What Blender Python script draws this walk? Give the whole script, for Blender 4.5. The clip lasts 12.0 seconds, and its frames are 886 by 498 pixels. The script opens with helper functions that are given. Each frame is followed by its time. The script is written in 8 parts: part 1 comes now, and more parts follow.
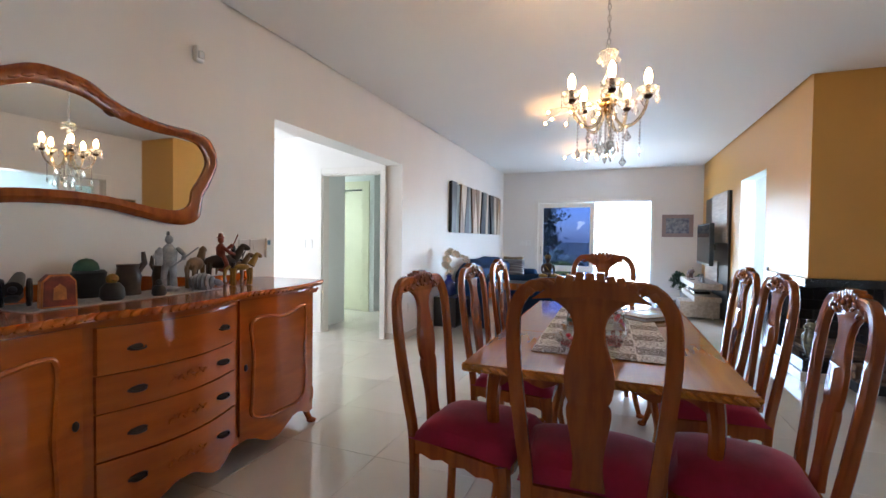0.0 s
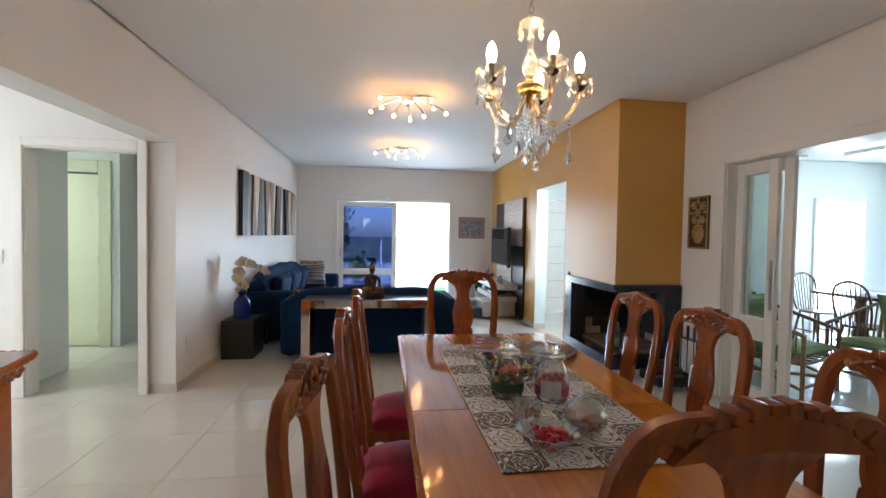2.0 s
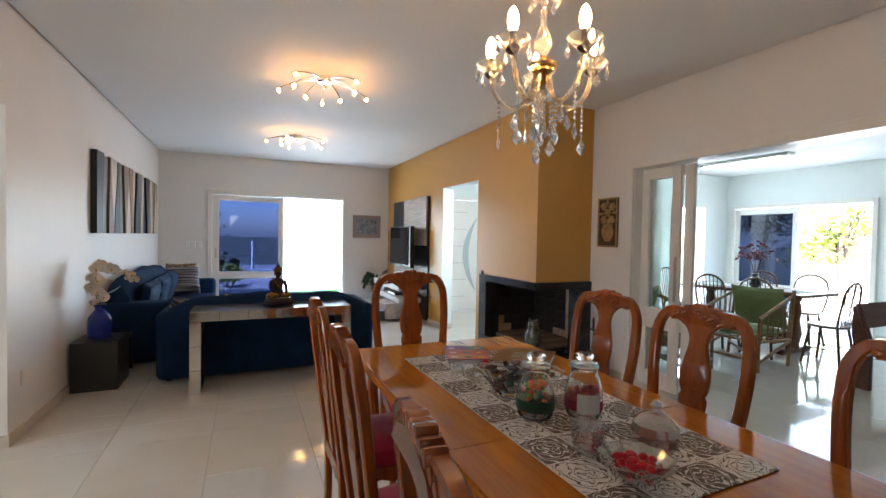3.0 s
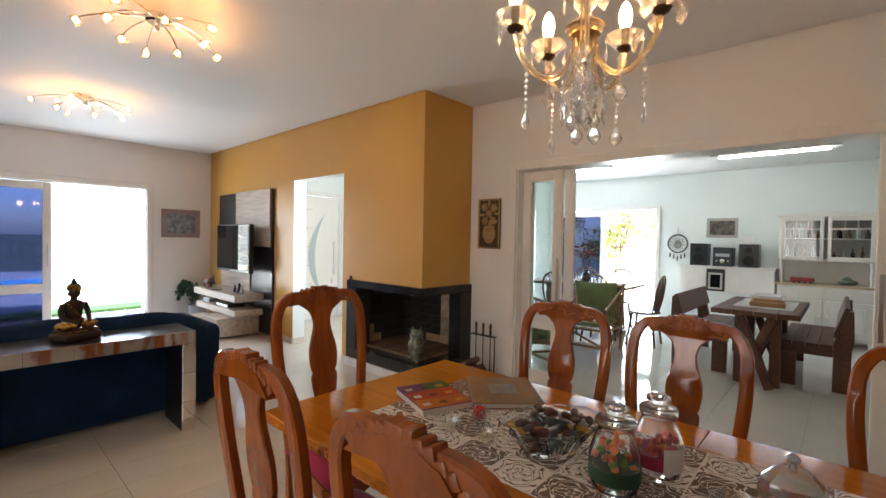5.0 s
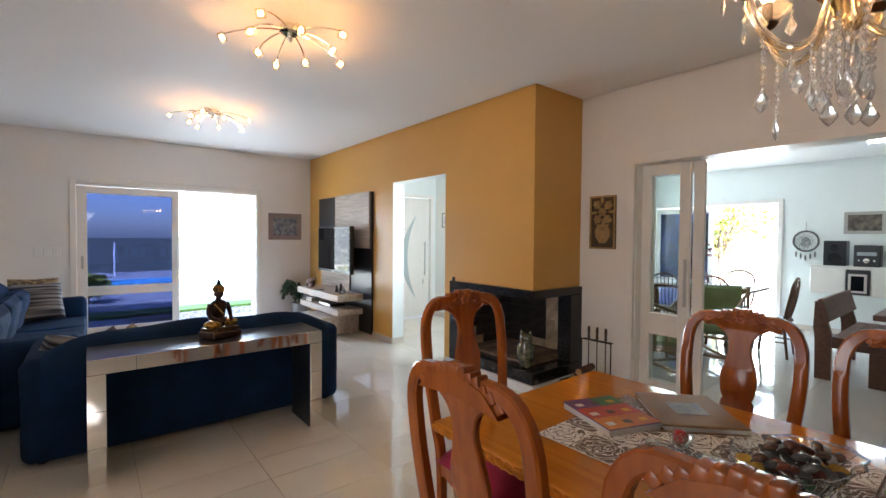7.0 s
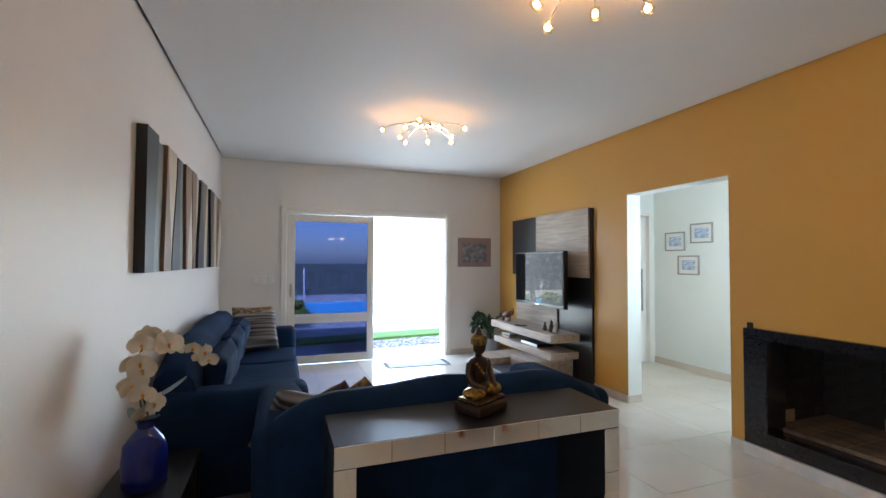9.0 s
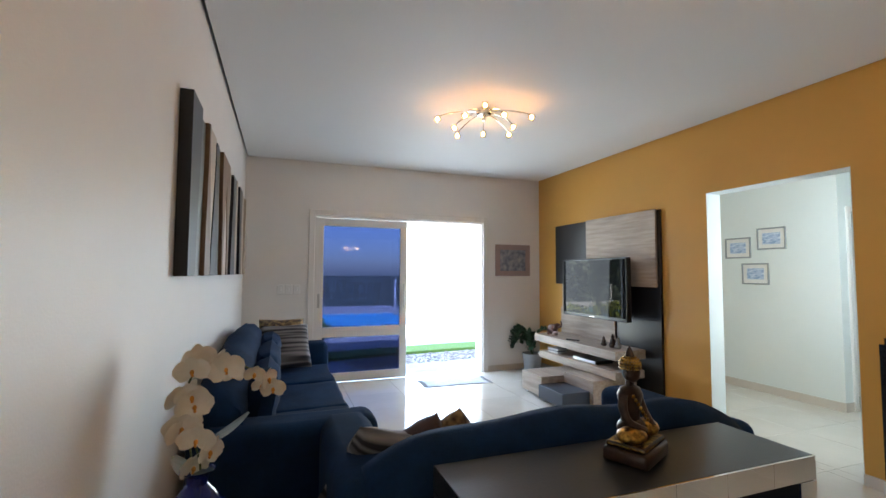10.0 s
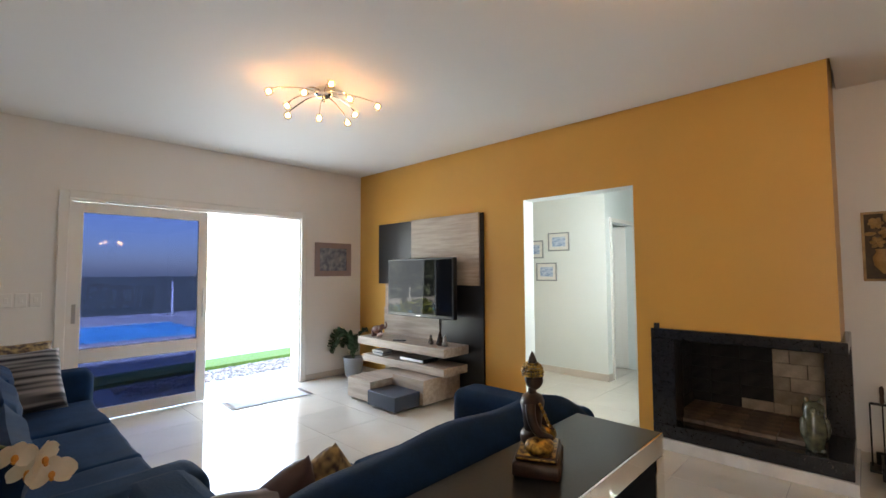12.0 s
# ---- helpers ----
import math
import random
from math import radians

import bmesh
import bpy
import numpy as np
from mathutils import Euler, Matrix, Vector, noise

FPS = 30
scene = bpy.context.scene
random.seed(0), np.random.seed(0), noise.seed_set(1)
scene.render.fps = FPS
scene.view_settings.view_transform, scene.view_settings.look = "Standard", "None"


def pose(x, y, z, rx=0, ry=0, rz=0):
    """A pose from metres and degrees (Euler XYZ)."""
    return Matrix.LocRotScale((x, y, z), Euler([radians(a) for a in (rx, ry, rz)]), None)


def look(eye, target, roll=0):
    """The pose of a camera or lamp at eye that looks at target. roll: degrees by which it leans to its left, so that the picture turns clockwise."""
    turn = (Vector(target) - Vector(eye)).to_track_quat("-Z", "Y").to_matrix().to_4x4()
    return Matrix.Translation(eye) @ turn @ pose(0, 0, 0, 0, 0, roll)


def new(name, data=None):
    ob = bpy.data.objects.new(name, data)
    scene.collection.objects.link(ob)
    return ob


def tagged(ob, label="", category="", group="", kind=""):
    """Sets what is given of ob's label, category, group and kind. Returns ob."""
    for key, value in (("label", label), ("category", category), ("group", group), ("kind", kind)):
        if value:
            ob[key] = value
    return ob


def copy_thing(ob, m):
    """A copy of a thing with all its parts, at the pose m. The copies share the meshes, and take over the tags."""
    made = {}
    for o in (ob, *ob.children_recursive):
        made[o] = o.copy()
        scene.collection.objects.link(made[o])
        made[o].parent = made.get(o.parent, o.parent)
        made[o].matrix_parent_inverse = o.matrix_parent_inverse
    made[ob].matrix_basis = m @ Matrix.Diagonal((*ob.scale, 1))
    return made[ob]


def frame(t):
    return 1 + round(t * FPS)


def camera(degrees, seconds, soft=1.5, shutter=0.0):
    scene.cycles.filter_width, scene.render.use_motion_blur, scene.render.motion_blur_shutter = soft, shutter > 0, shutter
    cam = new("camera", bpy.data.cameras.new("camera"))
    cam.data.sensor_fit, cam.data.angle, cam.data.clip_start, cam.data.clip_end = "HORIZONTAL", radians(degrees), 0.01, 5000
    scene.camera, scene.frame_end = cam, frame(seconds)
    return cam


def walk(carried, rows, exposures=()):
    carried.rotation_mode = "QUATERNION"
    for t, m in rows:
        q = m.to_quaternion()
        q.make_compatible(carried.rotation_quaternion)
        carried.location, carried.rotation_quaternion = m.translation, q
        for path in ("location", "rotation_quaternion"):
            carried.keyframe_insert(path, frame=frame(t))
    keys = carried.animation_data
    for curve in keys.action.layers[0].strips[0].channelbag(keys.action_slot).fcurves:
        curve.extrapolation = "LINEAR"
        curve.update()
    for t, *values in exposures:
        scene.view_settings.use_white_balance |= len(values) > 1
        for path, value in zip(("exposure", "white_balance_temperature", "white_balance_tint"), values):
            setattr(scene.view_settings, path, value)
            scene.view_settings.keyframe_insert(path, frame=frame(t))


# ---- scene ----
cam = camera(90.2, 12.0)
PATH = [
    (0, (0.02, 0.299, 1.273), (-0.702, 2.164, 1.226), 0.7),
    (0.5, (-0.135, 0.488, 1.277), (-0.528, 2.448, 1.219), 0.8),
    (1, (-0.265, 0.783, 1.34), (-0.432, 2.775, 1.277), 0.9),
    (1.5, (-0.439, 0.968, 1.377), (-0.444, 2.967, 1.306), 1.0),
    (2, (-0.626, 1.105, 1.415), (-0.365, 3.087, 1.355), 1.0),
    (2.5, (-0.832, 1.33, 1.381), (-0.306, 3.258, 1.331), 1.1),
    (3, (-1.047, 1.539, 1.392), (-0.231, 3.365, 1.342), 1.1),
    (5, (-1.27, 2.347, 1.42), (0.209, 3.692, 1.375), 1.1),
    (5.5, (-1.298, 2.399, 1.426), (0.299, 3.603, 1.381), 1.1),
    (6, (-1.33, 2.466, 1.429), (0.253, 3.688, 1.387), 1.0),
    (6.5, (-1.399, 2.557, 1.433), (0.042, 3.943, 1.386), 0.8),
    (7, (-1.455, 2.68, 1.424), (-0.208, 4.242, 1.373), 0.5),
    (7.5, (-1.454, 2.948, 1.431), (-0.445, 4.674, 1.379), 0.3),
    (9.5, (-1.844, 4.403, 1.444), (-1.163, 6.282, 1.533), 0.2),
    (10, (-2.0, 4.712, 1.391), (-1.313, 6.587, 1.503), 0.3),
    (10.5, (-2.057, 5.01, 1.386), (-1.356, 6.88, 1.498), 0.2),
    (11, (-2.125, 5.195, 1.413), (-1.243, 6.986, 1.524), -0.0),
    (11.5, (-2.185, 5.264, 1.416), (-1.038, 6.899, 1.523), -0.2),
    (12, (-2.148, 5.161, 1.412), (-0.706, 6.543, 1.517), -0.3),
]
# exposure: the interior is exposed, the daylight outside burns out
EXPOSURES = [(0.0, 4.40, 5450, 9), (1.0, 4.38, 5250, 7), (1.5, 4.20, 5470, 7), (2.5, 4.02, 5850, 8), (3.2, 3.97, 6000, 9), (5.5, 4.18, 6650, 13), (6.2, 4.22, 6650, 13), (7.5, 3.93, 5980, 11), (9.5, 3.75, 6050, 8), (10.5, 3.72, 6400, 8), (12.0, 3.83, 6750, 10)]
walk(cam, [(t, look(eye, target, roll)) for t, eye, target, roll in PATH], EXPOSURES)


# ---- world, sun, daylight and fill lamps ----
world = bpy.data.worlds.new("sky")
scene.world = world
world.use_nodes = True
wn = world.node_tree
sky = wn.nodes.new("ShaderNodeTexSky")
sky.sky_type = "NISHITA"
sky.sun_disc = False
sky.sun_elevation = radians(43)
sky.sun_rotation = radians(200)
wn.links.new(sky.outputs[0], wn.nodes["Background"].inputs[0])
wn.nodes["Background"].inputs[1].default_value = 0.14

sun_data = bpy.data.lights.new("sun", "SUN")
sun_data.energy, sun_data.angle, sun_data.color = 5.0, radians(0.5), (1.0, 0.95, 0.87)
sun = new("sun", sun_data)
# the sun stands high in the south-south-west, behind the house
sun.matrix_basis = look((-3.0, -9.0, 9.0), (0, 0, 0))


def daylight_or_fill(name, eye, target, w, h, watts, color=(0.86, 0.93, 1.0)):
    """An area lamp standing in for sky light, at an opening or as fill."""
    d = bpy.data.lights.new(name, "AREA")
    d.shape, d.size, d.size_y, d.energy, d.color = "RECTANGLE", w, h, watts, color
    ob = new(name, d)
    ob.matrix_basis = look(eye, target)
    return ob


daylight_or_fill("garden_door_daylight", (0.2, 10.75, 1.15), (-0.3, 6.0, 0.9), 1.1, 2.0, 3.2)
daylight_or_fill("kitchen_door_daylight", (7.75, 5.4, 1.1), (4.0, 4.6, 0.8), 1.0, 1.9, 3.0, (0.80, 0.96, 0.97))
daylight_or_fill("kitchen_window_daylight", (6.45, 7.35, 1.1), (6.0, 4.0, 0.8), 0.8, 1.9, 2)
# passage: no opening modelled, the lamp replaces daylight assumed from the west end
daylight_or_fill("passage_daylight", (-5.9, 3.9, 1.5), (-3.0, 4.2, 1.0), 1.6, 1.6, 3.7, (1.0, 0.98, 0.95))
# added fill lamp before the solid entrance wall; there is no window here
daylight_or_fill("entrance_fill", (2.45, 6.62, 1.45), (2.9, 8.8, 1.2), 0.8, 1.6, 3.2, (0.84, 0.95, 1.0))
# added fill to lighten the rooms behind the passage door, no source modelled
daylight_or_fill("bedroom_fill", (-6.1, 6.3, 1.5), (-3.5, 6.6, 1.0), 1.2, 1.2, 3, (1.0, 1.0, 0.88))
# added fill for the dining area; the south wall has no window
daylight_or_fill("dining_fill", (-0.6, -2.15, 1.5), (0.0, 3.0, 1.0), 2.2, 1.4, 8.6, (1.0, 0.96, 0.90))


# ---- materials ----
def mat(name, color, rough=0.5, metal=0.0, color2=None, scale=6.0, stretch=(1, 1, 1), fine=0.0, bump=0.0, bump_scale=60.0,
        coat=0.0, per_object=0.0, per_island=0.0, sheen=0.0, emit=None, power=0.0, spec=0.5, rough_var=0.0, detail=5.0):
    """A plain procedural surface: two colours in large noise, fine grain, bump, varied gloss."""
    m = bpy.data.materials.new(name)
    m.use_nodes = True
    n, l = m.node_tree.nodes, m.node_tree.links
    b = n["Principled BSDF"]
    b.inputs["Roughness"].default_value = rough
    b.inputs["Metallic"].default_value = metal
    b.inputs["Coat Weight"].default_value = coat
    b.inputs["Coat Roughness"].default_value = 0.08
    b.inputs["Specular IOR Level"].default_value = spec
    if sheen:
        b.inputs["Sheen Weight"].default_value = sheen
        b.inputs["Sheen Roughness"].default_value = 0.35
    if emit:
        b.inputs["Emission Color"].default_value = (*emit, 1)
        b.inputs["Emission Strength"].default_value = power
    co = n.new("ShaderNodeTexCoord")
    mp = n.new("ShaderNodeMapping")
    mp.inputs["Scale"].default_value = stretch
    l.new(co.outputs["Object"], mp.inputs["Vector"])
    big = n.new("ShaderNodeTexNoise")
    big.inputs["Scale"].default_value, big.inputs["Detail"].default_value = scale, detail
    l.new(mp.outputs[0], big.inputs["Vector"])
    ramp = n.new("ShaderNodeValToRGB")
    c2 = color2 or tuple(c * 0.93 for c in color)
    ramp.color_ramp.elements[0].position, ramp.color_ramp.elements[1].position = 0.36, 0.66
    ramp.color_ramp.elements[0].color, ramp.color_ramp.elements[1].color = (*c2, 1), (*color, 1)
    l.new(big.outputs[0], ramp.inputs[0])
    out = ramp.outputs[0]
    if fine:
        small = n.new("ShaderNodeTexNoise")
        small.inputs["Scale"].default_value, small.inputs["Detail"].default_value = scale * 9, 3
        l.new(mp.outputs[0], small.inputs["Vector"])
        mr = n.new("ShaderNodeMapRange")
        mr.inputs[3].default_value, mr.inputs[4].default_value = 1 - fine, 1 + fine
        l.new(small.outputs[0], mr.inputs[0])
        mix = n.new("ShaderNodeMix")
        mix.data_type, mix.blend_type = "RGBA", "MULTIPLY"
        mix.inputs[0].default_value = 1
        l.new(out, mix.inputs[6])
        l.new(mr.outputs[0], mix.inputs[7])
        out = mix.outputs[2]
    for amount, node, socket in ((per_object, "ShaderNodeObjectInfo", "Random"), (per_island, "ShaderNodeNewGeometry", "Random Per Island")):
        if amount:
            info = n.new(node)
            mr = n.new("ShaderNodeMapRange")
            mr.inputs[3].default_value, mr.inputs[4].default_value = 1 - amount, 1 + amount
            l.new(info.outputs[socket], mr.inputs[0])
            hsv = n.new("ShaderNodeHueSaturation")
            l.new(mr.outputs[0], hsv.inputs["Value"])
            l.new(out, hsv.inputs["Color"])
            out = hsv.outputs[0]
    l.new(out, b.inputs["Base Color"])
    if rough_var:
        mr = n.new("ShaderNodeMapRange")
        mr.inputs[3].default_value, mr.inputs[4].default_value = max(0.0, rough - rough_var), rough + rough_var
        l.new(big.outputs[0], mr.inputs[0])
        l.new(mr.outputs[0], b.inputs["Roughness"])
    if bump:
        bn = n.new("ShaderNodeTexNoise")
        bn.inputs["Scale"].default_value, bn.inputs["Detail"].default_value = bump_scale, 4
        l.new(mp.outputs[0], bn.inputs["Vector"])
        bp = n.new("ShaderNodeBump")
        bp.inputs["Strength"].default_value, bp.inputs["Distance"].default_value = bump, 0.01
        l.new(bn.outputs[0], bp.inputs["Height"])
        l.new(bp.outputs[0], b.inputs["Normal"])
    return m


def glass_mat(name, tint, gloss=0.03, rough=0.0):
    """A thin pane: tinted see-through with Fresnel gloss."""
    m = bpy.data.materials.new(name)
    m.use_nodes = True
    n, l = m.node_tree.nodes, m.node_tree.links
    n.remove(n["Principled BSDF"])
    t = n.new("ShaderNodeBsdfTransparent")
    t.inputs[0].default_value = (*tint, 1)
    g = n.new("ShaderNodeBsdfGlossy")
    g.inputs["Roughness"].default_value = rough
    f = n.new("ShaderNodeLayerWeight")
    f.inputs[0].default_value = 0.5
    p5 = n.new("ShaderNodeMath")
    p5.operation = "POWER"
    l.new(f.outputs["Facing"], p5.inputs[0])
    p5.inputs[1].default_value = 5.0
    mr = n.new("ShaderNodeMapRange")
    mr.inputs[3].default_value, mr.inputs[4].default_value = gloss, 1.0
    l.new(p5.outputs[0], mr.inputs[0])
    x = n.new("ShaderNodeMixShader")
    l.new(mr.outputs[0], x.inputs[0])
    l.new(t.outputs[0], x.inputs[1])
    l.new(g.outputs[0], x.inputs[2])
    l.new(x.outputs[0], n["Material Output"].inputs[0])
    return m


def glow(name, color, power):
    m = bpy.data.materials.new(name)
    m.use_nodes = True
    b = m.node_tree.nodes["Principled BSDF"]
    b.inputs["Base Color"].default_value = (0.9, 0.9, 0.88, 1)
    b.inputs["Emission Color"].default_value = (*color, 1)
    b.inputs["Emission Strength"].default_value = power
    return m


M = {}
M["wall"] = mat("white_wall_paint", (0.80, 0.775, 0.74), 0.45, color2=(0.775, 0.75, 0.715), scale=1.2, fine=0.012, bump=0.12, bump_scale=140, rough_var=0.08)
M["wall_cool"] = mat("cool_white_wall_paint", (0.77, 0.81, 0.785), 0.5, color2=(0.745, 0.79, 0.765), scale=1.4, fine=0.012, bump=0.12, bump_scale=140)
M["ochre"] = mat("ochre_wall_paint", (0.62, 0.335, 0.07), 0.33, color2=(0.59, 0.315, 0.064), scale=1.3, fine=0.015, bump=0.12, bump_scale=140, rough_var=0.08)
M["ceiling"] = mat("ceiling_plaster", (0.80, 0.79, 0.765), 0.7, color2=(0.785, 0.775, 0.75), scale=0.8, bump=0.05, bump_scale=90)
M["tile"] = mat("polished_porcelain", (0.70, 0.66, 0.58), 0.07, color2=(0.66, 0.62, 0.54), scale=2.2, fine=0.02, per_object=0.025, coat=0.3, rough_var=0.03)
M["grout"] = mat("grey_grout", (0.36, 0.33, 0.29), 0.8, scale=30)
M["skirting"] = mat("beige_skirting", (0.66, 0.60, 0.52), 0.25, scale=3, fine=0.02)
M["white_wood"] = mat("white_lacquered_wood", (0.80, 0.775, 0.73), 0.35, color2=(0.78, 0.75, 0.70), scale=4, stretch=(4, 4, 0.5), fine=0.01, bump=0.04, bump_scale=40)
M["mahogany"] = mat("red_brown_varnished_wood", (0.365, 0.092, 0.012), 0.2, color2=(0.245, 0.055, 0.009), scale=4, stretch=(7, 7, 0.8), fine=0.05, coat=0.25, spec=0.4, bump=0.03, bump_scale=30)
M["table_wood"] = mat("honey_brown_varnished_wood", (0.58, 0.195, 0.013), 0.085, color2=(0.48, 0.150, 0.010), scale=4, stretch=(10, 0.7, 10), fine=0.05, coat=0.5, spec=0.5, bump=0.004, bump_scale=20)
M["buffet_wood"] = mat("orange_brown_varnished_wood", (0.50, 0.118, 0.007), 0.17, color2=(0.40, 0.088, 0.005), scale=2.5, stretch=(1.2, 2.0, 7), fine=0.05, coat=0.3, bump=0.006, bump_scale=24)
M["velvet_red"] = mat("crimson_velvet", (0.36, 0.007, 0.045), 0.85, color2=(0.27, 0.005, 0.032), scale=9, fine=0.1, sheen=0.2, bump=0.15, bump_scale=200)
M["navy"] = mat("navy_velour", (0.006, 0.030, 0.088), 0.9, color2=(0.004, 0.020, 0.060), scale=5, fine=0.15, spec=0.2, sheen=0.0, bump=0.2, bump_scale=130)
M["black_lacquer"] = mat("black_lacquer", (0.012, 0.013, 0.016), 0.3, scale=6, fine=0.1, bump=0.03, bump_scale=60)
M["granite"] = mat("black_granite", (0.012, 0.012, 0.014), 0.16, color2=(0.022, 0.022, 0.025), scale=60, fine=0.3, detail=2)
M["chrome"] = mat("polished_chrome", (0.86, 0.84, 0.80), 0.06, 1.0, scale=3)
M["steel"] = mat("brushed_steel", (0.55, 0.54, 0.52), 0.28, 1.0, scale=20)
M["iron"] = mat("black_iron", (0.02, 0.02, 0.021), 0.45, 0.6, scale=30, bump=0.1)
M["brass"] = mat("aged_brass", (0.62, 0.40, 0.13), 0.25, 1.0, color2=(0.42, 0.26, 0.09), scale=30)
M["bronze"] = mat("dark_bronze", (0.05, 0.03, 0.016), 0.4, 0.8, scale=30)
M["oak"] = mat("washed_grey_oak", (0.50, 0.42, 0.34), 0.45, color2=(0.36, 0.29, 0.23), scale=3, stretch=(9, 0.8, 9), fine=0.1, bump=0.08, bump_scale=30)
M["pane"] = glass_mat("clear_pane", (0.93, 0.96, 0.95))
M["blue_pane"] = glass_mat("blue_tinted_pane", (0.108, 0.128, 0.21), gloss=0.02)
M["mirror"] = mat("mirror_silver", (0.86, 0.86, 0.80), 0.015, 1.0, scale=1)
M["white_plastic"] = mat("white_plastic", (0.80, 0.79, 0.76), 0.35, scale=8)


# ---- builders ----
def link(name, bm, material, parent=None, smooth=False, angle=None):
    me = bpy.data.meshes.new(name)
    bmesh.ops.recalc_face_normals(bm, faces=bm.faces)
    if smooth:
        for f in bm.faces:
            f.smooth = True
        if angle:
            for e in bm.edges:
                if len(e.link_faces) == 2 and e.calc_face_angle(0) > radians(angle):
                    e.smooth = False
    bm.to_mesh(me)
    bm.free()
    for m in (material if isinstance(material, (list, tuple)) else [material]):
        me.materials.append(m)
    ob = new(name, me)
    if parent:
        ob.parent = parent
    return ob


def part(name, bm, material, parent, label="", smooth=False, angle=35):
    ob = link(name, bm, material, parent, smooth, angle)
    if label:
        ob["label"] = label
    return ob


def thing(name, label, category, x=0, y=0, z=0, rz=0, group="", kind=""):
    ob = new(name)
    ob.empty_display_size = 0.1
    ob.matrix_basis = pose(x, y, z, 0, 0, rz)
    return tagged(ob, label, category, group, kind)


def structure(ob, label, category):
    return tagged(ob, label, category, kind="structure")


def box(bm, x0, x1, y0, y1, z0, z1, bev=0.0, seg=1, m=None):
    vs = [bm.verts.new((x, y, z)) for x in (x0, x1) for y in (y0, y1) for z in (z0, z1)]
    fs = [bm.faces.new([vs[i] for i in f]) for f in ((0, 1, 3, 2), (4, 6, 7, 5), (0, 4, 5, 1), (2, 3, 7, 6), (0, 2, 6, 4), (1, 5, 7, 3))]
    if bev:
        es = {e for f in fs for e in f.edges}
        r = bmesh.ops.bevel(bm, geom=list(es), offset=bev, segments=seg, affect="EDGES", profile=0.5)
        vs = list({v for f in r["faces"] for v in f.verts} | {v for v in vs if v.is_valid})
    if m:
        bmesh.ops.transform(bm, matrix=m, verts=[v for v in vs if v.is_valid])
    return bm


def B(*a, **k):
    return box(bmesh.new(), *a, **k)


def prism(bm, pts, z0, z1, axis="z", bev=0.0):
    """A closed outline of (a, b) pairs drawn out along an axis."""
    def at(a, b, c):
        return {"z": (a, b, c), "x": (c, a, b), "y": (a, c, b)}[axis]
    lo = [bm.verts.new(at(a, b, z0)) for a, b in pts]
    hi = [bm.verts.new(at(a, b, z1)) for a, b in pts]
    n = len(pts)
    caps = [bm.faces.new(lo[::-1]), bm.faces.new(hi)]
    for i in range(n):
        bm.faces.new((lo[i], lo[(i + 1) % n], hi[(i + 1) % n], hi[i]))
    if bev:
        es = {e for f in caps for e in f.edges}
        bmesh.ops.bevel(bm, geom=list(es), offset=bev, segments=2, affect="EDGES")
    return bm


def lathe(bm, prof, seg=20, at=(0, 0, 0), squash=(1, 1)):
    """Turn a profile of (radius, z) round the upright axis."""
    rings = []
    for r, z in prof:
        rings.append([bm.verts.new((at[0] + squash[0] * max(r, 1e-4) * math.cos(2 * math.pi * k / seg),
                                    at[1] + squash[1] * max(r, 1e-4) * math.sin(2 * math.pi * k / seg), at[2] + z)) for k in range(seg)])
    for a, b in zip(rings, rings[1:]):
        for k in range(seg):
            bm.faces.new((a[k], a[(k + 1) % seg], b[(k + 1) % seg], b[k]))
    for ring, flip in ((rings[0], True), (rings[-1], False)):
        bm.faces.new(ring[::-1] if flip else ring)
    return bm


def tube(bm, pts, radius, seg=8, flat=None, closed=False):
    """A round or flattened rod along points. radius: number or one per point; flat: (wide, thick) with the wide side along the given axis."""
    pts = [Vector(p) for p in pts]
    n = len(pts)
    rad = radius if isinstance(radius, (list, tuple)) else [radius] * n
    rings, side = [], None
    for i, p in enumerate(pts):
        d = (pts[(i + 1) % n] - pts[i - 1]) if closed else (pts[min(i + 1, n - 1)] - pts[max(i - 1, 0)])
        d = d.normalized() if d.length > 1e-9 else Vector((0, 0, 1))
        if side is None:
            ref = Vector((0, 0, 1)) if abs(d.z) < 0.9 else Vector((0, 1, 0))
            side = d.cross(ref).normalized()
        else:
            side = (side - d * side.dot(d)).normalized()
        up = side.cross(d)
        rings.append([bm.verts.new(p + rad[i] * (math.cos(2 * math.pi * k / seg) * side * (flat[0] if flat else 1) + math.sin(2 * math.pi * k / seg) * up * (flat[1] if flat else 1))) for k in range(seg)])
    for i in range(n if closed else n - 1):
        a, b = rings[i], rings[(i + 1) % n]
        for k in range(seg):
            bm.faces.new((a[k], a[(k + 1) % seg], b[(k + 1) % seg], b[k]))
    if not closed:
        bm.faces.new(rings[0][::-1])
        bm.faces.new(rings[-1])
    return bm


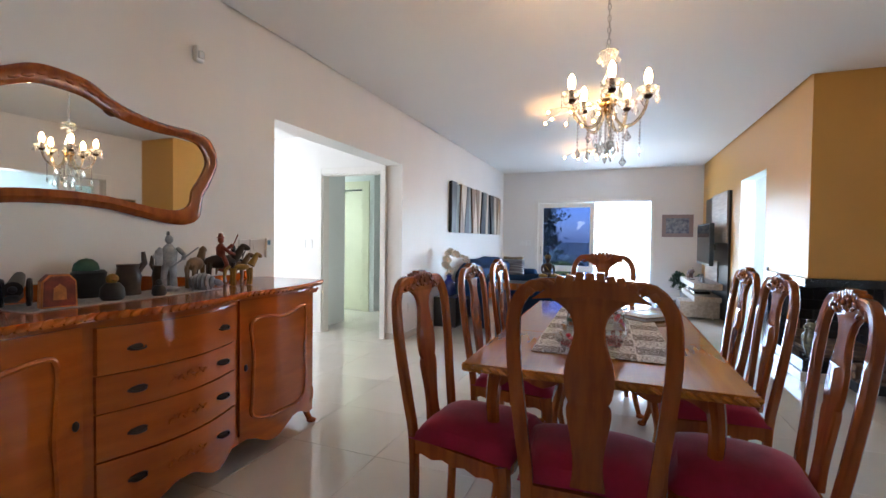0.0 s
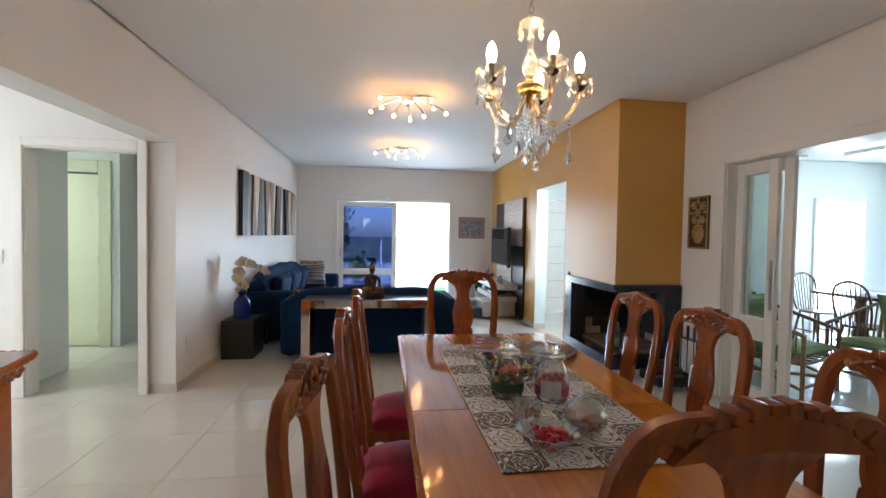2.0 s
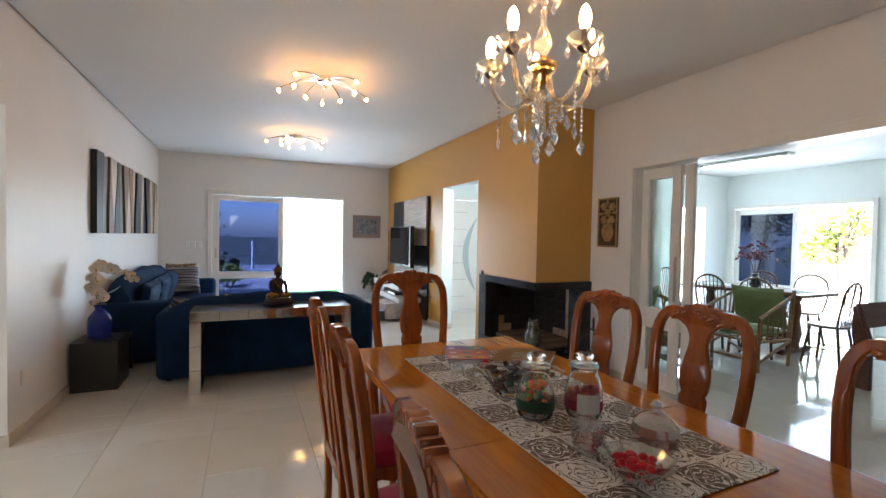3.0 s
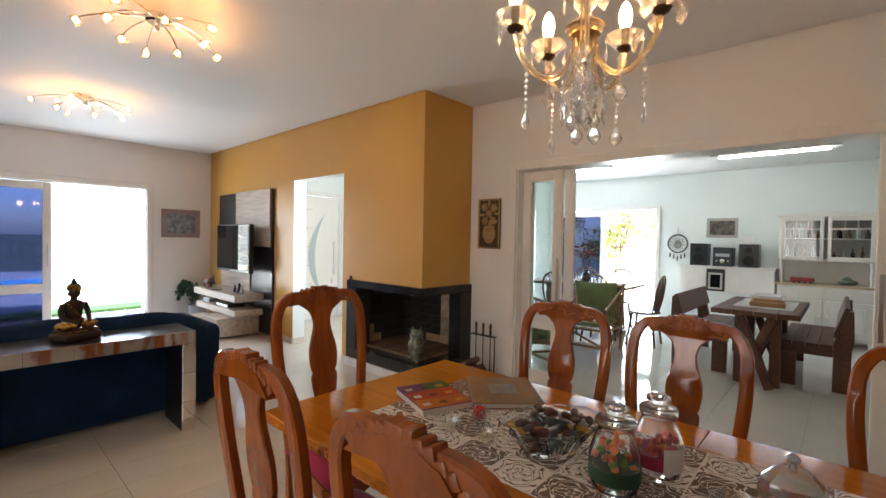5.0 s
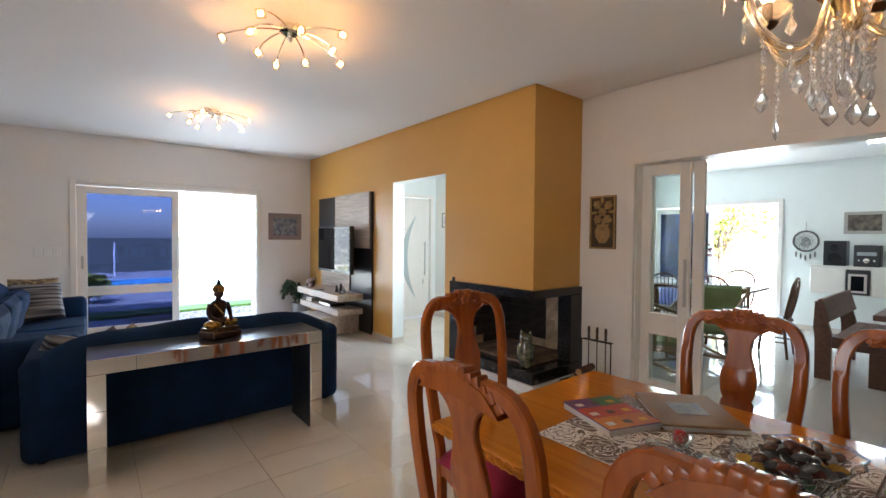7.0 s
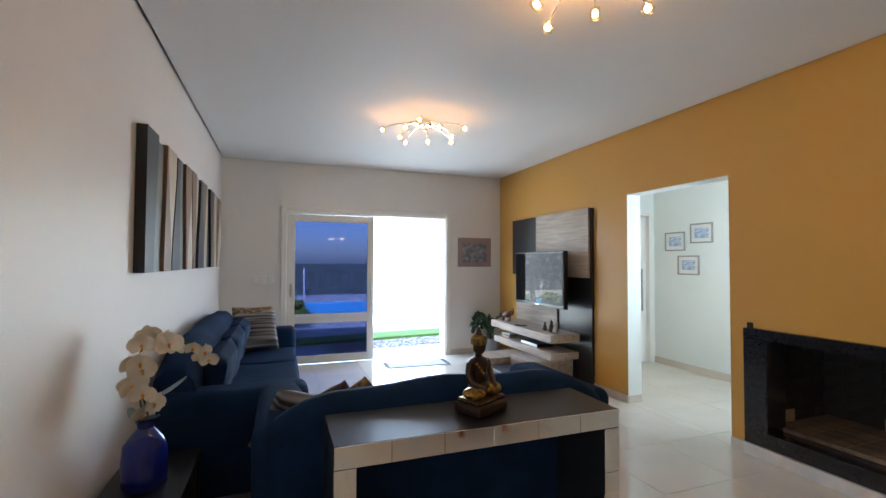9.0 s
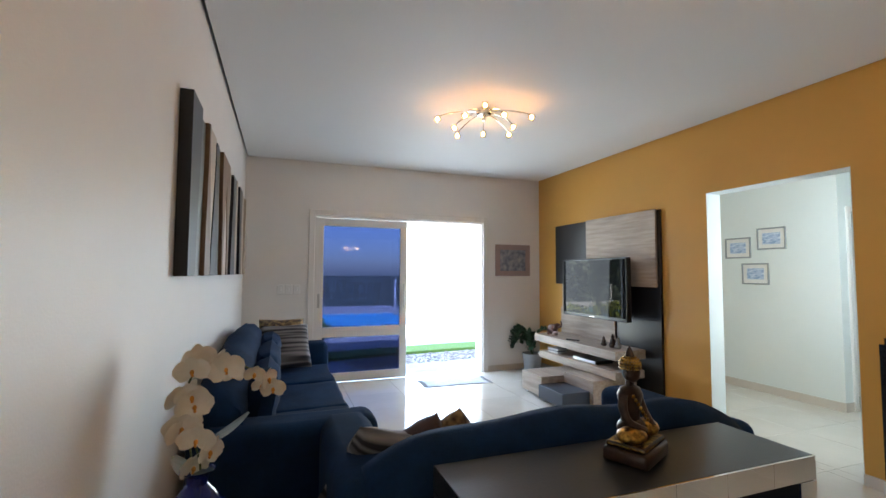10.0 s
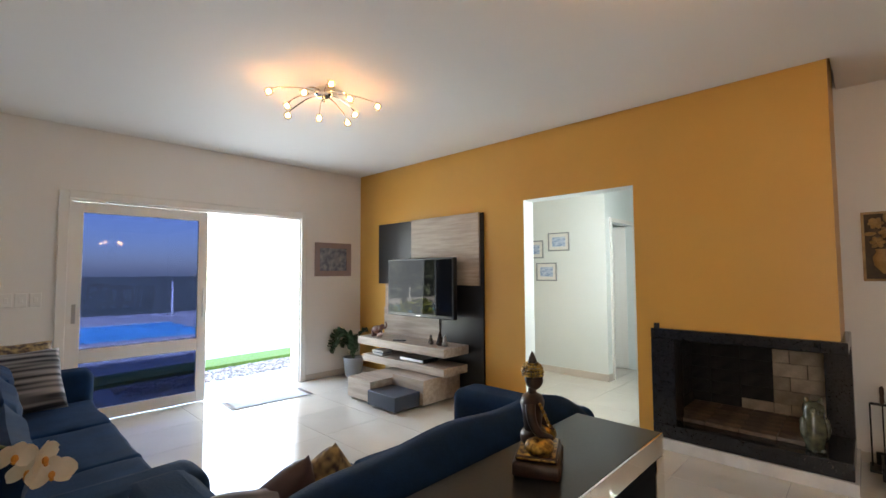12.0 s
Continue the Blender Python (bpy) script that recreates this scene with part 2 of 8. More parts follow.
def rect_sweep(bm, pts, wide, thick, normal=(0, 1, 0), closed=False):
    """A bar of rectangular section along points that lie in a plane with that normal; wide is in the plane, thick across it."""
    pts, nv = [Vector(p) for p in pts], Vector(normal)
    n = len(pts)
    w = wide if isinstance(wide, (list, tuple)) else [wide] * n
    rings = []
    for i, p in enumerate(pts):
        d = (pts[(i + 1) % n] - pts[i - 1]) if closed else (pts[min(i + 1, n - 1)] - pts[max(i - 1, 0)])
        s = d.cross(nv).normalized()
        c = 0.3
        rings.append([bm.verts.new(p + s * a * w[i] / 2 + nv * b * thick / 2) for a, b in
                      ((-1, -1 + c), (-1, 1 - c), (-1 + c, 1), (1 - c, 1), (1, 1 - c), (1, -1 + c), (1 - c, -1), (-1 + c, -1))])
    for i in range(n if closed else n - 1):
        a, b = rings[i], rings[(i + 1) % n]
        for k in range(8):
            bm.faces.new((a[k], a[(k + 1) % 8], b[(k + 1) % 8], b[k]))
    if not closed:
        bm.faces.new(rings[0][::-1])
        bm.faces.new(rings[-1])
    return bm


def blob(bm, at, size, m=None, seg=10, rings=6):
    """An ellipsoid lump."""
    mm = Matrix.Translation(at) @ (m or Matrix()) @ Matrix.Diagonal((*size, 1))
    bmesh.ops.create_uvsphere(bm, u_segments=seg, v_segments=rings, radius=1, matrix=mm)
    return bm


def cushion(bm, w, d, h, m=None, p=4.0, n=14, sag=0.0, wrinkle=0.0, seed=0):
    """A stuffed slab: superellipse outline, domed on both sides."""
    grid = {}
    mm = m or Matrix()
    for s in (1, -1):
        for i in range(n + 1):
            for j in range(n + 1):
                u, v = 2 * i / n - 1, 2 * j / n - 1
                k = max(0.0, 1 - abs(u) ** p) ** 0.5 * max(0.0, 1 - abs(v) ** p) ** 0.5
                edge = i in (0, n) or j in (0, n)
                if s < 0 and edge:
                    grid[s, i, j] = grid[1, i, j]
                    continue
                pin = 1 - 0.06 * (abs(u) ** 6 * (1 - abs(v)) + abs(v) ** 6 * (1 - abs(u)))
                z = s * h / 2 * k - sag * (1 - u * u) * (1 - v * v)
                if wrinkle:
                    z += wrinkle * k * noise.noise(Vector((u * 3 + seed, v * 9, seed * 1.7)))
                grid[s, i, j] = bm.verts.new(mm @ Vector((u * w / 2 * pin, v * d / 2 * pin, z)))
    for s in (1, -1):
        for i in range(n):
            for j in range(n):
                q = [grid[s, i, j], grid[s, i + 1, j], grid[s, i + 1, j + 1], grid[s, i, j + 1]]
                bm.faces.new(q if s > 0 else q[::-1])
    return bm


def pillow_box(bm, x0, x1, y0, y1, z0, z1, r=0.08, seg=4, wrinkle=0.0, seed=0.0, cuts=0):
    """An upholstered block with round edges and slight creases."""
    b2 = bmesh.new()
    box(b2, x0, x1, y0, y1, z0, z1)
    if cuts:
        bmesh.ops.subdivide_edges(b2, edges=b2.edges[:], cuts=cuts, use_grid_fill=True)
    sharp = [e for e in b2.edges if e.calc_face_angle(0) > 1.0]
    bmesh.ops.bevel(b2, geom=sharp, offset=r, segments=seg, affect="EDGES", profile=0.5, clamp_overlap=True)
    if wrinkle:
        b2.normal_update()
        for v in b2.verts:
            v.co += v.normal * wrinkle * (noise.noise(v.co * 5 + Vector((seed, 0, 0))) + 0.5 * noise.noise(v.co * 14))
    me = bpy.data.meshes.new("tmp")
    b2.to_mesh(me)
    b2.free()
    bm.from_mesh(me)
    bpy.data.meshes.remove(me)
    return bm


def smooth_loop(pts, steps=6, closed=True):
    """A rounded curve through points of any dimension."""
    pts = [Vector(p) for p in pts]
    n, out = len(pts), []
    for i in range(n if closed else n - 1):
        p0, p1, p2, p3 = (pts[(i + k) % n] if closed else pts[min(max(i + k, 0), n - 1)] for k in (-1, 0, 1, 2))
        for s in range(steps):
            t = s / steps
            out.append(0.5 * ((2 * p1) + (p2 - p0) * t + (2 * p0 - 5 * p1 + 4 * p2 - p3) * t * t + (3 * p1 - p0 - 3 * p2 + p3) * t ** 3))
    if not closed:
        out.append(pts[-1])
    return out


# ---- the shell ----
XW, XE, XD, YN, YS, ZC, ZT = -2.43, 1.69, 2.41, 10.52, -2.0, 2.81, 2.98
YC = 5.30


def wall(name, label, boxes, material, category="wall"):
    ob = bmesh.new()
    for b in boxes:
        box(ob, *b)
    return structure(link(name, ob, material), label, category)


wall("wall_west", "white painted living room wall with a wide passage opening", [
    (XW - 0.24, XW, YS, 3.01, 0, ZT), (XW - 0.24, XW, 5.215, YN, 0, ZT), (XW - 0.24, XW, 3.01, 5.215, 2.178, ZT)], M["wall"])
wall("wall_north", "white painted wall with a sliding garden door", [
    (XW - 0.24, -1.60, YN, YN + 0.22, 0, ZT), (0.74, XE + 0.17, YN, YN + 0.22, 0, ZT), (-1.60, 0.74, YN, YN + 0.22, 2.13, ZT)], M["wall"])
wall("wall_ochre", "ochre painted feature wall with an open doorway", [
    (XE, XE + 0.17, 7.69, YN, 0, ZT), (XE, XE + 0.17, 6.58, 7.69, 2.15, ZT), (XE, XE + 0.17, 6.44, 6.58, 0, ZT), (XE, XE + 0.17, YC, 6.44, 0.95, ZT)], M["ochre"])
wall("chimney_side", "ochre painted side of the chimney breast", [(XE + 0.17, XD, YC, YC + 0.12, 0.95, ZT), (XE + 0.17, XD + 0.2, YC + 0.12, 6.58, 0.99, ZT)], M["ochre"])
wall("doorway_lining", "white painted lining of the doorway", [
    (XE - 0.001, XE + 0.172, 7.686, 7.69, 0, 2.15), (XE - 0.001, XE + 0.172, 6.58, 6.584, 0, 2.15), (XE - 0.001, XE + 0.172, 6.584, 7.686, 2.146, 2.15)], M["wall_cool"])
YK0, YK1 = 1.02, 4.73
wall("wall_east", "white painted dining room wall with a wide sliding door", [
    (XD, XD + 0.2, YK1, YC + 0.12, 0, ZT), (XD, XD + 0.2, YS, YK0, 0, ZT), (XD, XD + 0.2, YK0, YK1, 2.17, ZT), (XD + 0.16, XD + 0.2, YC + 0.12, 6.42, 0, ZT)], M["wall"])
wall("wall_south", "white painted dining room wall", [(XW - 0.24, XD + 0.2, YS - 0.2, YS, 0, ZT)], M["wall"])
# ceiling with a shadow gap of two centimetres all round
g = 0.022
cb = bmesh.new()
prism(cb, [(XW + g, YS + g), (XD - g, YS + g), (XD - g, YC - g), (XE - g, YC - g), (XE - g, YN - g), (XW + g, YN - g)], ZC, ZC + 0.02)
structure(link("ceiling", cb, M["ceiling"]), "white plaster ceiling with a shadow gap", "ceiling")
# unseen slab added so no light leaks in through the ceiling gap
structure(link("roof_slab", B(-6.6, 8.2, -2.4, YN + 0.3, ZT, ZT + 0.2), M["ceiling"]), "unseen slab over the house that keeps light out above the ceilings", "roof")

# kitchen, entrance, passage
KX, KN, KS, KZ = 7.5, 7.15, -0.6, 2.67
wall("wall_kitchen_east", "cool white kitchen wall with a sliding garden door", [
    (KX, KX + 0.2, KS, 4.95, 0, ZT), (KX, KX + 0.2, 7.0, KN + 0.2, 0, ZT), (KX, KX + 0.2, 4.95, 7.0, 2.05, ZT)], M["wall_cool"])
wall("wall_kitchen_north", "cool white kitchen wall with a tall window", [
    (4.7, 6.0, KN, KN + 0.2, 0, ZT), (6.85, KX, KN, KN + 0.2, 0, ZT), (6.0, 6.85, KN, KN + 0.2, 2.05, ZT),
    (XD + 0.2, 4.7, 6.30, 6.42, 0, ZT), (4.6, 4.72, 6.42, KN, 0, ZT)], M["wall_cool"])
wall("wall_kitchen_south", "cool white kitchen wall", [(XD + 0.2, KX, KS - 0.2, KS, 0, ZT)], M["wall_cool"])
structure(link("ceiling_kitchen", B(XD + 0.2, KX - 0.02, KS + 0.02, KN - 0.02, KZ, KZ + 0.03), M["ceiling"]), "white kitchen ceiling", "ceiling")
wall("wall_entrance", "white entrance wall hung with small pictures", [
    (3.45, 3.60, 7.60, 9.25, 0, ZT), (XE + 0.17, 2.42, 9.05, 9.25, 0, ZT), (3.33, 3.45, 9.05, 9.25, 0, ZT), (2.42, 3.33, 9.05, 9.25, 2.12, ZT),
    (3.60, 3.63, 7.60, 7.72, 0, ZT), (4.38, 5.2, 7.60, 7.72, 0, ZT), (3.63, 4.38, 7.60, 7.72, 2.07, ZT),
    (4.6, 4.75, KN + 0.0, 7.6, 0, ZT), (5.2, 5.35, 7.6, 9.25, 0, ZT), (3.60, 5.2, 9.13, 9.25, 0, ZT), (XE + 0.17, 4.6, 6.42, 6.58, 0, ZT)], M["wall_cool"])
structure(link("ceiling_entrance", B(XE + 0.17, 5.2, 6.58, 9.1, 2.6, 2.63), M["ceiling"]), "white entrance ceiling", "ceiling")
wall("wall_passage", "bright white passage wall with a doorway", [
    (-6.2, -3.60, 5.19, 5.32, 0, ZT), (XW - 0.24 - 0.04, XW - 0.24, 5.19, 5.32, 0, ZT), (-3.60, -2.71, 5.19, 5.32, 2.10, ZT),
    (-6.2, XW - 0.24, 2.45, 2.6, 0, ZT), (-6.35, -6.2, 2.45, 9.6, 0, ZT)], M["wall"])
wall("wall_hall", "pale wall along the hall behind the passage door", [(-6.2, -3.80, 5.90, 6.02, 0, ZT), (-3.92, -3.80, 5.32, 5.90, 0, ZT)], M["wall_cool"])
wall("wall_bedroom", "pale wall beyond the passage door", [
    (-6.2, -4.80, 6.90, 7.02, 0, ZT), (-4.03, -3.80, 6.90, 7.02, 0, ZT), (-4.80, -4.03, 6.90, 7.02, 2.10, ZT), (-3.92, -3.80, 7.02, 7.40, 0, ZT),
    (-6.2, -2.67, 9.5, 9.6, 0, ZT)], M["wall_cool"])
structure(link("ceiling_passage", B(-6.2, XW - 0.24, 2.6, 9.5, 2.62, 2.65), M["ceiling"]), "white passage ceiling", "ceiling")


def skirting(name, boxes, label="beige tiled skirting"):
    bm = bmesh.new()
    for b in boxes:
        box(bm, *b)
    return structure(link(name, bm, M["skirting"]), label, "skirting")


s = 0.012
skirting("baseboard_west", [(XW, XW + s, YS, 3.01, 0, 0.075), (XW, XW + s, 5.215, YN, 0, 0.075), (XW - 0.24, XW + s, 5.215 - s, 5.215, 0, 0.075)])
skirting("baseboard_north", [(XW + s, -1.70, YN - s, YN, 0, 0.075), (0.81, XE - s, YN - s, YN, 0, 0.075)])
skirting("baseboard_ochre", [(XE - s, XE, 7.69, YN, 0, 0.075), (XE - s, XE, 6.475, 6.58, 0, 0.075), (XE, XE + 0.17, 7.678, 7.686, 0, 0.075)])
skirting("baseboard_east", [(XD - s, XD, 4.80, YC - 0.03, 0, 0.075)])
skirting("baseboard_kitchen", [(KX - s, KX, KS, 4.86, 0, 0.075), (XD + 0.2, 4.6, 6.288, 6.30, 0, 0.075)])
skirting("baseboard_entrance", [(3.438, 3.45, 7.6, 9.05, 0, 0.09), (3.438, 3.573, 7.588, 7.60, 0, 0.09)])


def casing(name, label, axis, at, a0, a1, top, wide=0.07, thick=0.02, material=None):
    """A flat frame round an opening in the plane axis = at."""
    bm = bmesh.new()
    for b in ((a0 - wide, a0, 0, top + wide), (a1, a1 + wide, 0, top + wide), (a0, a1, top, top + wide)):
        if axis == "x":
            box(bm, at - thick / 2, at + thick / 2, b[0], b[1], b[2], b[3], 0.004)
        else:
            box(bm, b[0], b[1], at - thick / 2, at + thick / 2, b[2], b[3], 0.004)
    return structure(link(name, bm, material or M["white_wood"]), label, "door frame")


# ground: one sheet to the horizon, falling away behind the garden
# grass colour paled and greyed, with distance haze put into it
gm = mat("far_grassland", (0.14, 0.15, 0.10), 0.9, color2=(0.10, 0.115, 0.07), scale=0.3, fine=0.2)
gb = bmesh.new()
xs = [-2500, -600, -150, -60, -30, -15, -8, 8, 15, 30, 60, 150, 600, 2500]
ys = [-2500, -300, -60, -20, 11, 22, 30, 45, 70, 120, 300, 900, 2500]
gv = [[gb.verts.new((x, y, -0.12 if y <= 22 else -0.12 - min(12.0, (y - 22) * 0.11))) for y in ys] for x in xs]
for i in range(len(xs) - 1):
    for j in range(len(ys) - 1):
        gb.faces.new((gv[i][j], gv[i + 1][j], gv[i + 1][j + 1], gv[i][j + 1]))
structure(link("ground", gb, gm), "grassy ground falling away behind the garden", "ground")
structure(link("floor", B(-6.35, KX + 0.2, YS - 0.2, YN + 0.22, -0.12, -0.006), M["grout"]), "grey grouted floor bed under the tiles", "floor")

# ======== dining area ========
def cabriole(bm, x, y, top, out=(0.0, 0.0), r=0.026, foot=True):
    """A curved leg from the floor to top, its knee bowed towards out."""
    ox, oy = out
    pts = smooth_loop([(x + ox * 1.5, y + oy * 1.5, 0.018), (x + ox * 0.5, y + oy * 0.5, top * 0.22), (x - ox * 0.1, y - oy * 0.1, top * 0.42),
                       (x + ox * 0.8, y + oy * 0.8, top * 0.78), (x + ox * 0.3, y + oy * 0.3, top)], 4, False)
    n = len(pts)
    rad = [r * (0.62 + 0.75 * (i / (n - 1)) ** 1.6) for i in range(n)]
    tube(bm, pts, rad, 8)
    if foot:
        blob(bm, (x + ox * 1.7, y + oy * 1.7, 0.018), (r * 1.15, r * 1.15, 0.018), seg=8, rings=5)
    return bm


def dining_chair(label, w=0.438, h=1.135, crest_w=0.17, group="dining chairs"):
    """Faces +y; the crest stands over the origin, the seat reaches forward."""
    c = thing("dining_chair", label, "chair", group=group)
    hw, zs, k = w / 2, 0.45, h / 1.12
    lean = 0.16
    def yb(z):
        return lean * (1 - z / h) * 0.9 - 0.06 * max(0.0, (zs - z) / zs) ** 1.5
    # the hooped back frame: two stiles that run from the floor up into the arch
    side = [(hw * 0.83, 0.0), (hw * 0.80, 0.2), (hw * 0.80, 0.45), (hw * 0.86, 0.60), (hw * 0.95, 0.78 * k), (hw * 0.97, 0.90 * k), (hw * 0.93, 1.0 * k), (hw * 0.72, 1.065 * k), (hw * 0.36, 1.075 * k)]
    for sx, nm in ((1, "stile"), (-1, "stile")):
        pts = smooth_loop([(sx * a, yb(z), z) for a, z in side], 3, False)
        wid = [0.036 + 0.010 * math.sin(math.pi * i / (len(pts) - 1)) for i in range(len(pts))]
        part(nm, rect_sweep(bmesh.new(), pts, wid, 0.032), M["mahogany"], c, smooth=True)
    # vase-shaped splat
    half = [(0.050, 0.47), (0.042, 0.53), (0.046, 0.60), (0.056, 0.66), (0.062, 0.70), (0.060, 0.725), (0.053, 0.735), (0.062, 0.755), (0.068, 0.80), (0.066, 0.84), (0.053, 0.89), (0.042, 0.935), (0.044, 0.97), (0.062, 1.005), (0.115, 1.045), (0.13, 1.09)]
    half = [(a * w / 0.44, 0.47 + (z - 0.47) * (h - 0.47) / 0.65) for a, z in half]
    prof = smooth_loop([Vector((a, z, 0)) for a, z in half], 3, False)
    bm = bmesh.new()
    t = 0.011
    cols = []
    for p in prof:
        y = yb(p.y)
        cols.append([bm.verts.new((sx * p.x * f, y + d, p.y)) for sx, f, d in ((-1, 1, -t * 0.6), (-1, 0.9, -t), (1, 0.9, -t), (1, 1, -t * 0.6), (1, 1, t * 0.6), (1, 0.9, t), (-1, 0.9, t), (-1, 1, t * 0.6))])
    for a, b in zip(cols, cols[1:]):
        for i in range(8):
            bm.faces.new((a[i], a[(i + 1) % 8], b[(i + 1) % 8], b[i]))
    bm.faces.new(cols[0][::-1])
    bm.faces.new(cols[-1])
    part("splat", bm, M["mahogany"], c, smooth=True)
    # carved crest: stepped scrolls rising to the middle, a flower with leaves on the front
    bm = bmesh.new()
    prism(bm, [(-crest_w * 0.85, h - 0.095), (-crest_w * 0.55, h - 0.05), (0, h - 0.024), (crest_w * 0.55, h - 0.05), (crest_w * 0.85, h - 0.095), (0, h - 0.08)], yb(h) - 0.018, yb(h) + 0.018, "y")
    crest = part("crest", bm, M["mahogany"], c, "carved stepped crest rail", smooth=True)
    n = 13
    for i in range(n):
        u = 2 * i / (n - 1) - 1
        z = h - 0.020 - 0.052 * abs(u) ** 1.8
        m = Matrix.Translation((u * crest_w * 0.78 * w / 0.43, yb(z), z)) @ Matrix.Rotation(-u * 0.62, 4, "Y")
        part("scroll", box(bmesh.new(), -0.0125, 0.0125, -0.021, 0.016, -0.015, 0.010 + 0.004 * (i % 2), 0.005, 2, m), M["mahogany"], crest, smooth=True)
    bm = bmesh.new()
    yf = yb(h - 0.05) + 0.02
    blob(bm, (0, yf + 0.006, h - 0.052), (0.010, 0.007, 0.010), seg=8, rings=5)
    for i in range(7):
        a = 2 * math.pi * i / 7
        blob(bm, (0.022 * math.cos(a), yf - 0.003, h - 0.052 + 0.019 * math.sin(a)), (0.011, 0.006, 0.011), seg=8, rings=5)
    for sx in (-1, 1):
        for i in range(4):
            blob(bm, (sx * (0.05 + 0.022 * i), yf - 0.002, h - 0.058 - 0.008 * i + (0.012 if i % 2 else -0.01)), (0.020, 0.006, 0.008),
                 Matrix.Rotation(sx * (0.5 if i % 2 else -0.4), 4, "Y"), 8, 5)
    part("carving", bm, M["mahogany"], c, "carved flower and leaves", smooth=True)
    # seat frame with scalloped aprons
    yf, wf, wb = 0.50, w / 2 + 0.015, hw * 0.80
    y0 = yb(zs) + 0.0
    def apron(name, p, q):
        bm2 = bmesh.new()
        p, q = Vector(p), Vector(q)
        d = (q - p)
        nrm = Vector((d.y, -d.x, 0)).normalized() * 0.012
        lows = [0.072, 0.055, 0.066, 0.050, 0.062, 0.050, 0.066, 0.055, 0.072]
        rows = []
        for i, lo in enumerate(lows):
            b = p + d * i / 8
            rows.append([bm2.verts.new(b + nrm * s_ + Vector((0, 0, z))) for s_ in (-1, 1) for z in (zs - lo, zs)])
        for a, b in zip(rows, rows[1:]):
            bm2.faces.new((a[0], b[0], b[1], a[1]))
            bm2.faces.new((a[2], a[3], b[3], b[2]))
            bm2.faces.new((a[0], a[2], b[2], b[0]))
            bm2.faces.new((a[1], b[1], b[3], a[3]))
        part(name, bm2, M["mahogany"], c)
    apron("apron", (-wb, y0, 0), (wb, y0, 0))
    apron("apron", (-wf, yf, 0), (wf, yf, 0))
    apron("apron", (-wb, y0, 0), (-wf, yf, 0))
    apron("apron", (wb, y0, 0), (wf, yf, 0))
    for sx in (-1, 1):
        part("leg", cabriole(bmesh.new(), sx * (wf - 0.015), yf - 0.015, zs, (sx * 0.022, 0.028)), M["mahogany"], c, smooth=True)
    # stuffed velvet seat
    bm = bmesh.new()
    cushion(bm, w + 0.045, 0.45, 0.165, pose(0, (y0 + yf) / 2 + 0.012, zs + 0.004), p=3.0, n=14, wrinkle=0.004, seed=3)
    for v in bm.verts:
        f = (v.co.y - y0) / (yf - y0)
        v.co.x *= 0.86 + 0.14 * f
        if v.co.z < zs - 0.004:
            v.co.z = zs - 0.004
    part("seat", bm, M["velvet_red"], c, "crimson velvet seat pad", smooth=True)
    return c


side_label = "dark red-brown carved dining chair with a crimson velvet seat"
first = dining_chair(side_label)
first.matrix_basis = pose(0.765, 2.817, 0, 0, 0, 90)
for x, y, rz in ((0.760, 3.36, 91), (0.745, 2.09, 86), (-0.775, 3.465, -90), (-0.790, 2.858, -91), (-0.808, 2.14, -97)):
    copy_thing(first, pose(x, y, 0, 0, 0, rz))
head = dining_chair("tall carved dining chair with a wide back at the table's end", 0.486, 1.185, 0.20)
head.matrix_basis = pose(-0.045, 1.695, 0, 0, 0, 0)
copy_thing(head, pose(-0.062, 4.27, 0, 0, 0, 180))

# dining table
TX0, TX1, TY0, TY1, TZ = -0.525, 0.46, 1.945, 3.89, 0.785
table = thing("dining_table", "honey-brown varnished dining table with a carved rope edge", "table", (TX0 + TX1) / 2, (TY0 + TY1) / 2)
tw, td = (TX1 - TX0) / 2, (TY1 - TY0) / 2
for y0, y1 in ((-td, -0.25), (-0.248, td)):
    part("tabletop", B(-tw + 0.002, tw - 0.002, y0 + (0.002 if y0 == -td else 0), y1 - (0.002 if y1 == td else 0), TZ - 0.034, TZ, 0.002), M["table_wood"], table)
bm = bmesh.new()
def rope(bm, p, q, r=0.014, pitch=0.034):
    p, q = Vector(p), Vector(q)
    d = (q - p)
    n = int(d.length / pitch)
    turn = d.to_track_quat("X", "Z").to_matrix().to_4x4()
    for i in range(n):
        blob(bm, p + d * (i + 0.5) / n, (pitch * 0.72, r, r * 0.8), turn @ Matrix.Rotation(0.55, 4, "Y") @ Matrix.Rotation(0.35, 4, "Z"), 7, 5)
for p, q in (((-tw, -td, 0), (tw, -td, 0)), ((tw, -td, 0), (tw, td, 0)), ((tw, td, 0), (-tw, td, 0)), ((-tw, td, 0), (-tw, -td, 0))):
    rope(bm, (p[0], p[1], TZ - 0.02), (q[0], q[1], TZ - 0.02))
part("rope_edge", bm, M["table_wood"], table, "carved rope moulding along the edge", smooth=True)
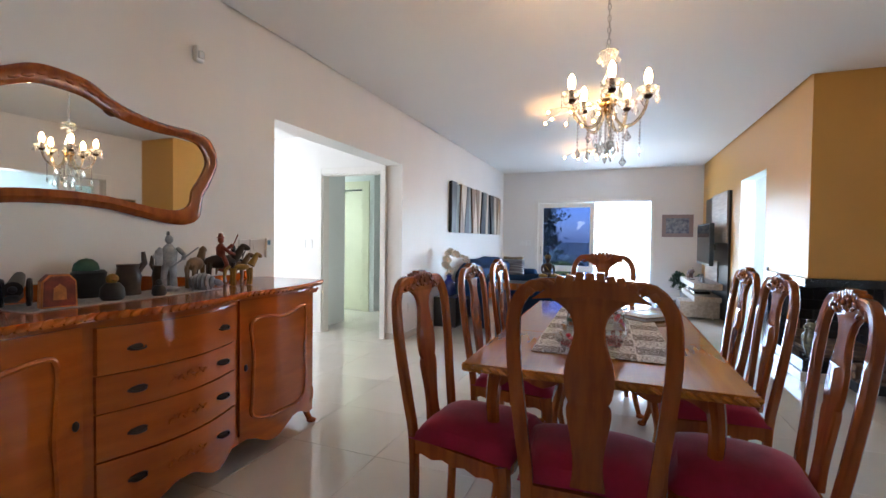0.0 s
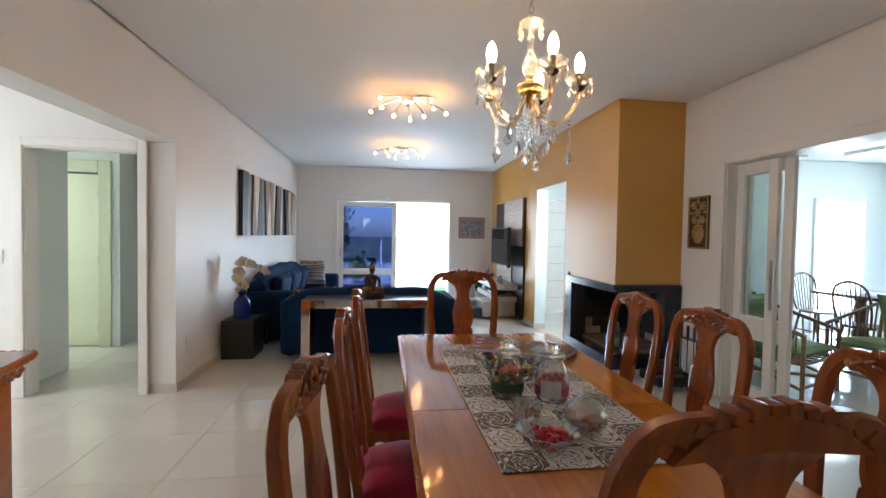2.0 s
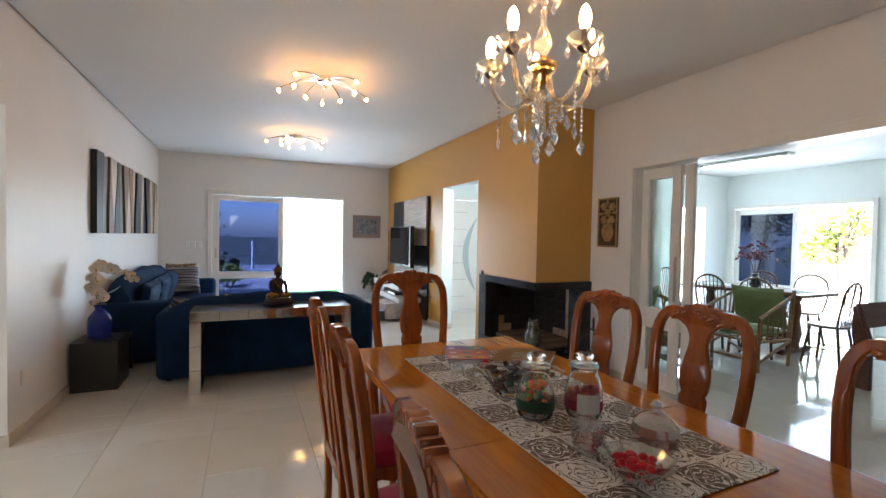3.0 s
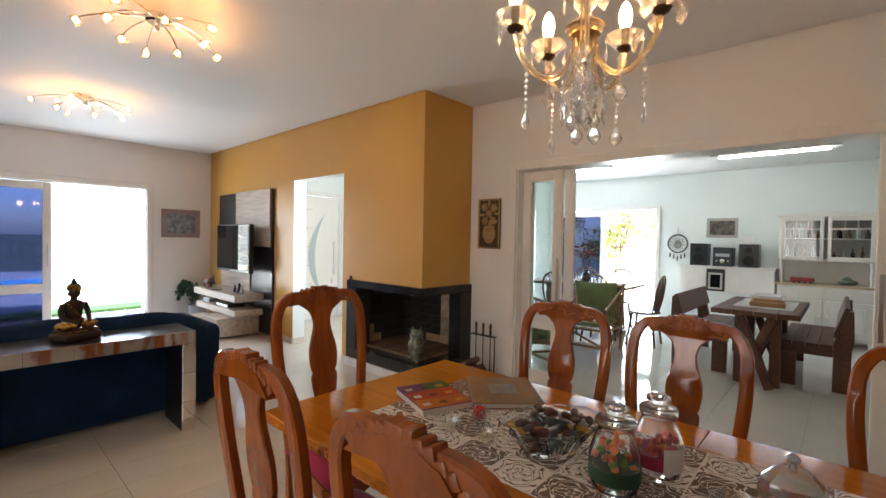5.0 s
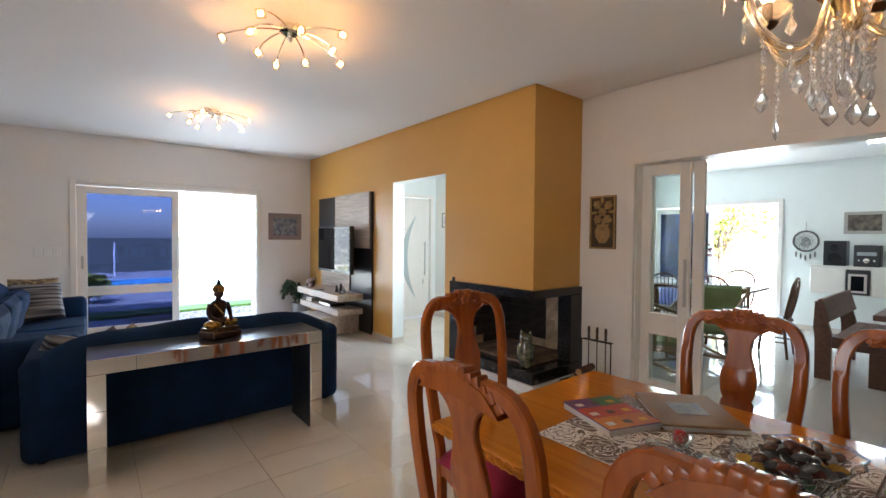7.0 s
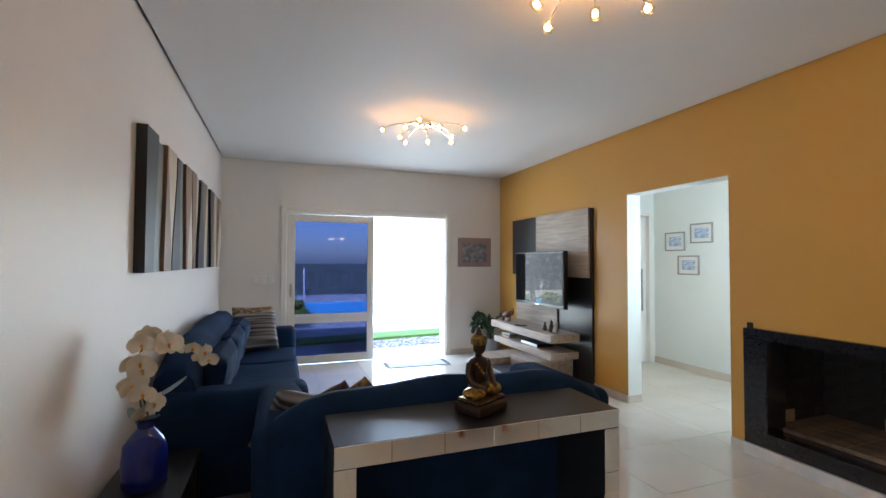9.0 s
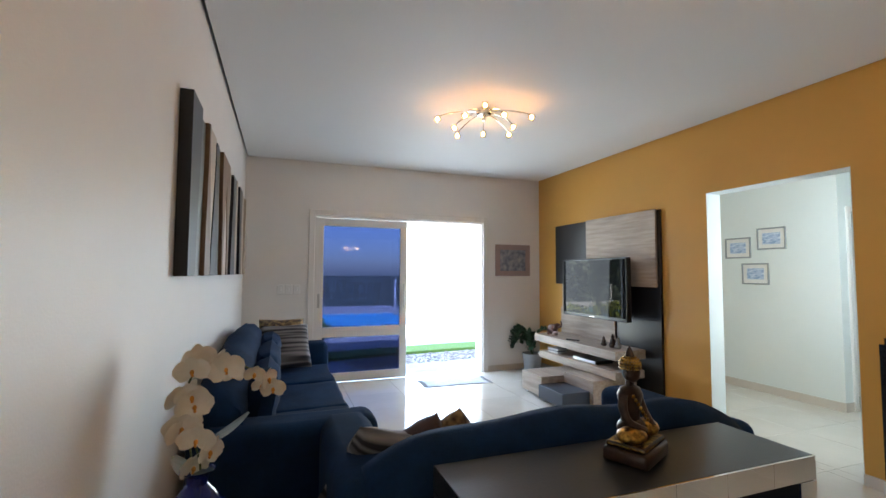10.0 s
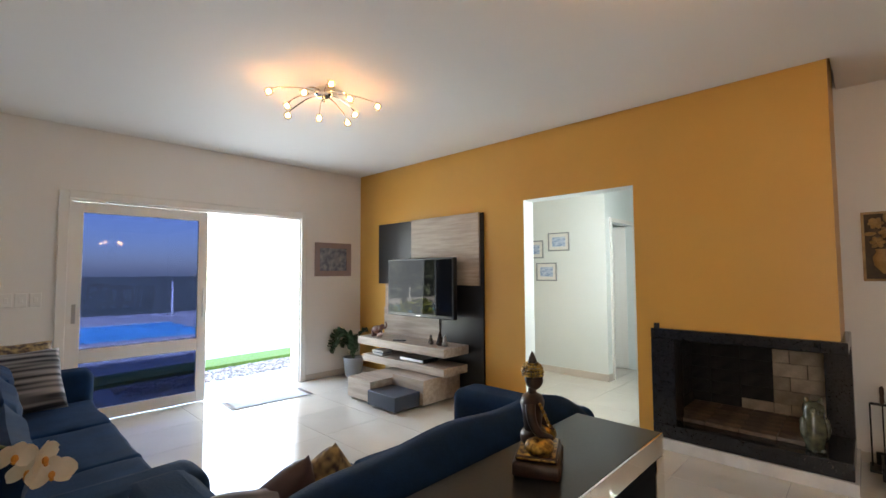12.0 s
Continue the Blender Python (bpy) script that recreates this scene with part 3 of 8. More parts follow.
for k, (p, q) in enumerate((((-tw + 0.10, -td + 0.10), (tw - 0.10, -td + 0.10)), ((-tw + 0.10, td - 0.10), (tw - 0.10, td - 0.10)), ((-tw + 0.10, -td + 0.10), (-tw + 0.10, td - 0.10)), ((tw - 0.10, -td + 0.10), (tw - 0.10, td - 0.10)))):
    bm = bmesh.new()
    along = 1 if k >= 2 else 0
    n = 24
    outline = []
    for i in range(n + 1):
        u = i / n
        outline.append((p[along] + (q[along] - p[along]) * u, TZ - 0.07 - 0.03 * abs(2 * u - 1) ** 3 - 0.018 * math.cos(8 * math.pi * u)))
    outline += [(q[along], TZ - 0.034), (p[along], TZ - 0.034)]
    fixed = p[1 - along]
    prism(bm, outline, fixed - 0.012, fixed + 0.012, "x" if along else "y")
    part("apron", bm, M["mahogany"], table)
bm = bmesh.new()
for sx in (-1, 1):
    for i in range(13):
        y = -0.36 + 0.06 * i
        blob(bm, (sx * (tw - 0.086), y, TZ - 0.065 + 0.008 * math.sin(i * 1.7)), (0.008, 0.026, 0.016), Matrix.Rotation(0.5 * (-1) ** i, 4, "X"), 7, 5)
part("apron_carving", bm, M["table_wood"], table, "carved garland on the apron", smooth=True)
for sx in (-1, 1):
    for sy in (-1, 1):
        part("leg", cabriole(bmesh.new(), sx * (tw - 0.115), sy * (td - 0.115), TZ - 0.035, (sx * 0.024, sy * 0.024), 0.025), M["mahogany"], table, smooth=True)

# table runner with a rose print: squares in turn dark on light and light on dark
rm = bpy.data.materials.new("rose_print_cloth")
rm.use_nodes = True
n_, l_ = rm.node_tree.nodes, rm.node_tree.links
def node(kind, **kw):
    x = n_.new("ShaderNode" + kind)
    for a, b in kw.items():
        if a == "operation":
            x.operation = b
    return x
def math_node(op, a, b=None, c=None):
    x = node("Math", operation=op)
    for i, v in enumerate((a, b, c)):
        if v is None:
            continue
        if isinstance(v, (int, float)):
            x.inputs[i].default_value = v
        else:
            l_.new(v, x.inputs[i])
    return x.outputs[0]
co = n_.new("ShaderNodeTexCoord")
sep = n_.new("ShaderNodeSeparateXYZ")
l_.new(co.outputs["Object"], sep.inputs[0])
CS = 0.143
ux, uy = math_node("DIVIDE", math_node("ADD", sep.outputs[0], 10 * CS), CS), math_node("DIVIDE", math_node("ADD", sep.outputs[1], 10 * CS), CS)
fx, fy = math_node("FRACT", ux), math_node("FRACT", uy)
ix, iy = math_node("FLOOR", ux), math_node("FLOOR", uy)
odd = math_node("MODULO", math_node("ADD", ix, iy), 2.0)
nz = n_.new("ShaderNodeTexNoise")
nz.inputs["Scale"].default_value, nz.inputs["Detail"].default_value = 26, 1.5
l_.new(co.outputs["Object"], nz.inputs["Vector"])
wob = math_node("MULTIPLY", math_node("SUBTRACT", nz.outputs[0], 0.5), 0.34)
cx = math_node("ADD", math_node("SUBTRACT", fx, 0.5), wob)
cy = math_node("SUBTRACT", math_node("SUBTRACT", fy, 0.5), wob)
rad = math_node("SQRT", math_node("ADD", math_node("MULTIPLY", cx, cx), math_node("MULTIPLY", cy, cy)))
ang = math_node("ARCTAN2", cy, cx)
petal = math_node("MULTIPLY", math_node("SINE", math_node("ADD", math_node("MULTIPLY", ang, 5.0), math_node("MULTIPLY", rad, 26.0))), 0.28)
swirl = math_node("ADD", math_node("MULTIPLY", rad, 9.5), math_node("ADD", petal, math_node("DIVIDE", ang, 2 * math.pi)))
ring = math_node("ABSOLUTE", math_node("SUBTRACT", math_node("FRACT", swirl), 0.5))
line = math_node("LESS_THAN", ring, 0.135)
inv = math_node("ABSOLUTE", math_node("SUBTRACT", line, odd))
edge = math_node("LESS_THAN", math_node("MAXIMUM", math_node("ABSOLUTE", math_node("SUBTRACT", fx, 0.5)), math_node("ABSOLUTE", math_node("SUBTRACT", fy, 0.5))), 0.485)
dark = math_node("MULTIPLY", inv, edge)
mx = n_.new("ShaderNodeMix")
mx.data_type = "RGBA"
l_.new(dark, mx.inputs[0])
mx.inputs[6].default_value, mx.inputs[7].default_value = (0.84, 0.81, 0.77, 1), (0.16, 0.12, 0.095, 1)
l_.new(mx.outputs[2], n_["Principled BSDF"].inputs["Base Color"])
n_["Principled BSDF"].inputs["Roughness"].default_value = 0.8
weave = n_.new("ShaderNodeTexNoise")
weave.inputs["Scale"].default_value = 700
l_.new(co.outputs["Object"], weave.inputs["Vector"])
bp_ = n_.new("ShaderNodeBump")
bp_.inputs["Strength"].default_value, bp_.inputs["Distance"].default_value = 0.3, 0.002
l_.new(weave.outputs[0], bp_.inputs["Height"])
l_.new(bp_.outputs[0], n_["Principled BSDF"].inputs["Normal"])
bm = bmesh.new()
RX, RY = 0.286, 0.686
gr = [[bm.verts.new((-RX + 2 * RX * i / 12, -RY + 2 * RY * j / 24, 0.0015 + 0.0012 * noise.noise(Vector((i * 0.5, j * 0.5, 2))))) for j in range(25)] for i in range(13)]
for i in range(12):
    for j in range(24):
        bm.faces.new((gr[i][j], gr[i + 1][j], gr[i + 1][j + 1], gr[i][j + 1]))
r = bmesh.ops.extrude_face_region(bm, geom=bm.faces[:])
bmesh.ops.translate(bm, verts=[v for v in r["geom"] if isinstance(v, bmesh.types.BMVert)], vec=(0, 0, 0.002))
runner = tagged(link("table_runner", bm, rm), "grey and white rose-printed table runner on the dining table", "table runner")
runner.matrix_basis = pose(-0.03, 2.915, TZ + 0.002, 0, 0, 0.6)

# buffet with a serpentine front; x runs along the wall, y out from it
BL, BH = 1.10, 0.98
buffet = thing("buffet", "orange-brown varnished buffet with carved doors and bowed drawers", "sideboard", XW + 0.012, 1.725, 0, -90)
def bow(x, inset=0.0):
    """How far the front stands from the wall."""
    u = abs(x) / BL
    base = 0.555 + 0.085 * max(0.0, math.cos(min(1.0, abs(x) / 0.36) * math.pi / 2)) if abs(x) < 0.36 else 0.555 - 0.06 * ((u - 0.336) / 0.664) ** 2 + 0.03 * math.sin(math.pi * (u - 0.336) / 0.664)
    return base + 0.03 - inset
def slab(x0, x1, inset, z0, z1, deep=None, n=12, low=None):
    """A piece whose front follows the bow; deep: how thick, else back to the wall; low: lower edge as a function of x."""
    bm = bmesh.new()
    rows = []
    for i in range(n + 1):
        x = x0 + (x1 - x0) * i / n
        f = bow(x, inset)
        b = f - deep if deep else 0.0
        zl = low(x) if low else z0
        rows.append([bm.verts.new(p) for p in ((x, b, zl), (x, f, zl), (x, f, z1), (x, b, z1))])
    for a, b in zip(rows, rows[1:]):
        for k in range(4):
            bm.faces.new((a[k], b[k], b[(k + 1) % 4], a[(k + 1) % 4]))
    bm.faces.new(rows[0][::-1])
    bm.faces.new(rows[-1])
    bmesh.ops.bevel(bm, geom=[e for e in bm.edges if e.calc_face_angle(0) > 1.0], offset=0.004, segments=1, affect="EDGES")
    return bm
def skirt(x):
    u = abs(x) / BL
    return 0.115 + 0.045 * math.cos(5.2 * math.pi * u) * (1 - 0.3 * u) + (0.03 if abs(x) < 0.36 else 0)
part("body", slab(-BL + 0.02, BL - 0.02, 0.02, 0.12, 0.945, n=40, low=skirt), M["buffet_wood"], buffet)
part("worktop", slab(-BL - 0.035, BL + 0.035, -0.03, 0.945, BH - 0.004, n=40), M["buffet_wood"], buffet)
bm = bmesh.new()
for i in range(64):
    x = -BL - 0.03 + (2 * BL + 0.06) * (i + 0.5) / 64
    blob(bm, (x, bow(x) + 0.032, 0.962), (0.026, 0.014, 0.014), Matrix.Rotation(0.5, 4, "Y"), 7, 5)
for sx in (-1, 1):
    for i in range(16):
        blob(bm, (sx * (BL + 0.036), 0.03 + 0.52 * (i + 0.5) / 16, 0.962), (0.014, 0.024, 0.014), Matrix.Rotation(0.5, 4, "X"), 7, 5)
part("rope_edge", bm, M["buffet_wood"], buffet, "carved rope moulding round the worktop", smooth=True)
def bar_handle(bm, x, z, inset=0.0):
    f = bow(x, inset)
    blob(bm, (x, f + 0.003, z), (0.045, 0.006, 0.014), seg=10, rings=5)
    tube(bm, smooth_loop([(x - 0.03, f + 0.004, z), (x - 0.02, f + 0.022, z - 0.006), (x + 0.02, f + 0.022, z - 0.006), (x + 0.03, f + 0.004, z)], 3, False), 0.004, 6)
zs_ = (0.19, 0.385, 0.575, 0.725, 0.915)
for a, b in zip(zs_, zs_[1:]):
    d = part("drawer", slab(-0.335, 0.335, -0.006 if b > 0.9 else 0.002, a + 0.004, b - 0.004, 0.03, n=18), M["buffet_wood"], buffet)
    for hx in (-0.21, 0.21):
        bm = bmesh.new()
        bar_handle(bm, hx, (a + b) / 2, -0.004)
        part("handle", bm, M["bronze"], d, "dark bronze drawer pull", smooth=True)
    bm = bmesh.new()
    for i in range(9):
        x = -0.085 + 0.021 * i
        blob(bm, (x, bow(x, -0.002) + 0.001, (a + b) / 2 + 0.012 * math.sin(i * 2.1)), (0.016, 0.006, 0.008), Matrix.Rotation(0.7 * (-1) ** i, 4, "Y"), 7, 4)
    part("carving", bm, M["buffet_wood"], d, "small carved spray", smooth=True)
for sx in (-1, 1):
    x0, x1 = sorted((sx * 0.375, sx * 1.02))
    d = part("door", slab(x0, x1, 0.004, 0.19, 0.925, 0.024, n=18), M["buffet_wood"], buffet)
    loop = smooth_loop([(x0 + 0.11, 0, 0.26), (x0 + 0.33, 0, 0.235), (x1 - 0.09, 0, 0.27), (x1 - 0.075, 0, 0.40), (x1 - 0.085, 0, 0.62), (x1 - 0.07, 0, 0.79), (x1 - 0.16, 0, 0.825), (x0 + 0.33, 0, 0.80), (x0 + 0.16, 0, 0.83), (x0 + 0.09, 0, 0.80), (x0 + 0.10, 0, 0.55)], 5)
    pts = [(p.x, bow(p.x, 0.004) + 0.003, p.z) for p in loop]
    part("panel_moulding", tube(bmesh.new(), pts, 0.011, 6, closed=True), M["buffet_wood"], d, "raised curved panel moulding", smooth=True)
    kx = x0 + 0.03 if sx > 0 else x1 - 0.03
    part("key_plate", blob(bmesh.new(), (kx, bow(kx) + 0.004, 0.56), (0.012, 0.008, 0.02)), M["bronze"], d, "dark bronze key plate", smooth=True)
for sx in (-1, 1):
    bm = bmesh.new()
    for i in range(6):
        blob(bm, (sx * (BL - 0.10 + 0.02 * i), bow(BL - 0.06) + 0.006 - 0.004 * i, 0.905 + 0.012 * (i % 2)), (0.014, 0.01, 0.012), seg=7, rings=4)
    part("corner_carving", bm, M["buffet_wood"], buffet, "carved leaf at the corner", smooth=True)
    for yy in (0.05, 0.49):
        bm = bmesh.new()
        cabriole(bm, sx * (BL - 0.06), yy, 0.24, (sx * 0.010, 0.018 if yy > 0.1 else 0), 0.029)
        part("foot", bm, M["buffet_wood"], buffet, smooth=True)
bm = bmesh.new()
prof = [(-0.98, 0), (-0.98, 0.03), (-0.93, 0.052), (-0.85, 0.035), (-0.5, 0.045), (-0.2, 0.075), (0, 0.085), (0.2, 0.075), (0.5, 0.045), (0.85, 0.035), (0.93, 0.052), (0.98, 0.03), (0.98, 0)]
prism(bm, [(a, BH - 0.004 + z) for a, z in prof], 0.02, 0.045, "y")
for sx in (-1, 1):
    tube(bm, [(sx * 0.95, 0.015, BH + 0.025), (sx * 0.95, 0.06, BH + 0.025)], 0.028, 12)
part("back_rail", bm, M["buffet_wood"], buffet, "low scrolled rail along the back")

lace = mat("grey_lace", (0.50, 0.49, 0.47), 0.85, color2=(0.30, 0.29, 0.28), scale=60, fine=0.3)
bm = B(-0.44, 0.44, -0.14, 0.14, 0, 0.003)
doily = tagged(link("lace_runner", bm, lace), "grey lace runner lying on the buffet", "table runner")
doily.matrix_basis = pose(-2.14, 1.70, BH - 0.003, 0, 0, 90)

# wall mirror
mo = [(0.02, 2.055), (0.12, 2.04), (0.24, 1.98), (0.36, 1.945), (0.52, 1.925), (0.70, 1.925), (0.82, 1.895), (0.88, 1.77), (0.83, 1.63), (0.77, 1.52), (0.745, 1.40), (0.655, 1.350), (0.52, 1.355), (0.36, 1.385), (0.20, 1.415), (0.0, 1.425)]
full = [(a, z) for a, z in mo] + [(-a, z) for a, z in mo[::-1][1:-0 or None] if a > 0.03]
loop = smooth_loop([Vector((a, 0, z)) for a, z in full], 5)
wall_mirror = thing("wall_mirror", "wavy red-brown wooden wall mirror hung over the buffet", "mirror", XW, 1.59, -0.010, -90)
cen = Vector((0, 0, 1.69))
def shrink(p, d):
    v = p - cen
    return cen + Vector((v.x * (1 - d / 0.9), 0, v.z * (1 - d / 0.36)))
inner = [shrink(p, 0.088) for p in loop]
bm = bmesh.new()
ring_ = []
for p, q in zip(loop, inner):
    mid = p.lerp(q, 0.45)
    ring_.append([bm.verts.new(v) for v in ((p.x, 0.002, p.z), (p.x, 0.02, p.z), (mid.x, 0.042, mid.z), (q.x, 0.024, q.z), (q.x, 0.01, q.z))])
for i in range(len(ring_)):
    a, b = ring_[i], ring_[(i + 1) % len(ring_)]
    for k in range(4):
        bm.faces.new((a[k], b[k], b[k + 1], a[k + 1]))
part("frame", bm, M["mahogany"], wall_mirror, "wavy carved wooden frame", smooth=True, angle=60)
bm = bmesh.new()
prism(bm, [(shrink(p, 0.08).x, shrink(p, 0.08).z) for p in loop], 0.004, 0.014, "y")
part("mirror_glass", bm, M["mirror"], wall_mirror)
bm = bmesh.new()
for sx in (-1, 1):
    for i in range(5):
        blob(bm, (sx * (0.03 + 0.05 * i), 0.036, 2.008 - 0.006 * i * i + 0.008 * (i % 2)), (0.03, 0.008, 0.013), Matrix.Rotation(sx * 0.35, 4, "Y"), 8, 5)
part("carving", bm, M["mahogany"], wall_mirror, smooth=True)

# chandelier
crystal = bpy.data.materials.new("cut_crystal")
crystal.use_nodes = True
cbs = crystal.node_tree.nodes["Principled BSDF"]
cbs.inputs["Base Color"].default_value = (1.0, 0.985, 0.96, 1)
cbs.inputs["Roughness"].default_value = 0.03
cbs.inputs["Transmission Weight"].default_value = 0.78
cbs.inputs["IOR"].default_value = 1.5
M["crystal"] = crystal
amber = bpy.data.materials.new("amber_glass")
amber.use_nodes = True
cbs = amber.node_tree.nodes["Principled BSDF"]
cbs.inputs["Base Color"].default_value = (0.97, 0.78, 0.50, 1)
cbs.inputs["Roughness"].default_value = 0.05
cbs.inputs["Transmission Weight"].default_value = 0.9
M["amber"] = amber
M["bulb"] = glow("warm_candle_bulb", (1.0, 0.53, 0.19), 8.0)
CHX, CHY = -0.028, 2.93
chan = thing("chandelier", "five-armed crystal chandelier with lit candle bulbs", "chandelier", CHX, CHY, 0, 8)
part("ceiling_rose", lathe(bmesh.new(), [(0.0, 2.81), (0.055, 2.808), (0.05, 2.79), (0.02, 2.775), (0.0, 2.772)], 20), M["brass"], chan, smooth=True)
zc = 2.775
i = 0
while zc > 2.335:
    bm = bmesh.new()
    pts = [(0.009 * math.cos(a), 0, zc - 0.018 + 0.020 * math.sin(a)) for a in [2 * math.pi * k / 10 for k in range(10)]]
    if i % 2:
        pts = [(0, x, z) for x, _, z in pts]
    part("chain_link", tube(bm, pts, 0.0024, 5, closed=True), M["steel"], chan, smooth=True)
    zc -= 0.032
    i += 1
part("cable", tube(bmesh.new(), smooth_loop([(0.004, 0.0, 2.78), (-0.006, 0.004, 2.6), (0.006, 0, 2.43), (-0.012, 0, 2.36), (0, 0, 2.30)], 5, False), 0.002, 5), M["steel"], chan)
part("crown", lathe(bmesh.new(), [(0.004, 2.318), (0.036, 2.326), (0.052, 2.318), (0.03, 2.300), (0.013, 2.296)], 12), M["crystal"], chan, "flared crystal crown")
part("stem", lathe(bmesh.new(), [(0.013, 2.296), (0.015, 2.275), (0.012, 2.262), (0.017, 2.255), (0.013, 2.235), (0.014, 2.195), (0.026, 2.165), (0.034, 2.135), (0.031, 2.110), (0.016, 2.092), (0.014, 2.08)], 16), M["crystal"], chan, "fluted clear glass stem", smooth=True)
part("collar", lathe(bmesh.new(), [(0.010, 2.084), (0.018, 2.078), (0.016, 2.066), (0.011, 2.058)], 14), M["brass"], chan, smooth=True)
part("bowl", lathe(bmesh.new(), [(0.012, 2.056), (0.050, 2.058), (0.058, 2.048), (0.052, 2.040), (0.02, 2.036)], 16), M["amber"], chan, "amber glass dish")
part("hub", lathe(bmesh.new(), [(0.018, 2.036), (0.044, 2.034), (0.046, 2.024), (0.030, 2.010), (0.018, 1.985), (0.012, 1.965), (0.0, 1.96)], 20), M["brass"], chan, smooth=True)
def drop(bm, x, y, z, s=1.0, turn=0.0):
    """A flat cut pendant, kite-shaped with a stepped rim."""
    pr = [(0.002, 0.0), (0.006, -0.006), (0.009, -0.016), (0.020, -0.034), (0.022, -0.042), (0.012, -0.056), (0.002, -0.066)]
    b2 = lathe(bmesh.new(), [(a * s, b * s) for a, b in pr], 8, (0, 0, 0), (1, 0.34))
    b2.transform(Matrix.Translation((x, y, z)) @ Matrix.Rotation(turn, 4, "Z"))
    me = bpy.data.meshes.new("tmp")
    b2.to_mesh(me)
    b2.free()
    bm.from_mesh(me)
    bpy.data.meshes.remove(me)
def beads(bm, x, y, z, n, r=0.0066):
    for k in range(n):
        blob(bm, (x, y, z - k * 0.0185), (r, r, r), seg=7, rings=5)
        lathe(bm, [(0.0012, -0.0185), (0.0012, 0)], 4, (x, y, z - k * 0.0185))
    return z - n * 0.0185 + 0.006
for k in range(5):
    a = radians(-92 + 72 * k)
    ca, sa = math.cos(a), math.sin(a)
    pr = [(0.026, 2.015), (0.034, 1.985), (0.050, 1.935), (0.088, 1.900), (0.132, 1.905), (0.172, 1.942), (0.196, 1.99), (0.204, 2.035)]
    arm = part("arm", tube(bmesh.new(), smooth_loop([(r_ * ca, r_ * sa, z) for r_, z in pr], 4, False), 0.0085, 8), M["amber"], chan, "curved amber glass arm", smooth=True)
    rod = smooth_loop([(r_ * ca - 0.010 * sa, r_ * sa + 0.010 * ca, z + 0.006) for r_, z in pr], 4, False)
    part("arm_rod", tube(bmesh.new(), rod, 0.005, 6), M["crystal"], arm, "clear glass rod beside the arm", smooth=True)
    x, y = 0.205 * ca, 0.205 * sa
    part("drip_pan", lathe(bmesh.new(), [(0.008, 2.046), (0.030, 2.048), (0.050, 2.066), (0.059, 2.084), (0.052, 2.086), (0.040, 2.068), (0.026, 2.058), (0.008, 2.056)], 12, (x, y, 0)), M["crystal"], arm, "scalloped crystal drip pan", smooth=True, angle=40)
    part("candle_cup", lathe(bmesh.new(), [(0.006, 2.026), (0.020, 2.034), (0.026, 2.044), (0.008, 2.046)], 12, (x, y, 0)), M["bronze"], arm, "dark bronze cup", smooth=True)
    part("sleeve", lathe(bmesh.new(), [(0.0125, 2.048), (0.0125, 2.105), (0.011, 2.107), (0.0, 2.107)], 12, (x, y, 0)), M["bronze"], arm, "dark bronze candle sleeve", smooth=True, angle=50)
    part("bulb", lathe(bmesh.new(), [(0.010, 2.104), (0.0165, 2.119), (0.0200, 2.138), (0.0182, 2.160), (0.0118, 2.178), (0.0048, 2.188), (0.0012, 2.191)], 14, (x, y, 0)), M["bulb"], arm, "lit candle bulb", smooth=True)
    strings = [(x + 0.056 * math.cos(a + radians(b)), y + 0.056 * math.sin(a + radians(b)), 2.074, 1, 0.85) for b in (-120, -40, 40, 120)]
    strings += [(0.168 * ca, 0.168 * sa, 1.928, 7 + k % 3, 0.95), (0.105 * ca, 0.105 * sa, 1.888, 1, 0.95), (0.060 * ca, 0.060 * sa, 1.905, 5, 0.95)]
    for q, (px, py, zt, nb, size) in enumerate(strings):
        bm = bmesh.new()
        drop(bm, px, py, beads(bm, px, py, zt, nb), size, a + 1.3 * q)
        part("pendant", bm, M["crystal"], arm, "string of cut crystal")
for k in range(6):
    a = 2 * math.pi * k / 6
    r_ = 0.034 if k % 2 else 0.018
    bm = bmesh.new()
    drop(bm, r_ * math.cos(a), r_ * math.sin(a), beads(bm, r_ * math.cos(a), r_ * math.sin(a), 1.965, 7 + 2 * (k % 3)), 0.95, a)
    part("pendant", bm, M["crystal"], chan, "string of cut crystal")
for k in range(6):
    a = 2 * math.pi * k / 6
    bm = bmesh.new()
    drop(bm, 0.048 * math.cos(a), 0.048 * math.sin(a), beads(bm, 0.048 * math.cos(a), 0.048 * math.sin(a), 2.312, 1), 0.7, a)
    part("pendant", bm, M["crystal"], chan)

# ======== living area ========
# garden door: one blue-glazed leaf slid aside, the other half open
casing("door_frame_garden", "white wooden frame round the garden door", "y", YN - 0.012, -1.605, 0.742, 2.125, 0.075, 0.03)
bm = bmesh.new()
box(bm, -1.60, -1.585, YN + 0.0, YN + 0.21, 0, 2.125)
box(bm, 0.725, 0.74, YN, YN + 0.21, 0, 2.125)
box(bm, -1.585, 0.725, YN, YN + 0.21, 2.105, 2.125)
structure(link("door_lining_garden", bm, M["white_wood"]), "white lining of the garden door opening", "door frame")


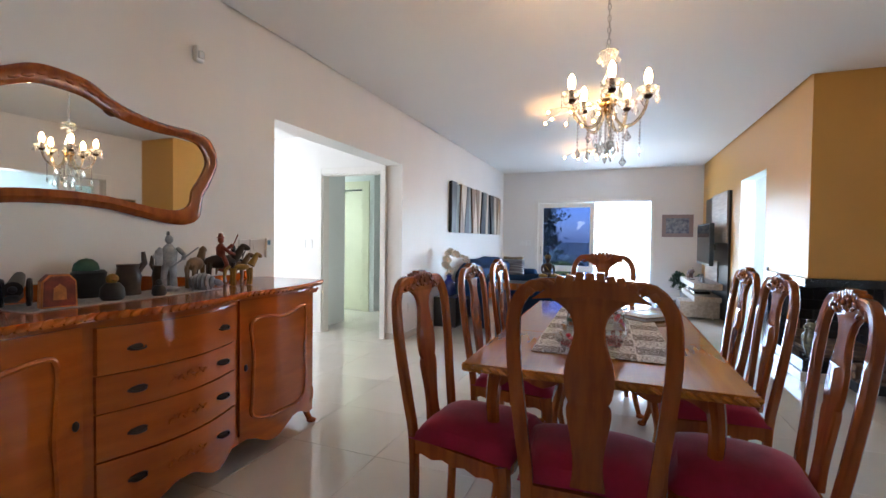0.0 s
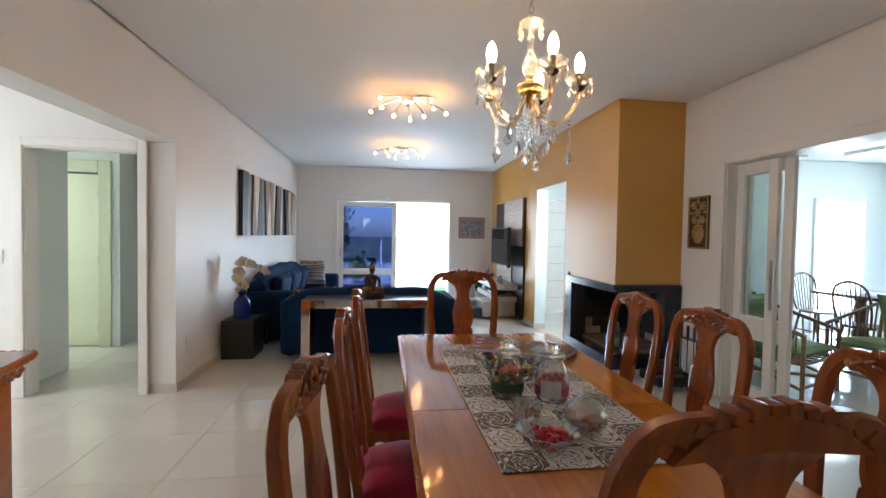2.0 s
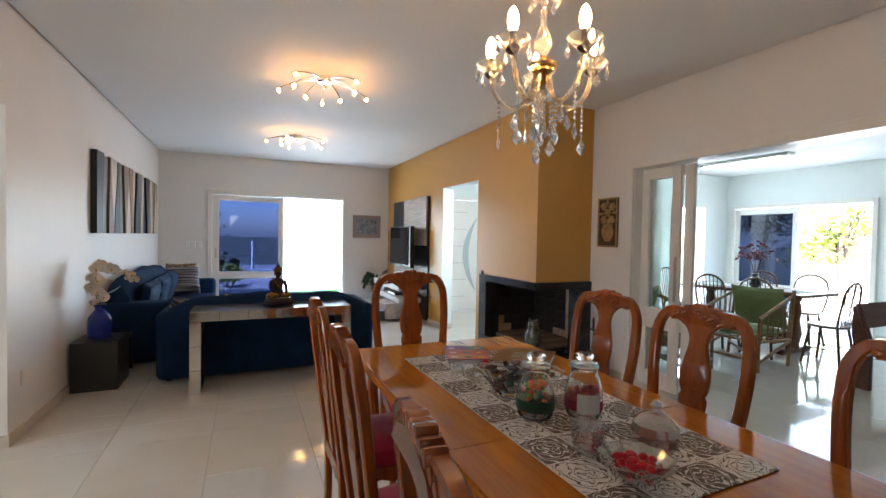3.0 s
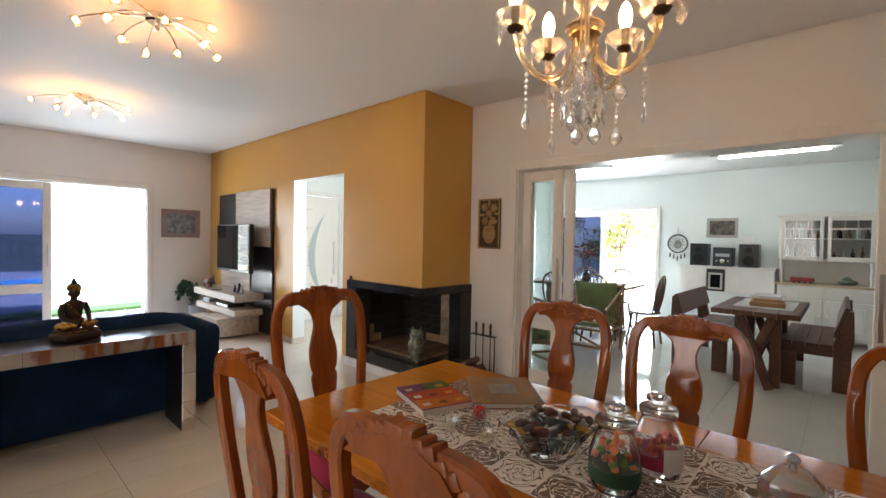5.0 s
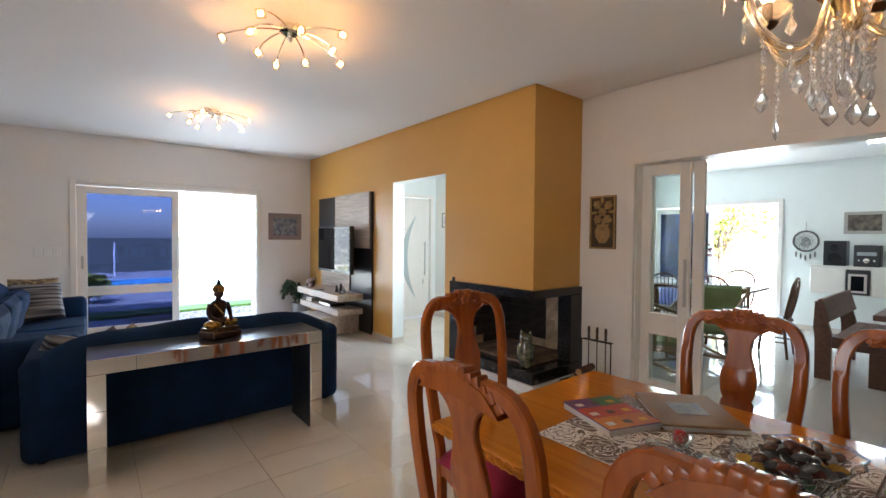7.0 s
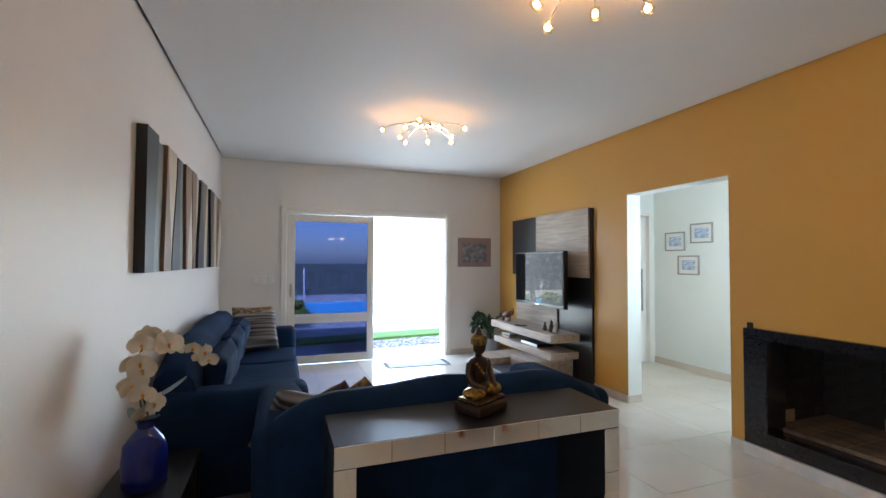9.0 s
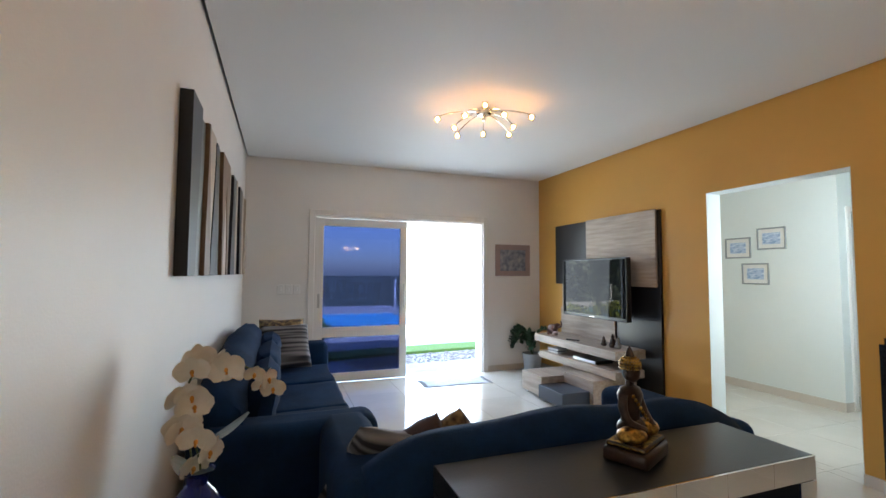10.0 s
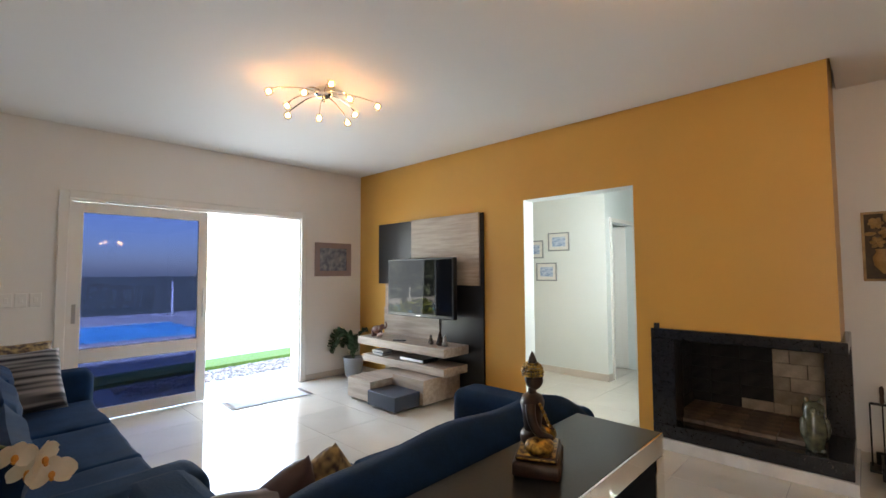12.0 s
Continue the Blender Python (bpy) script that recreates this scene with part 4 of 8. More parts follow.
def glazed_leaf(name, label, w, h, stile, mid, lowrail, pane, material):
    """A sliding leaf in the plane y = 0, x from 0 to w: an upper and a lower pane."""
    d = thing(name, label, "door", kind="structure")
    t = 0.02
    for x0, x1 in ((0, stile), (w - stile, w)):
        part("stile", B(x0, x1, -t, t, 0.008, h, 0.004), material, d)
    for z0, z1 in ((0.008, lowrail), (mid[0], mid[1]), (h - 0.10, h)):
        part("rail", B(stile, w - stile, -t, t, z0, z1, 0.003), material, d)
    for z0, z1 in ((lowrail, mid[0]), (mid[1], h - 0.10)):
        p = part("pane", B(stile - 0.005, w - stile + 0.005, -0.003, 0.003, z0 - 0.005, z1 + 0.005), pane, d)
        p.visible_shadow = False
    return d


leaf = glazed_leaf("door_garden", "white sliding garden door leaf with blue tinted panes", 1.20, 2.10, 0.095, (0.57, 0.70), 0.12, M["blue_pane"], M["white_wood"])
leaf.matrix_basis = pose(-1.588, YN + 0.035, 0)
bm = bmesh.new()
box(bm, 0.028, 0.058, -0.028, -0.02, 0.95, 1.13, 0.003)
part("handle", bm, M["steel"], leaf, "flat steel pull")
bm = bmesh.new()
box(bm, 1.15, 1.165, -0.032, -0.02, 0.93, 1.25, 0.003)
part("handle", bm, M["steel"], leaf, "flat steel pull")

# long wooden slat relief on the west wall
art = thing("wall_relief", "long wall relief of wavy black, grey and beige wooden slats", "wall art", XW, 0, 0)
cols = {"black": mat("black_slat", (0.012, 0.014, 0.02), 0.4, scale=5), "grey": mat("grey_slat", (0.16, 0.175, 0.165), 0.5, scale=5, stretch=(1, 6, 1)),
        "cream": mat("cream_slat", (0.58, 0.49, 0.38), 0.5, color2=(0.5, 0.41, 0.31), scale=5, stretch=(1, 8, 1), fine=0.05), "tan": mat("tan_slat", (0.25, 0.165, 0.10), 0.5, color2=(0.19, 0.12, 0.07), scale=5, stretch=(1, 8, 1), fine=0.08)}
order = ["black", "grey", "tan", "cream", "black", "grey", "tan", "cream", "tan", "cream", "black", "grey", "cream", "black", "black", "grey", "cream", "tan", "cream", "tan"]
rng = random.Random(5)
y = 6.86
tot = 10.06 - 6.86
wt = [1.15, 1.1, 0.6, 1.0, 0.9, 1.0, 0.8, 0.9, 0.8, 0.8, 1.1, 0.8, 0.7, 1.0, 0.9, 0.8, 0.9, 0.8, 0.7, 0.7]
k = tot / sum(wt)
tops, bots = [6.86], [6.86]
for i, w in enumerate(wt):
    y += w * k
    sh = 0.065 * math.sin(i * 2.3 + 0.5) if i < len(wt) - 1 else 0
    tops.append(y + sh)
    bots.append(y - sh)
for i, nm in enumerate(order):
    bm = bmesh.new()
    zt = 2.19 - (0.022 if i % 3 == 1 else 0.0) - (0.012 if i % 4 == 2 else 0)
    th = (0.055, 0.04, 0.062, 0.05)[i % 4]
    n = 10
    rows = []
    for j in range(n + 1):
        u = j / n
        s_ = 0.5 - 0.5 * math.cos(math.pi * u)
        a, b = bots[i] + (tops[i] - bots[i]) * s_, bots[i + 1] + (tops[i + 1] - bots[i + 1]) * s_
        z = 1.375 + (zt - 1.375) * u
        rows.append([bm.verts.new(p) for p in ((0.001, a, z), (th, a, z), (th, b, z), (0.001, b, z))])
    for a, b in zip(rows, rows[1:]):
        for q in range(4):
            bm.faces.new((a[q], a[(q + 1) % 4], b[(q + 1) % 4], b[q]))
    bm.faces.new(rows[0][::-1])
    bm.faces.new(rows[-1])
    part("slat", bm, cols[nm], art, nm + " wooden slat" if nm != "cream" else "pale beige wooden slat")

# sofas
def sofa(label, length, depth=0.90, back_h=0.80, arm_h=0.66, seats=2, arm_w=0.26, roll=0.0):
    """Back against y = 0, facing +y, x from 0 to length."""
    s_ = thing("sofa", label, "sofa")
    part("base", pillow_box(bmesh.new(), 0.06, length - 0.06, 0.06, depth - 0.05, 0.03, 0.30, 0.05, 3), M["navy"], s_, smooth=True)
    bm = bmesh.new()
    n = 28
    rows = []
    for i in range(n + 1):
        u = i / n
        x = 0.10 + (length - 0.20) * u
        hump = back_h - 0.13 * abs(2 * u - 1) ** 4 + 0.012 * math.sin(u * 17)
        prof = [(0.02, 0.04), (0.0, 0.22), (0.0, hump - 0.16), (0.025, hump - 0.05), (0.09, hump), (0.17, hump - 0.01), (0.235, hump - 0.07), (0.255, hump - 0.18), (0.24, 0.30), (0.20, 0.05)]
        rows.append([bm.verts.new((x, a + 0.006 * noise.noise(Vector((x * 4, a * 9, z * 4))), z)) for a, z in prof])
    for a, b in zip(rows, rows[1:]):
        for q in range(10):
            bm.faces.new((a[q], a[(q + 1) % 10], b[(q + 1) % 10], b[q]))
    bm.faces.new(rows[0][::-1])
    bm.faces.new(rows[-1])
    part("backrest", bm, M["navy"], s_, smooth=True, angle=70)
    for x0 in (0.0, length - arm_w):
        bm = bmesh.new()
        pillow_box(bm, x0, x0 + arm_w, 0.03, depth, 0.02, arm_h, 0.11, 5, 0.006, x0, 3)
        part("armrest", bm, M["navy"], s_, smooth=True, angle=70)
    w = (length - 2 * arm_w) / seats
    for i in range(seats):
        x0 = arm_w + i * w
        bm = bmesh.new()
        pillow_box(bm, x0 + 0.004, x0 + w - 0.004, 0.20, depth - 0.01, 0.24, 0.43, 0.06, 4, 0.01, i * 3.1, 6)
        part("seat_cushion", bm, M["navy"], s_, smooth=True, angle=70)
        if back_h > 0.85:
            bm = bmesh.new()
            cushion(bm, w - 0.03, 0.46, 0.2, pose(x0 + w / 2, 0.295, 0.60, 78, 0, 0), 4.5, 14, 0, 0.014, i + 5)
            part("back_cushion", bm, M["navy"], s_, smooth=True)
    for x in (0.1, length - 0.1):
        for y_ in (0.12, depth - 0.12):
            part("foot", lathe(bmesh.new(), [(0.025, 0), (0.03, 0.035)], 10, (x, y_, 0)), M["black_lacquer"], s_)
    return s_


sa = sofa("navy velour three-seat sofa along the white wall", 2.88, 0.90, 0.93, 0.655, 3)
sa.matrix_basis = pose(XW + 0.03, 9.88, 0, 0, 0, -90)
sb = sofa("navy velour sofa with a rounded back behind the console", 2.05, 0.92, 0.81, 0.66, 2)
sb.matrix_basis = pose(-1.80, 6.235, 0, 0, 0, 0)

stripe = mat("striped_cushion_cloth", (0.30, 0.29, 0.30), 0.85, color2=(0.02, 0.022, 0.03), scale=6.0, stretch=(0.25, 6, 0.25), fine=0.1, bump=0.2, bump_scale=300, detail=0)
brown = mat("brown_cushion_satin", (0.10, 0.06, 0.06), 0.55, color2=(0.06, 0.035, 0.038), scale=7, stretch=(1, 4, 1), sheen=0.3)
floral = mat("gold_floral_cushion_cloth", (0.42, 0.30, 0.13), 0.7, color2=(0.06, 0.04, 0.035), scale=28, detail=1)
def throw_cushion(label, material, x, y, z, rx, ry, rz, size=0.44):
    c = tagged(link("cushion", cushion(bmesh.new(), size, size, 0.15, None, 3.2, 16, 0, 0.006, x * 3), material, smooth=True), label, "cushion", "cushions on the sofas")
    c.matrix_basis = pose(x, y, z, rx, ry, rz)
    return c
throw_cushion("dark cushion with thin pale stripes on the long sofa", stripe, -1.93, 9.42, 0.66, 62, 0, 12, 0.46)
throw_cushion("dark patterned cushion on the long sofa", floral, -1.98, 9.60, 0.70, 72, 0, 0, 0.44)
throw_cushion("grey striped cushion on the back sofa", stripe, -1.58, 6.66, 0.545, 62, -18, 196, 0.40)
throw_cushion("brown satin cushion on the back sofa", brown, -1.40, 6.70, 0.535, 62, 30, 172, 0.38)
throw_cushion("gold and brown floral cushion on the back sofa", floral, -1.24, 6.70, 0.535, 62, 40, 168, 0.38)

# console behind the sofa: black top and sides, mirrored front
con = thing("console_table", "black console table with a mirrored front edge", "console table", 0, 0, 0)
cx0, cx1, cy0, cy1, cz = -1.48, -0.105, 5.815, 6.215, 0.72
part("top", B(cx0, cx1, cy0 + 0.012, cy1, cz - 0.085, cz, 0.002), M["black_lacquer"], con)
for x0 in (cx0, cx1 - 0.085):
    part("leg_panel", B(x0, x0 + 0.085, cy0 + 0.012, cy1, 0, cz - 0.085, 0.002), M["black_lacquer"], con)
n_t = 6
for k in range(n_t):
    a, b = cx0 + (cx1 - cx0) * k / n_t, cx0 + (cx1 - cx0) * (k + 1) / n_t
    part("mirror_tile", B(a + 0.0008, b - 0.0008, cy0 + 0.004, cy0 + 0.012, cz - 0.087, cz, 0.001), M["chrome"], con, "mirrored edge tile")
for x0 in (cx0, cx1 - 0.087):
    for k in range(3):
        z0, z1 = (cz - 0.089) * k / 3, (cz - 0.089) * (k + 1) / 3
        part("mirror_tile", B(x0, x0 + 0.087, cy0 + 0.004, cy0 + 0.012, z0 + 0.0008, z1 - 0.0008, 0.001), M["chrome"], con, "mirrored leg tile")

# nested black side tables with a vase of orchids
st = thing("side_table", "black cube side table beside the wall", "side table", -2.24, 6.40, 0)
for nm, b in (("top", (-0.17, 0.17, -0.17, 0.24, 0.385, 0.43)), ("panel", (-0.17, 0.17, -0.17, -0.145, 0, 0.385)), ("panel", (-0.17, -0.145, -0.145, 0.24, 0, 0.385)), ("panel", (0.145, 0.17, -0.145, 0.24, 0, 0.385))):
    part(nm, B(*b, bev=0.002), M["black_lacquer"], st)
st2 = thing("side_table", "small black side table tucked beside the sofa", "side table", -2.22, 6.82, 0)
part("top", B(-0.13, 0.12, -0.17, 0.12, 0.33, 0.37, 0.002), M["black_lacquer"], st2)
for x0 in (-0.13, 0.095):
    for y0 in (-0.17, 0.095):
        part("leg", B(x0, x0 + 0.025, y0, y0 + 0.025, 0, 0.33), M["black_lacquer"], st2)
cobalt = bpy.data.materials.new("cobalt_glass")
cobalt.use_nodes = True
cbs = cobalt.node_tree.nodes["Principled BSDF"]
cbs.inputs["Base Color"].default_value = (0.01, 0.03, 0.35, 1)
cbs.inputs["Roughness"].default_value = 0.05
cbs.inputs["Transmission Weight"].default_value = 0.55
vase = thing("vase", "cobalt blue glass vase holding white orchids", "vase", -2.245, 6.41, 0.43)
vase.matrix_basis = vase.matrix_basis @ Matrix.Diagonal((1.08, 1.08, 1.0, 1))
part("body", lathe(bmesh.new(), [(0.06, 0.0), (0.082, 0.01), (0.086, 0.12), (0.08, 0.19), (0.05, 0.235), (0.03, 0.26), (0.034, 0.29), (0.05, 0.305), (0.045, 0.306), (0.027, 0.285), (0.022, 0.26)], 24), cobalt, vase, smooth=True)
petal_m = mat("white_orchid_petal", (0.86, 0.81, 0.70), 0.5, color2=(0.82, 0.75, 0.62), scale=20, sheen=0.2)
lip_m = mat("orange_orchid_lip", (0.75, 0.33, 0.05), 0.5, scale=40)
stem_m = mat("green_stem", (0.07, 0.10, 0.03), 0.5, scale=20)
leaf_m = mat("grey_green_leaf", (0.20, 0.25, 0.26), 0.35, color2=(0.15, 0.2, 0.2), scale=12, stretch=(1, 8, 1))
orchid = thing("orchid", "white artificial orchid stems standing in the blue vase", "flower", -2.245, 6.41, 0.64)
stem = smooth_loop([(0, 0, 0), (-0.02, 0.0, 0.14), (-0.045, 0.02, 0.30), (-0.03, 0.06, 0.40), (0.05, 0.12, 0.425), (0.15, 0.17, 0.38), (0.22, 0.20, 0.31)], 6, False)
part("stem", tube(bmesh.new(), stem, 0.0035, 6), stem_m, orchid, smooth=True)
stem2 = smooth_loop([(0.005, 0, 0), (0.01, -0.02, 0.12), (-0.02, -0.04, 0.24), (-0.05, -0.02, 0.33)], 6, False)
part("stem", tube(bmesh.new(), stem2, 0.0035, 6), stem_m, orchid, smooth=True)
def petal_shape(bm, m, l, w):
    n = 6
    prev = None
    for i in range(n + 1):
        u = i / n
        hw = w * math.sin(math.pi * min(1, u * 0.93 + 0.04)) ** 0.6
        z = 0.25 * l * u * u
        row = [bm.verts.new(m @ Vector((u * l, s_ * hw, z + 0.10 * w * (abs(s_) - 0.5)))) for s_ in (-1, 0, 1)]
        if prev:
            for q in range(2):
                bm.faces.new((prev[q], prev[q + 1], row[q + 1], row[q]))
        prev = row
rng = random.Random(11)
spots = [stem[i] for i in (10, 13, 16, 18, 20, 22, 24, 26, 28, 30, 32, 34, 36)] + [stem2[i] for i in (5, 8, 10, 12, 14, 16, 17)]
for i, p in enumerate(spots):
    face = Vector((0.45 + rng.uniform(-0.5, 0.5), -0.85 + rng.uniform(-0.3, 0.4), rng.uniform(-0.3, 0.3)))
    turn = face.to_track_quat("Z", "Y").to_matrix().to_4x4()
    off = Vector((rng.uniform(-0.035, 0.035), rng.uniform(-0.045, 0.0), rng.uniform(-0.035, 0.03)))
    size = rng.uniform(1.1, 1.4) * (0.75 if 8 <= i < 13 else 1.0)
    m0 = Matrix.Translation(p + off) @ turn @ Matrix.Rotation(rng.uniform(-0.4, 0.4), 4, "Z") @ Matrix.Scale(size, 4)
    bm = bmesh.new()
    for a, l, w in ((90, 0.042, 0.017), (215, 0.042, 0.016), (325, 0.042, 0.016), (5, 0.046, 0.028), (175, 0.046, 0.028)):
        petal_shape(bm, m0 @ Matrix.Rotation(radians(a), 4, "Z"), l, w)
    fl = part("blossom", bm, petal_m, orchid, smooth=True)
    bm = bmesh.new()
    blob(bm, m0 @ Vector((0, -0.004, 0.010)), (0.007, 0.008, 0.009), seg=7, rings=5)
    blob(bm, m0 @ Vector((0, -0.013, 0.012)), (0.005, 0.008, 0.005), seg=7, rings=5)
    part("lip", bm, lip_m, fl, "orange lip", smooth=True)
for a, l, z in ((20, 0.17, 0.17), (140, 0.13, 0.06), (-70, 0.10, 0.08)):
    bm = bmesh.new()
    petal_shape(bm, pose(0.005, 0.0, z, 0, -14, a), l, 0.034)
    part("leaf", bm, leaf_m, orchid, smooth=True)

# TV panel, TV and floating shelves on the ochre wall
px = XE
tvp = thing("tv_panel", "wall panel of black and washed-oak boards behind the television", "wall panel", 0, 0, 0)
part("board", B(px - 0.03, px, 8.205, 9.35, 0.03, 2.07, 0.002), M["black_lacquer"], tvp, "black backing board")
part("board", B(px - 0.03, px, 9.352, 9.90, 0.03, 1.26, 0.002), M["oak"], tvp, "washed oak board")
part("board", B(px - 0.03, px, 9.352, 10.05, 1.262, 2.07, 0.002), M["black_lacquer"], tvp, "black board")
part("board", B(px - 0.055, px - 0.031, 8.24, 9.35, 1.262, 2.075, 0.002), M["oak"], tvp, "raised washed oak board")
part("board", B(px - 0.05, px - 0.031, 8.86, 9.90, 0.45, 0.95, 0.002), M["oak"], tvp, "washed oak board")
screen = mat("black_glass_screen", (0.006, 0.007, 0.009), 0.03, scale=3, spec=0.12)
tv = thing("television", "black flat television on a wall arm before the panel", "television", 1.47, 9.02, 0.635, 0)
part("casing", B(-0.02, 0.045, -0.565, 0.565, 0.245, 0.945, 0.008, 2), M["black_lacquer"], tv)
part("screen", B(-0.0235, -0.0205, -0.545, 0.545, 0.285, 0.925), screen, tv, "glossy black screen")
part("wall_arm", B(0.045, 0.165, -0.05, 0.05, 0.50, 0.60, 0.004), M["iron"], tv, "black steel wall arm")
part("logo_bar", B(-0.0245, -0.0235, -0.04, 0.04, 0.258, 0.268), M["steel"], tv)
for nm, lab, x0, y0, y1, z0, z1 in (("wall_shelf", "upper floating shelf of washed oak", 1.235, 8.40, 9.93, 0.505, 0.60), ("wall_shelf", "lower floating shelf of washed oak", 1.25, 8.42, 9.85, 0.30, 0.385)):
    sh = thing(nm, lab, "shelf", 0, 0, 0, group="floating shelves")
    part("board", B(x0, px - 0.052, y0, y1, z0, z1, 0.003), M["oak"], sh)
tvp2 = thing("low_cabinet", "low washed-oak media cabinet with a dark drawer", "cabinet", 0, 0, 0)
part("block", B(0.76, px - 0.055, 9.03, 9.45, 0.03, 0.245, 0.003), M["oak"], tvp2)
part("block", B(1.06, px - 0.055, 8.53, 9.028, 0.03, 0.285, 0.003), M["oak"], tvp2)
part("drawer", B(0.72, 1.058, 8.58, 9.028, 0.025, 0.17, 0.003), mat("slate_blue_drawer", (0.035, 0.045, 0.07), 0.4, scale=5), tvp2, "dark slate-blue drawer")
for x, y in ((0.80, 9.40), (0.76, 8.63), (0.76, 8.98), (1.55, 9.4), (1.55, 8.6)):
    part("castor", lathe(bmesh.new(), [(0.012, 0), (0.014, 0.012), (0.01, 0.027)], 10, (x, y, 0)), M["white_plastic"], tvp2)

# statue on the console
bud = mat("dark_bronze_and_gold", (0.055, 0.028, 0.018), 0.35, color2=(0.02, 0.012, 0.010), scale=18, fine=0.3, metal=0.3)
gold = mat("gold_leaf", (0.55, 0.33, 0.07), 0.35, 0.9, color2=(0.08, 0.045, 0.02), scale=55, detail=2)
bm = bmesh.new()
def mm_faces(bm, start, idx):
    for f in bm.faces[start:]:
        f.material_index = idx
bm.faces.ensure_lookup_table()
box(bm, -0.105, 0.105, -0.075, 0.075, 0, 0.05, 0.012, 2)
box(bm, -0.095, 0.095, -0.065, 0.065, 0.05, 0.068, 0.006, 2)
k0 = len(bm.faces)
for sx in (-1, 1):
    blob(bm, (sx * 0.062, -0.01, 0.092), (0.056, 0.046, 0.028), Matrix.Rotation(sx * 0.25, 4, "Z"), 14, 8)
bm.faces.ensure_lookup_table()
mm_faces(bm, k0, 1)
k0 = len(bm.faces)
blob(bm, (0, 0.015, 0.10), (0.062, 0.046, 0.036), None, 14, 8)
lathe(bm, [(0.040, 0.10), (0.041, 0.14), (0.048, 0.18), (0.056, 0.212), (0.045, 0.232), (0.020, 0.243), (0.018, 0.26)], 16, (0, 0.018, 0), (1.05, 0.72))
for sx in (-1, 1):
    tube(bm, smooth_loop([(sx * 0.058, 0.018, 0.218), (sx * 0.074, 0.012, 0.175), (sx * 0.070, -0.008, 0.135), (sx * (0.048 if sx > 0 else 0.022), -0.042, 0.105)], 4, False), [0.017, 0.0168, 0.0165, 0.016, 0.0155, 0.015, 0.0145, 0.014, 0.0135, 0.013, 0.0125, 0.012, 0.011], 8)
blob(bm, (0, 0.012, 0.287), (0.029, 0.031, 0.036), None, 14, 10)
for sx in (-1, 1):
    blob(bm, (sx * 0.030, 0.016, 0.28), (0.005, 0.008, 0.016), None, 6, 5)
bm.faces.ensure_lookup_table()
k0 = len(bm.faces)
for rr, z in ((0.033, 0.302), (0.0335, 0.312), (0.032, 0.322), (0.027, 0.331), (0.019, 0.338)):
    n = int(2 * math.pi * rr / 0.009)
    for i in range(n):
        a = 2 * math.pi * i / n
        blob(bm, (rr * math.cos(a), 0.016 + rr * math.sin(a), z), (0.0055, 0.0055, 0.005), None, 5, 4)
for i in range(7):
    blob(bm, (-0.045 + 0.010 * i, -0.012 - 0.004 * i, 0.216 - 0.014 * i), (0.007, 0.006, 0.007), None, 6, 4)
bm.faces.ensure_lookup_table()
mm_faces(bm, k0, 1)
lathe(bm, [(0.016, 0.335), (0.015, 0.348), (0.010, 0.362), (0.002, 0.378)], 10, (0, 0.016, 0))
statue = tagged(link("seated_statue", bm, [bud, gold], smooth=True, angle=50), "dark bronze and gold seated statue on the console", "statue")
statue.matrix_basis = pose(-0.755, 6.03, cz, 0, 0, 26) @ Matrix.Scale(1.07, 4)

# ceiling lamps with curved chrome arms
M["star_bulb"] = glow("warm_glass_cube_bulb", (1.0, 0.47, 0.14), 6.0)
shade_m = glass_mat("clear_glass_cube", (0.95, 0.9, 0.8))
def spider_lamp(x, y):
    l = thing("ceiling_lamp", "chrome ceiling lamp with ten curved arms and lit glass cubes", "ceiling lamp", x, y, ZC, 12, "spider ceiling lamps")
    part("canopy", lathe(bmesh.new(), [(0.0, 0.0), (0.062, 0.0), (0.066, -0.02), (0.066, -0.045), (0.05, -0.055), (0.0, -0.055)], 24), M["chrome"], l, smooth=True, angle=30)
    part("finial", lathe(bmesh.new(), [(0.012, -0.055), (0.012, -0.075), (0.02, -0.085), (0.012, -0.1), (0.0, -0.102)], 12), M["chrome"], l, smooth=True)
    for k in range(10):
        a = radians(36 * k)
        R, dz = (0.41, 0.115) if k % 2 == 0 else (0.27, 0.125)
        ca, sa = math.cos(a), math.sin(a)
        pts = smooth_loop([(0.055 * ca, 0.055 * sa, -0.03), (R * 0.45 * ca, R * 0.45 * sa, -0.035), (R * 0.8 * ca, R * 0.8 * sa, -0.07), (R * ca, R * sa, -dz + 0.012)], 4, False)
        arm = part("arm", tube(bmesh.new(), pts, 0.0055, 6), M["chrome"], l, smooth=True)
        mm = Matrix.Translation((R * ca, R * sa, -dz - 0.008)) @ Matrix.Rotation(a, 4, "Z") @ Matrix.Rotation(0.5, 4, "Y")
        part("bulb", box(bmesh.new(), -0.013, 0.013, -0.013, 0.013, -0.014, 0.014, 0.006, 2, mm), M["star_bulb"], arm, "lit bulb")
        p = part("shade", box(bmesh.new(), -0.024, 0.024, -0.024, 0.024, -0.026, 0.026, 0.006, 2, mm), shade_m, arm, "clear glass cube shade")
        p.visible_shadow = False
    return l
lampA = spider_lamp(-0.415, 5.62)
copy_thing(lampA, pose(-0.39, 8.10, ZC, 0, 0, 30))

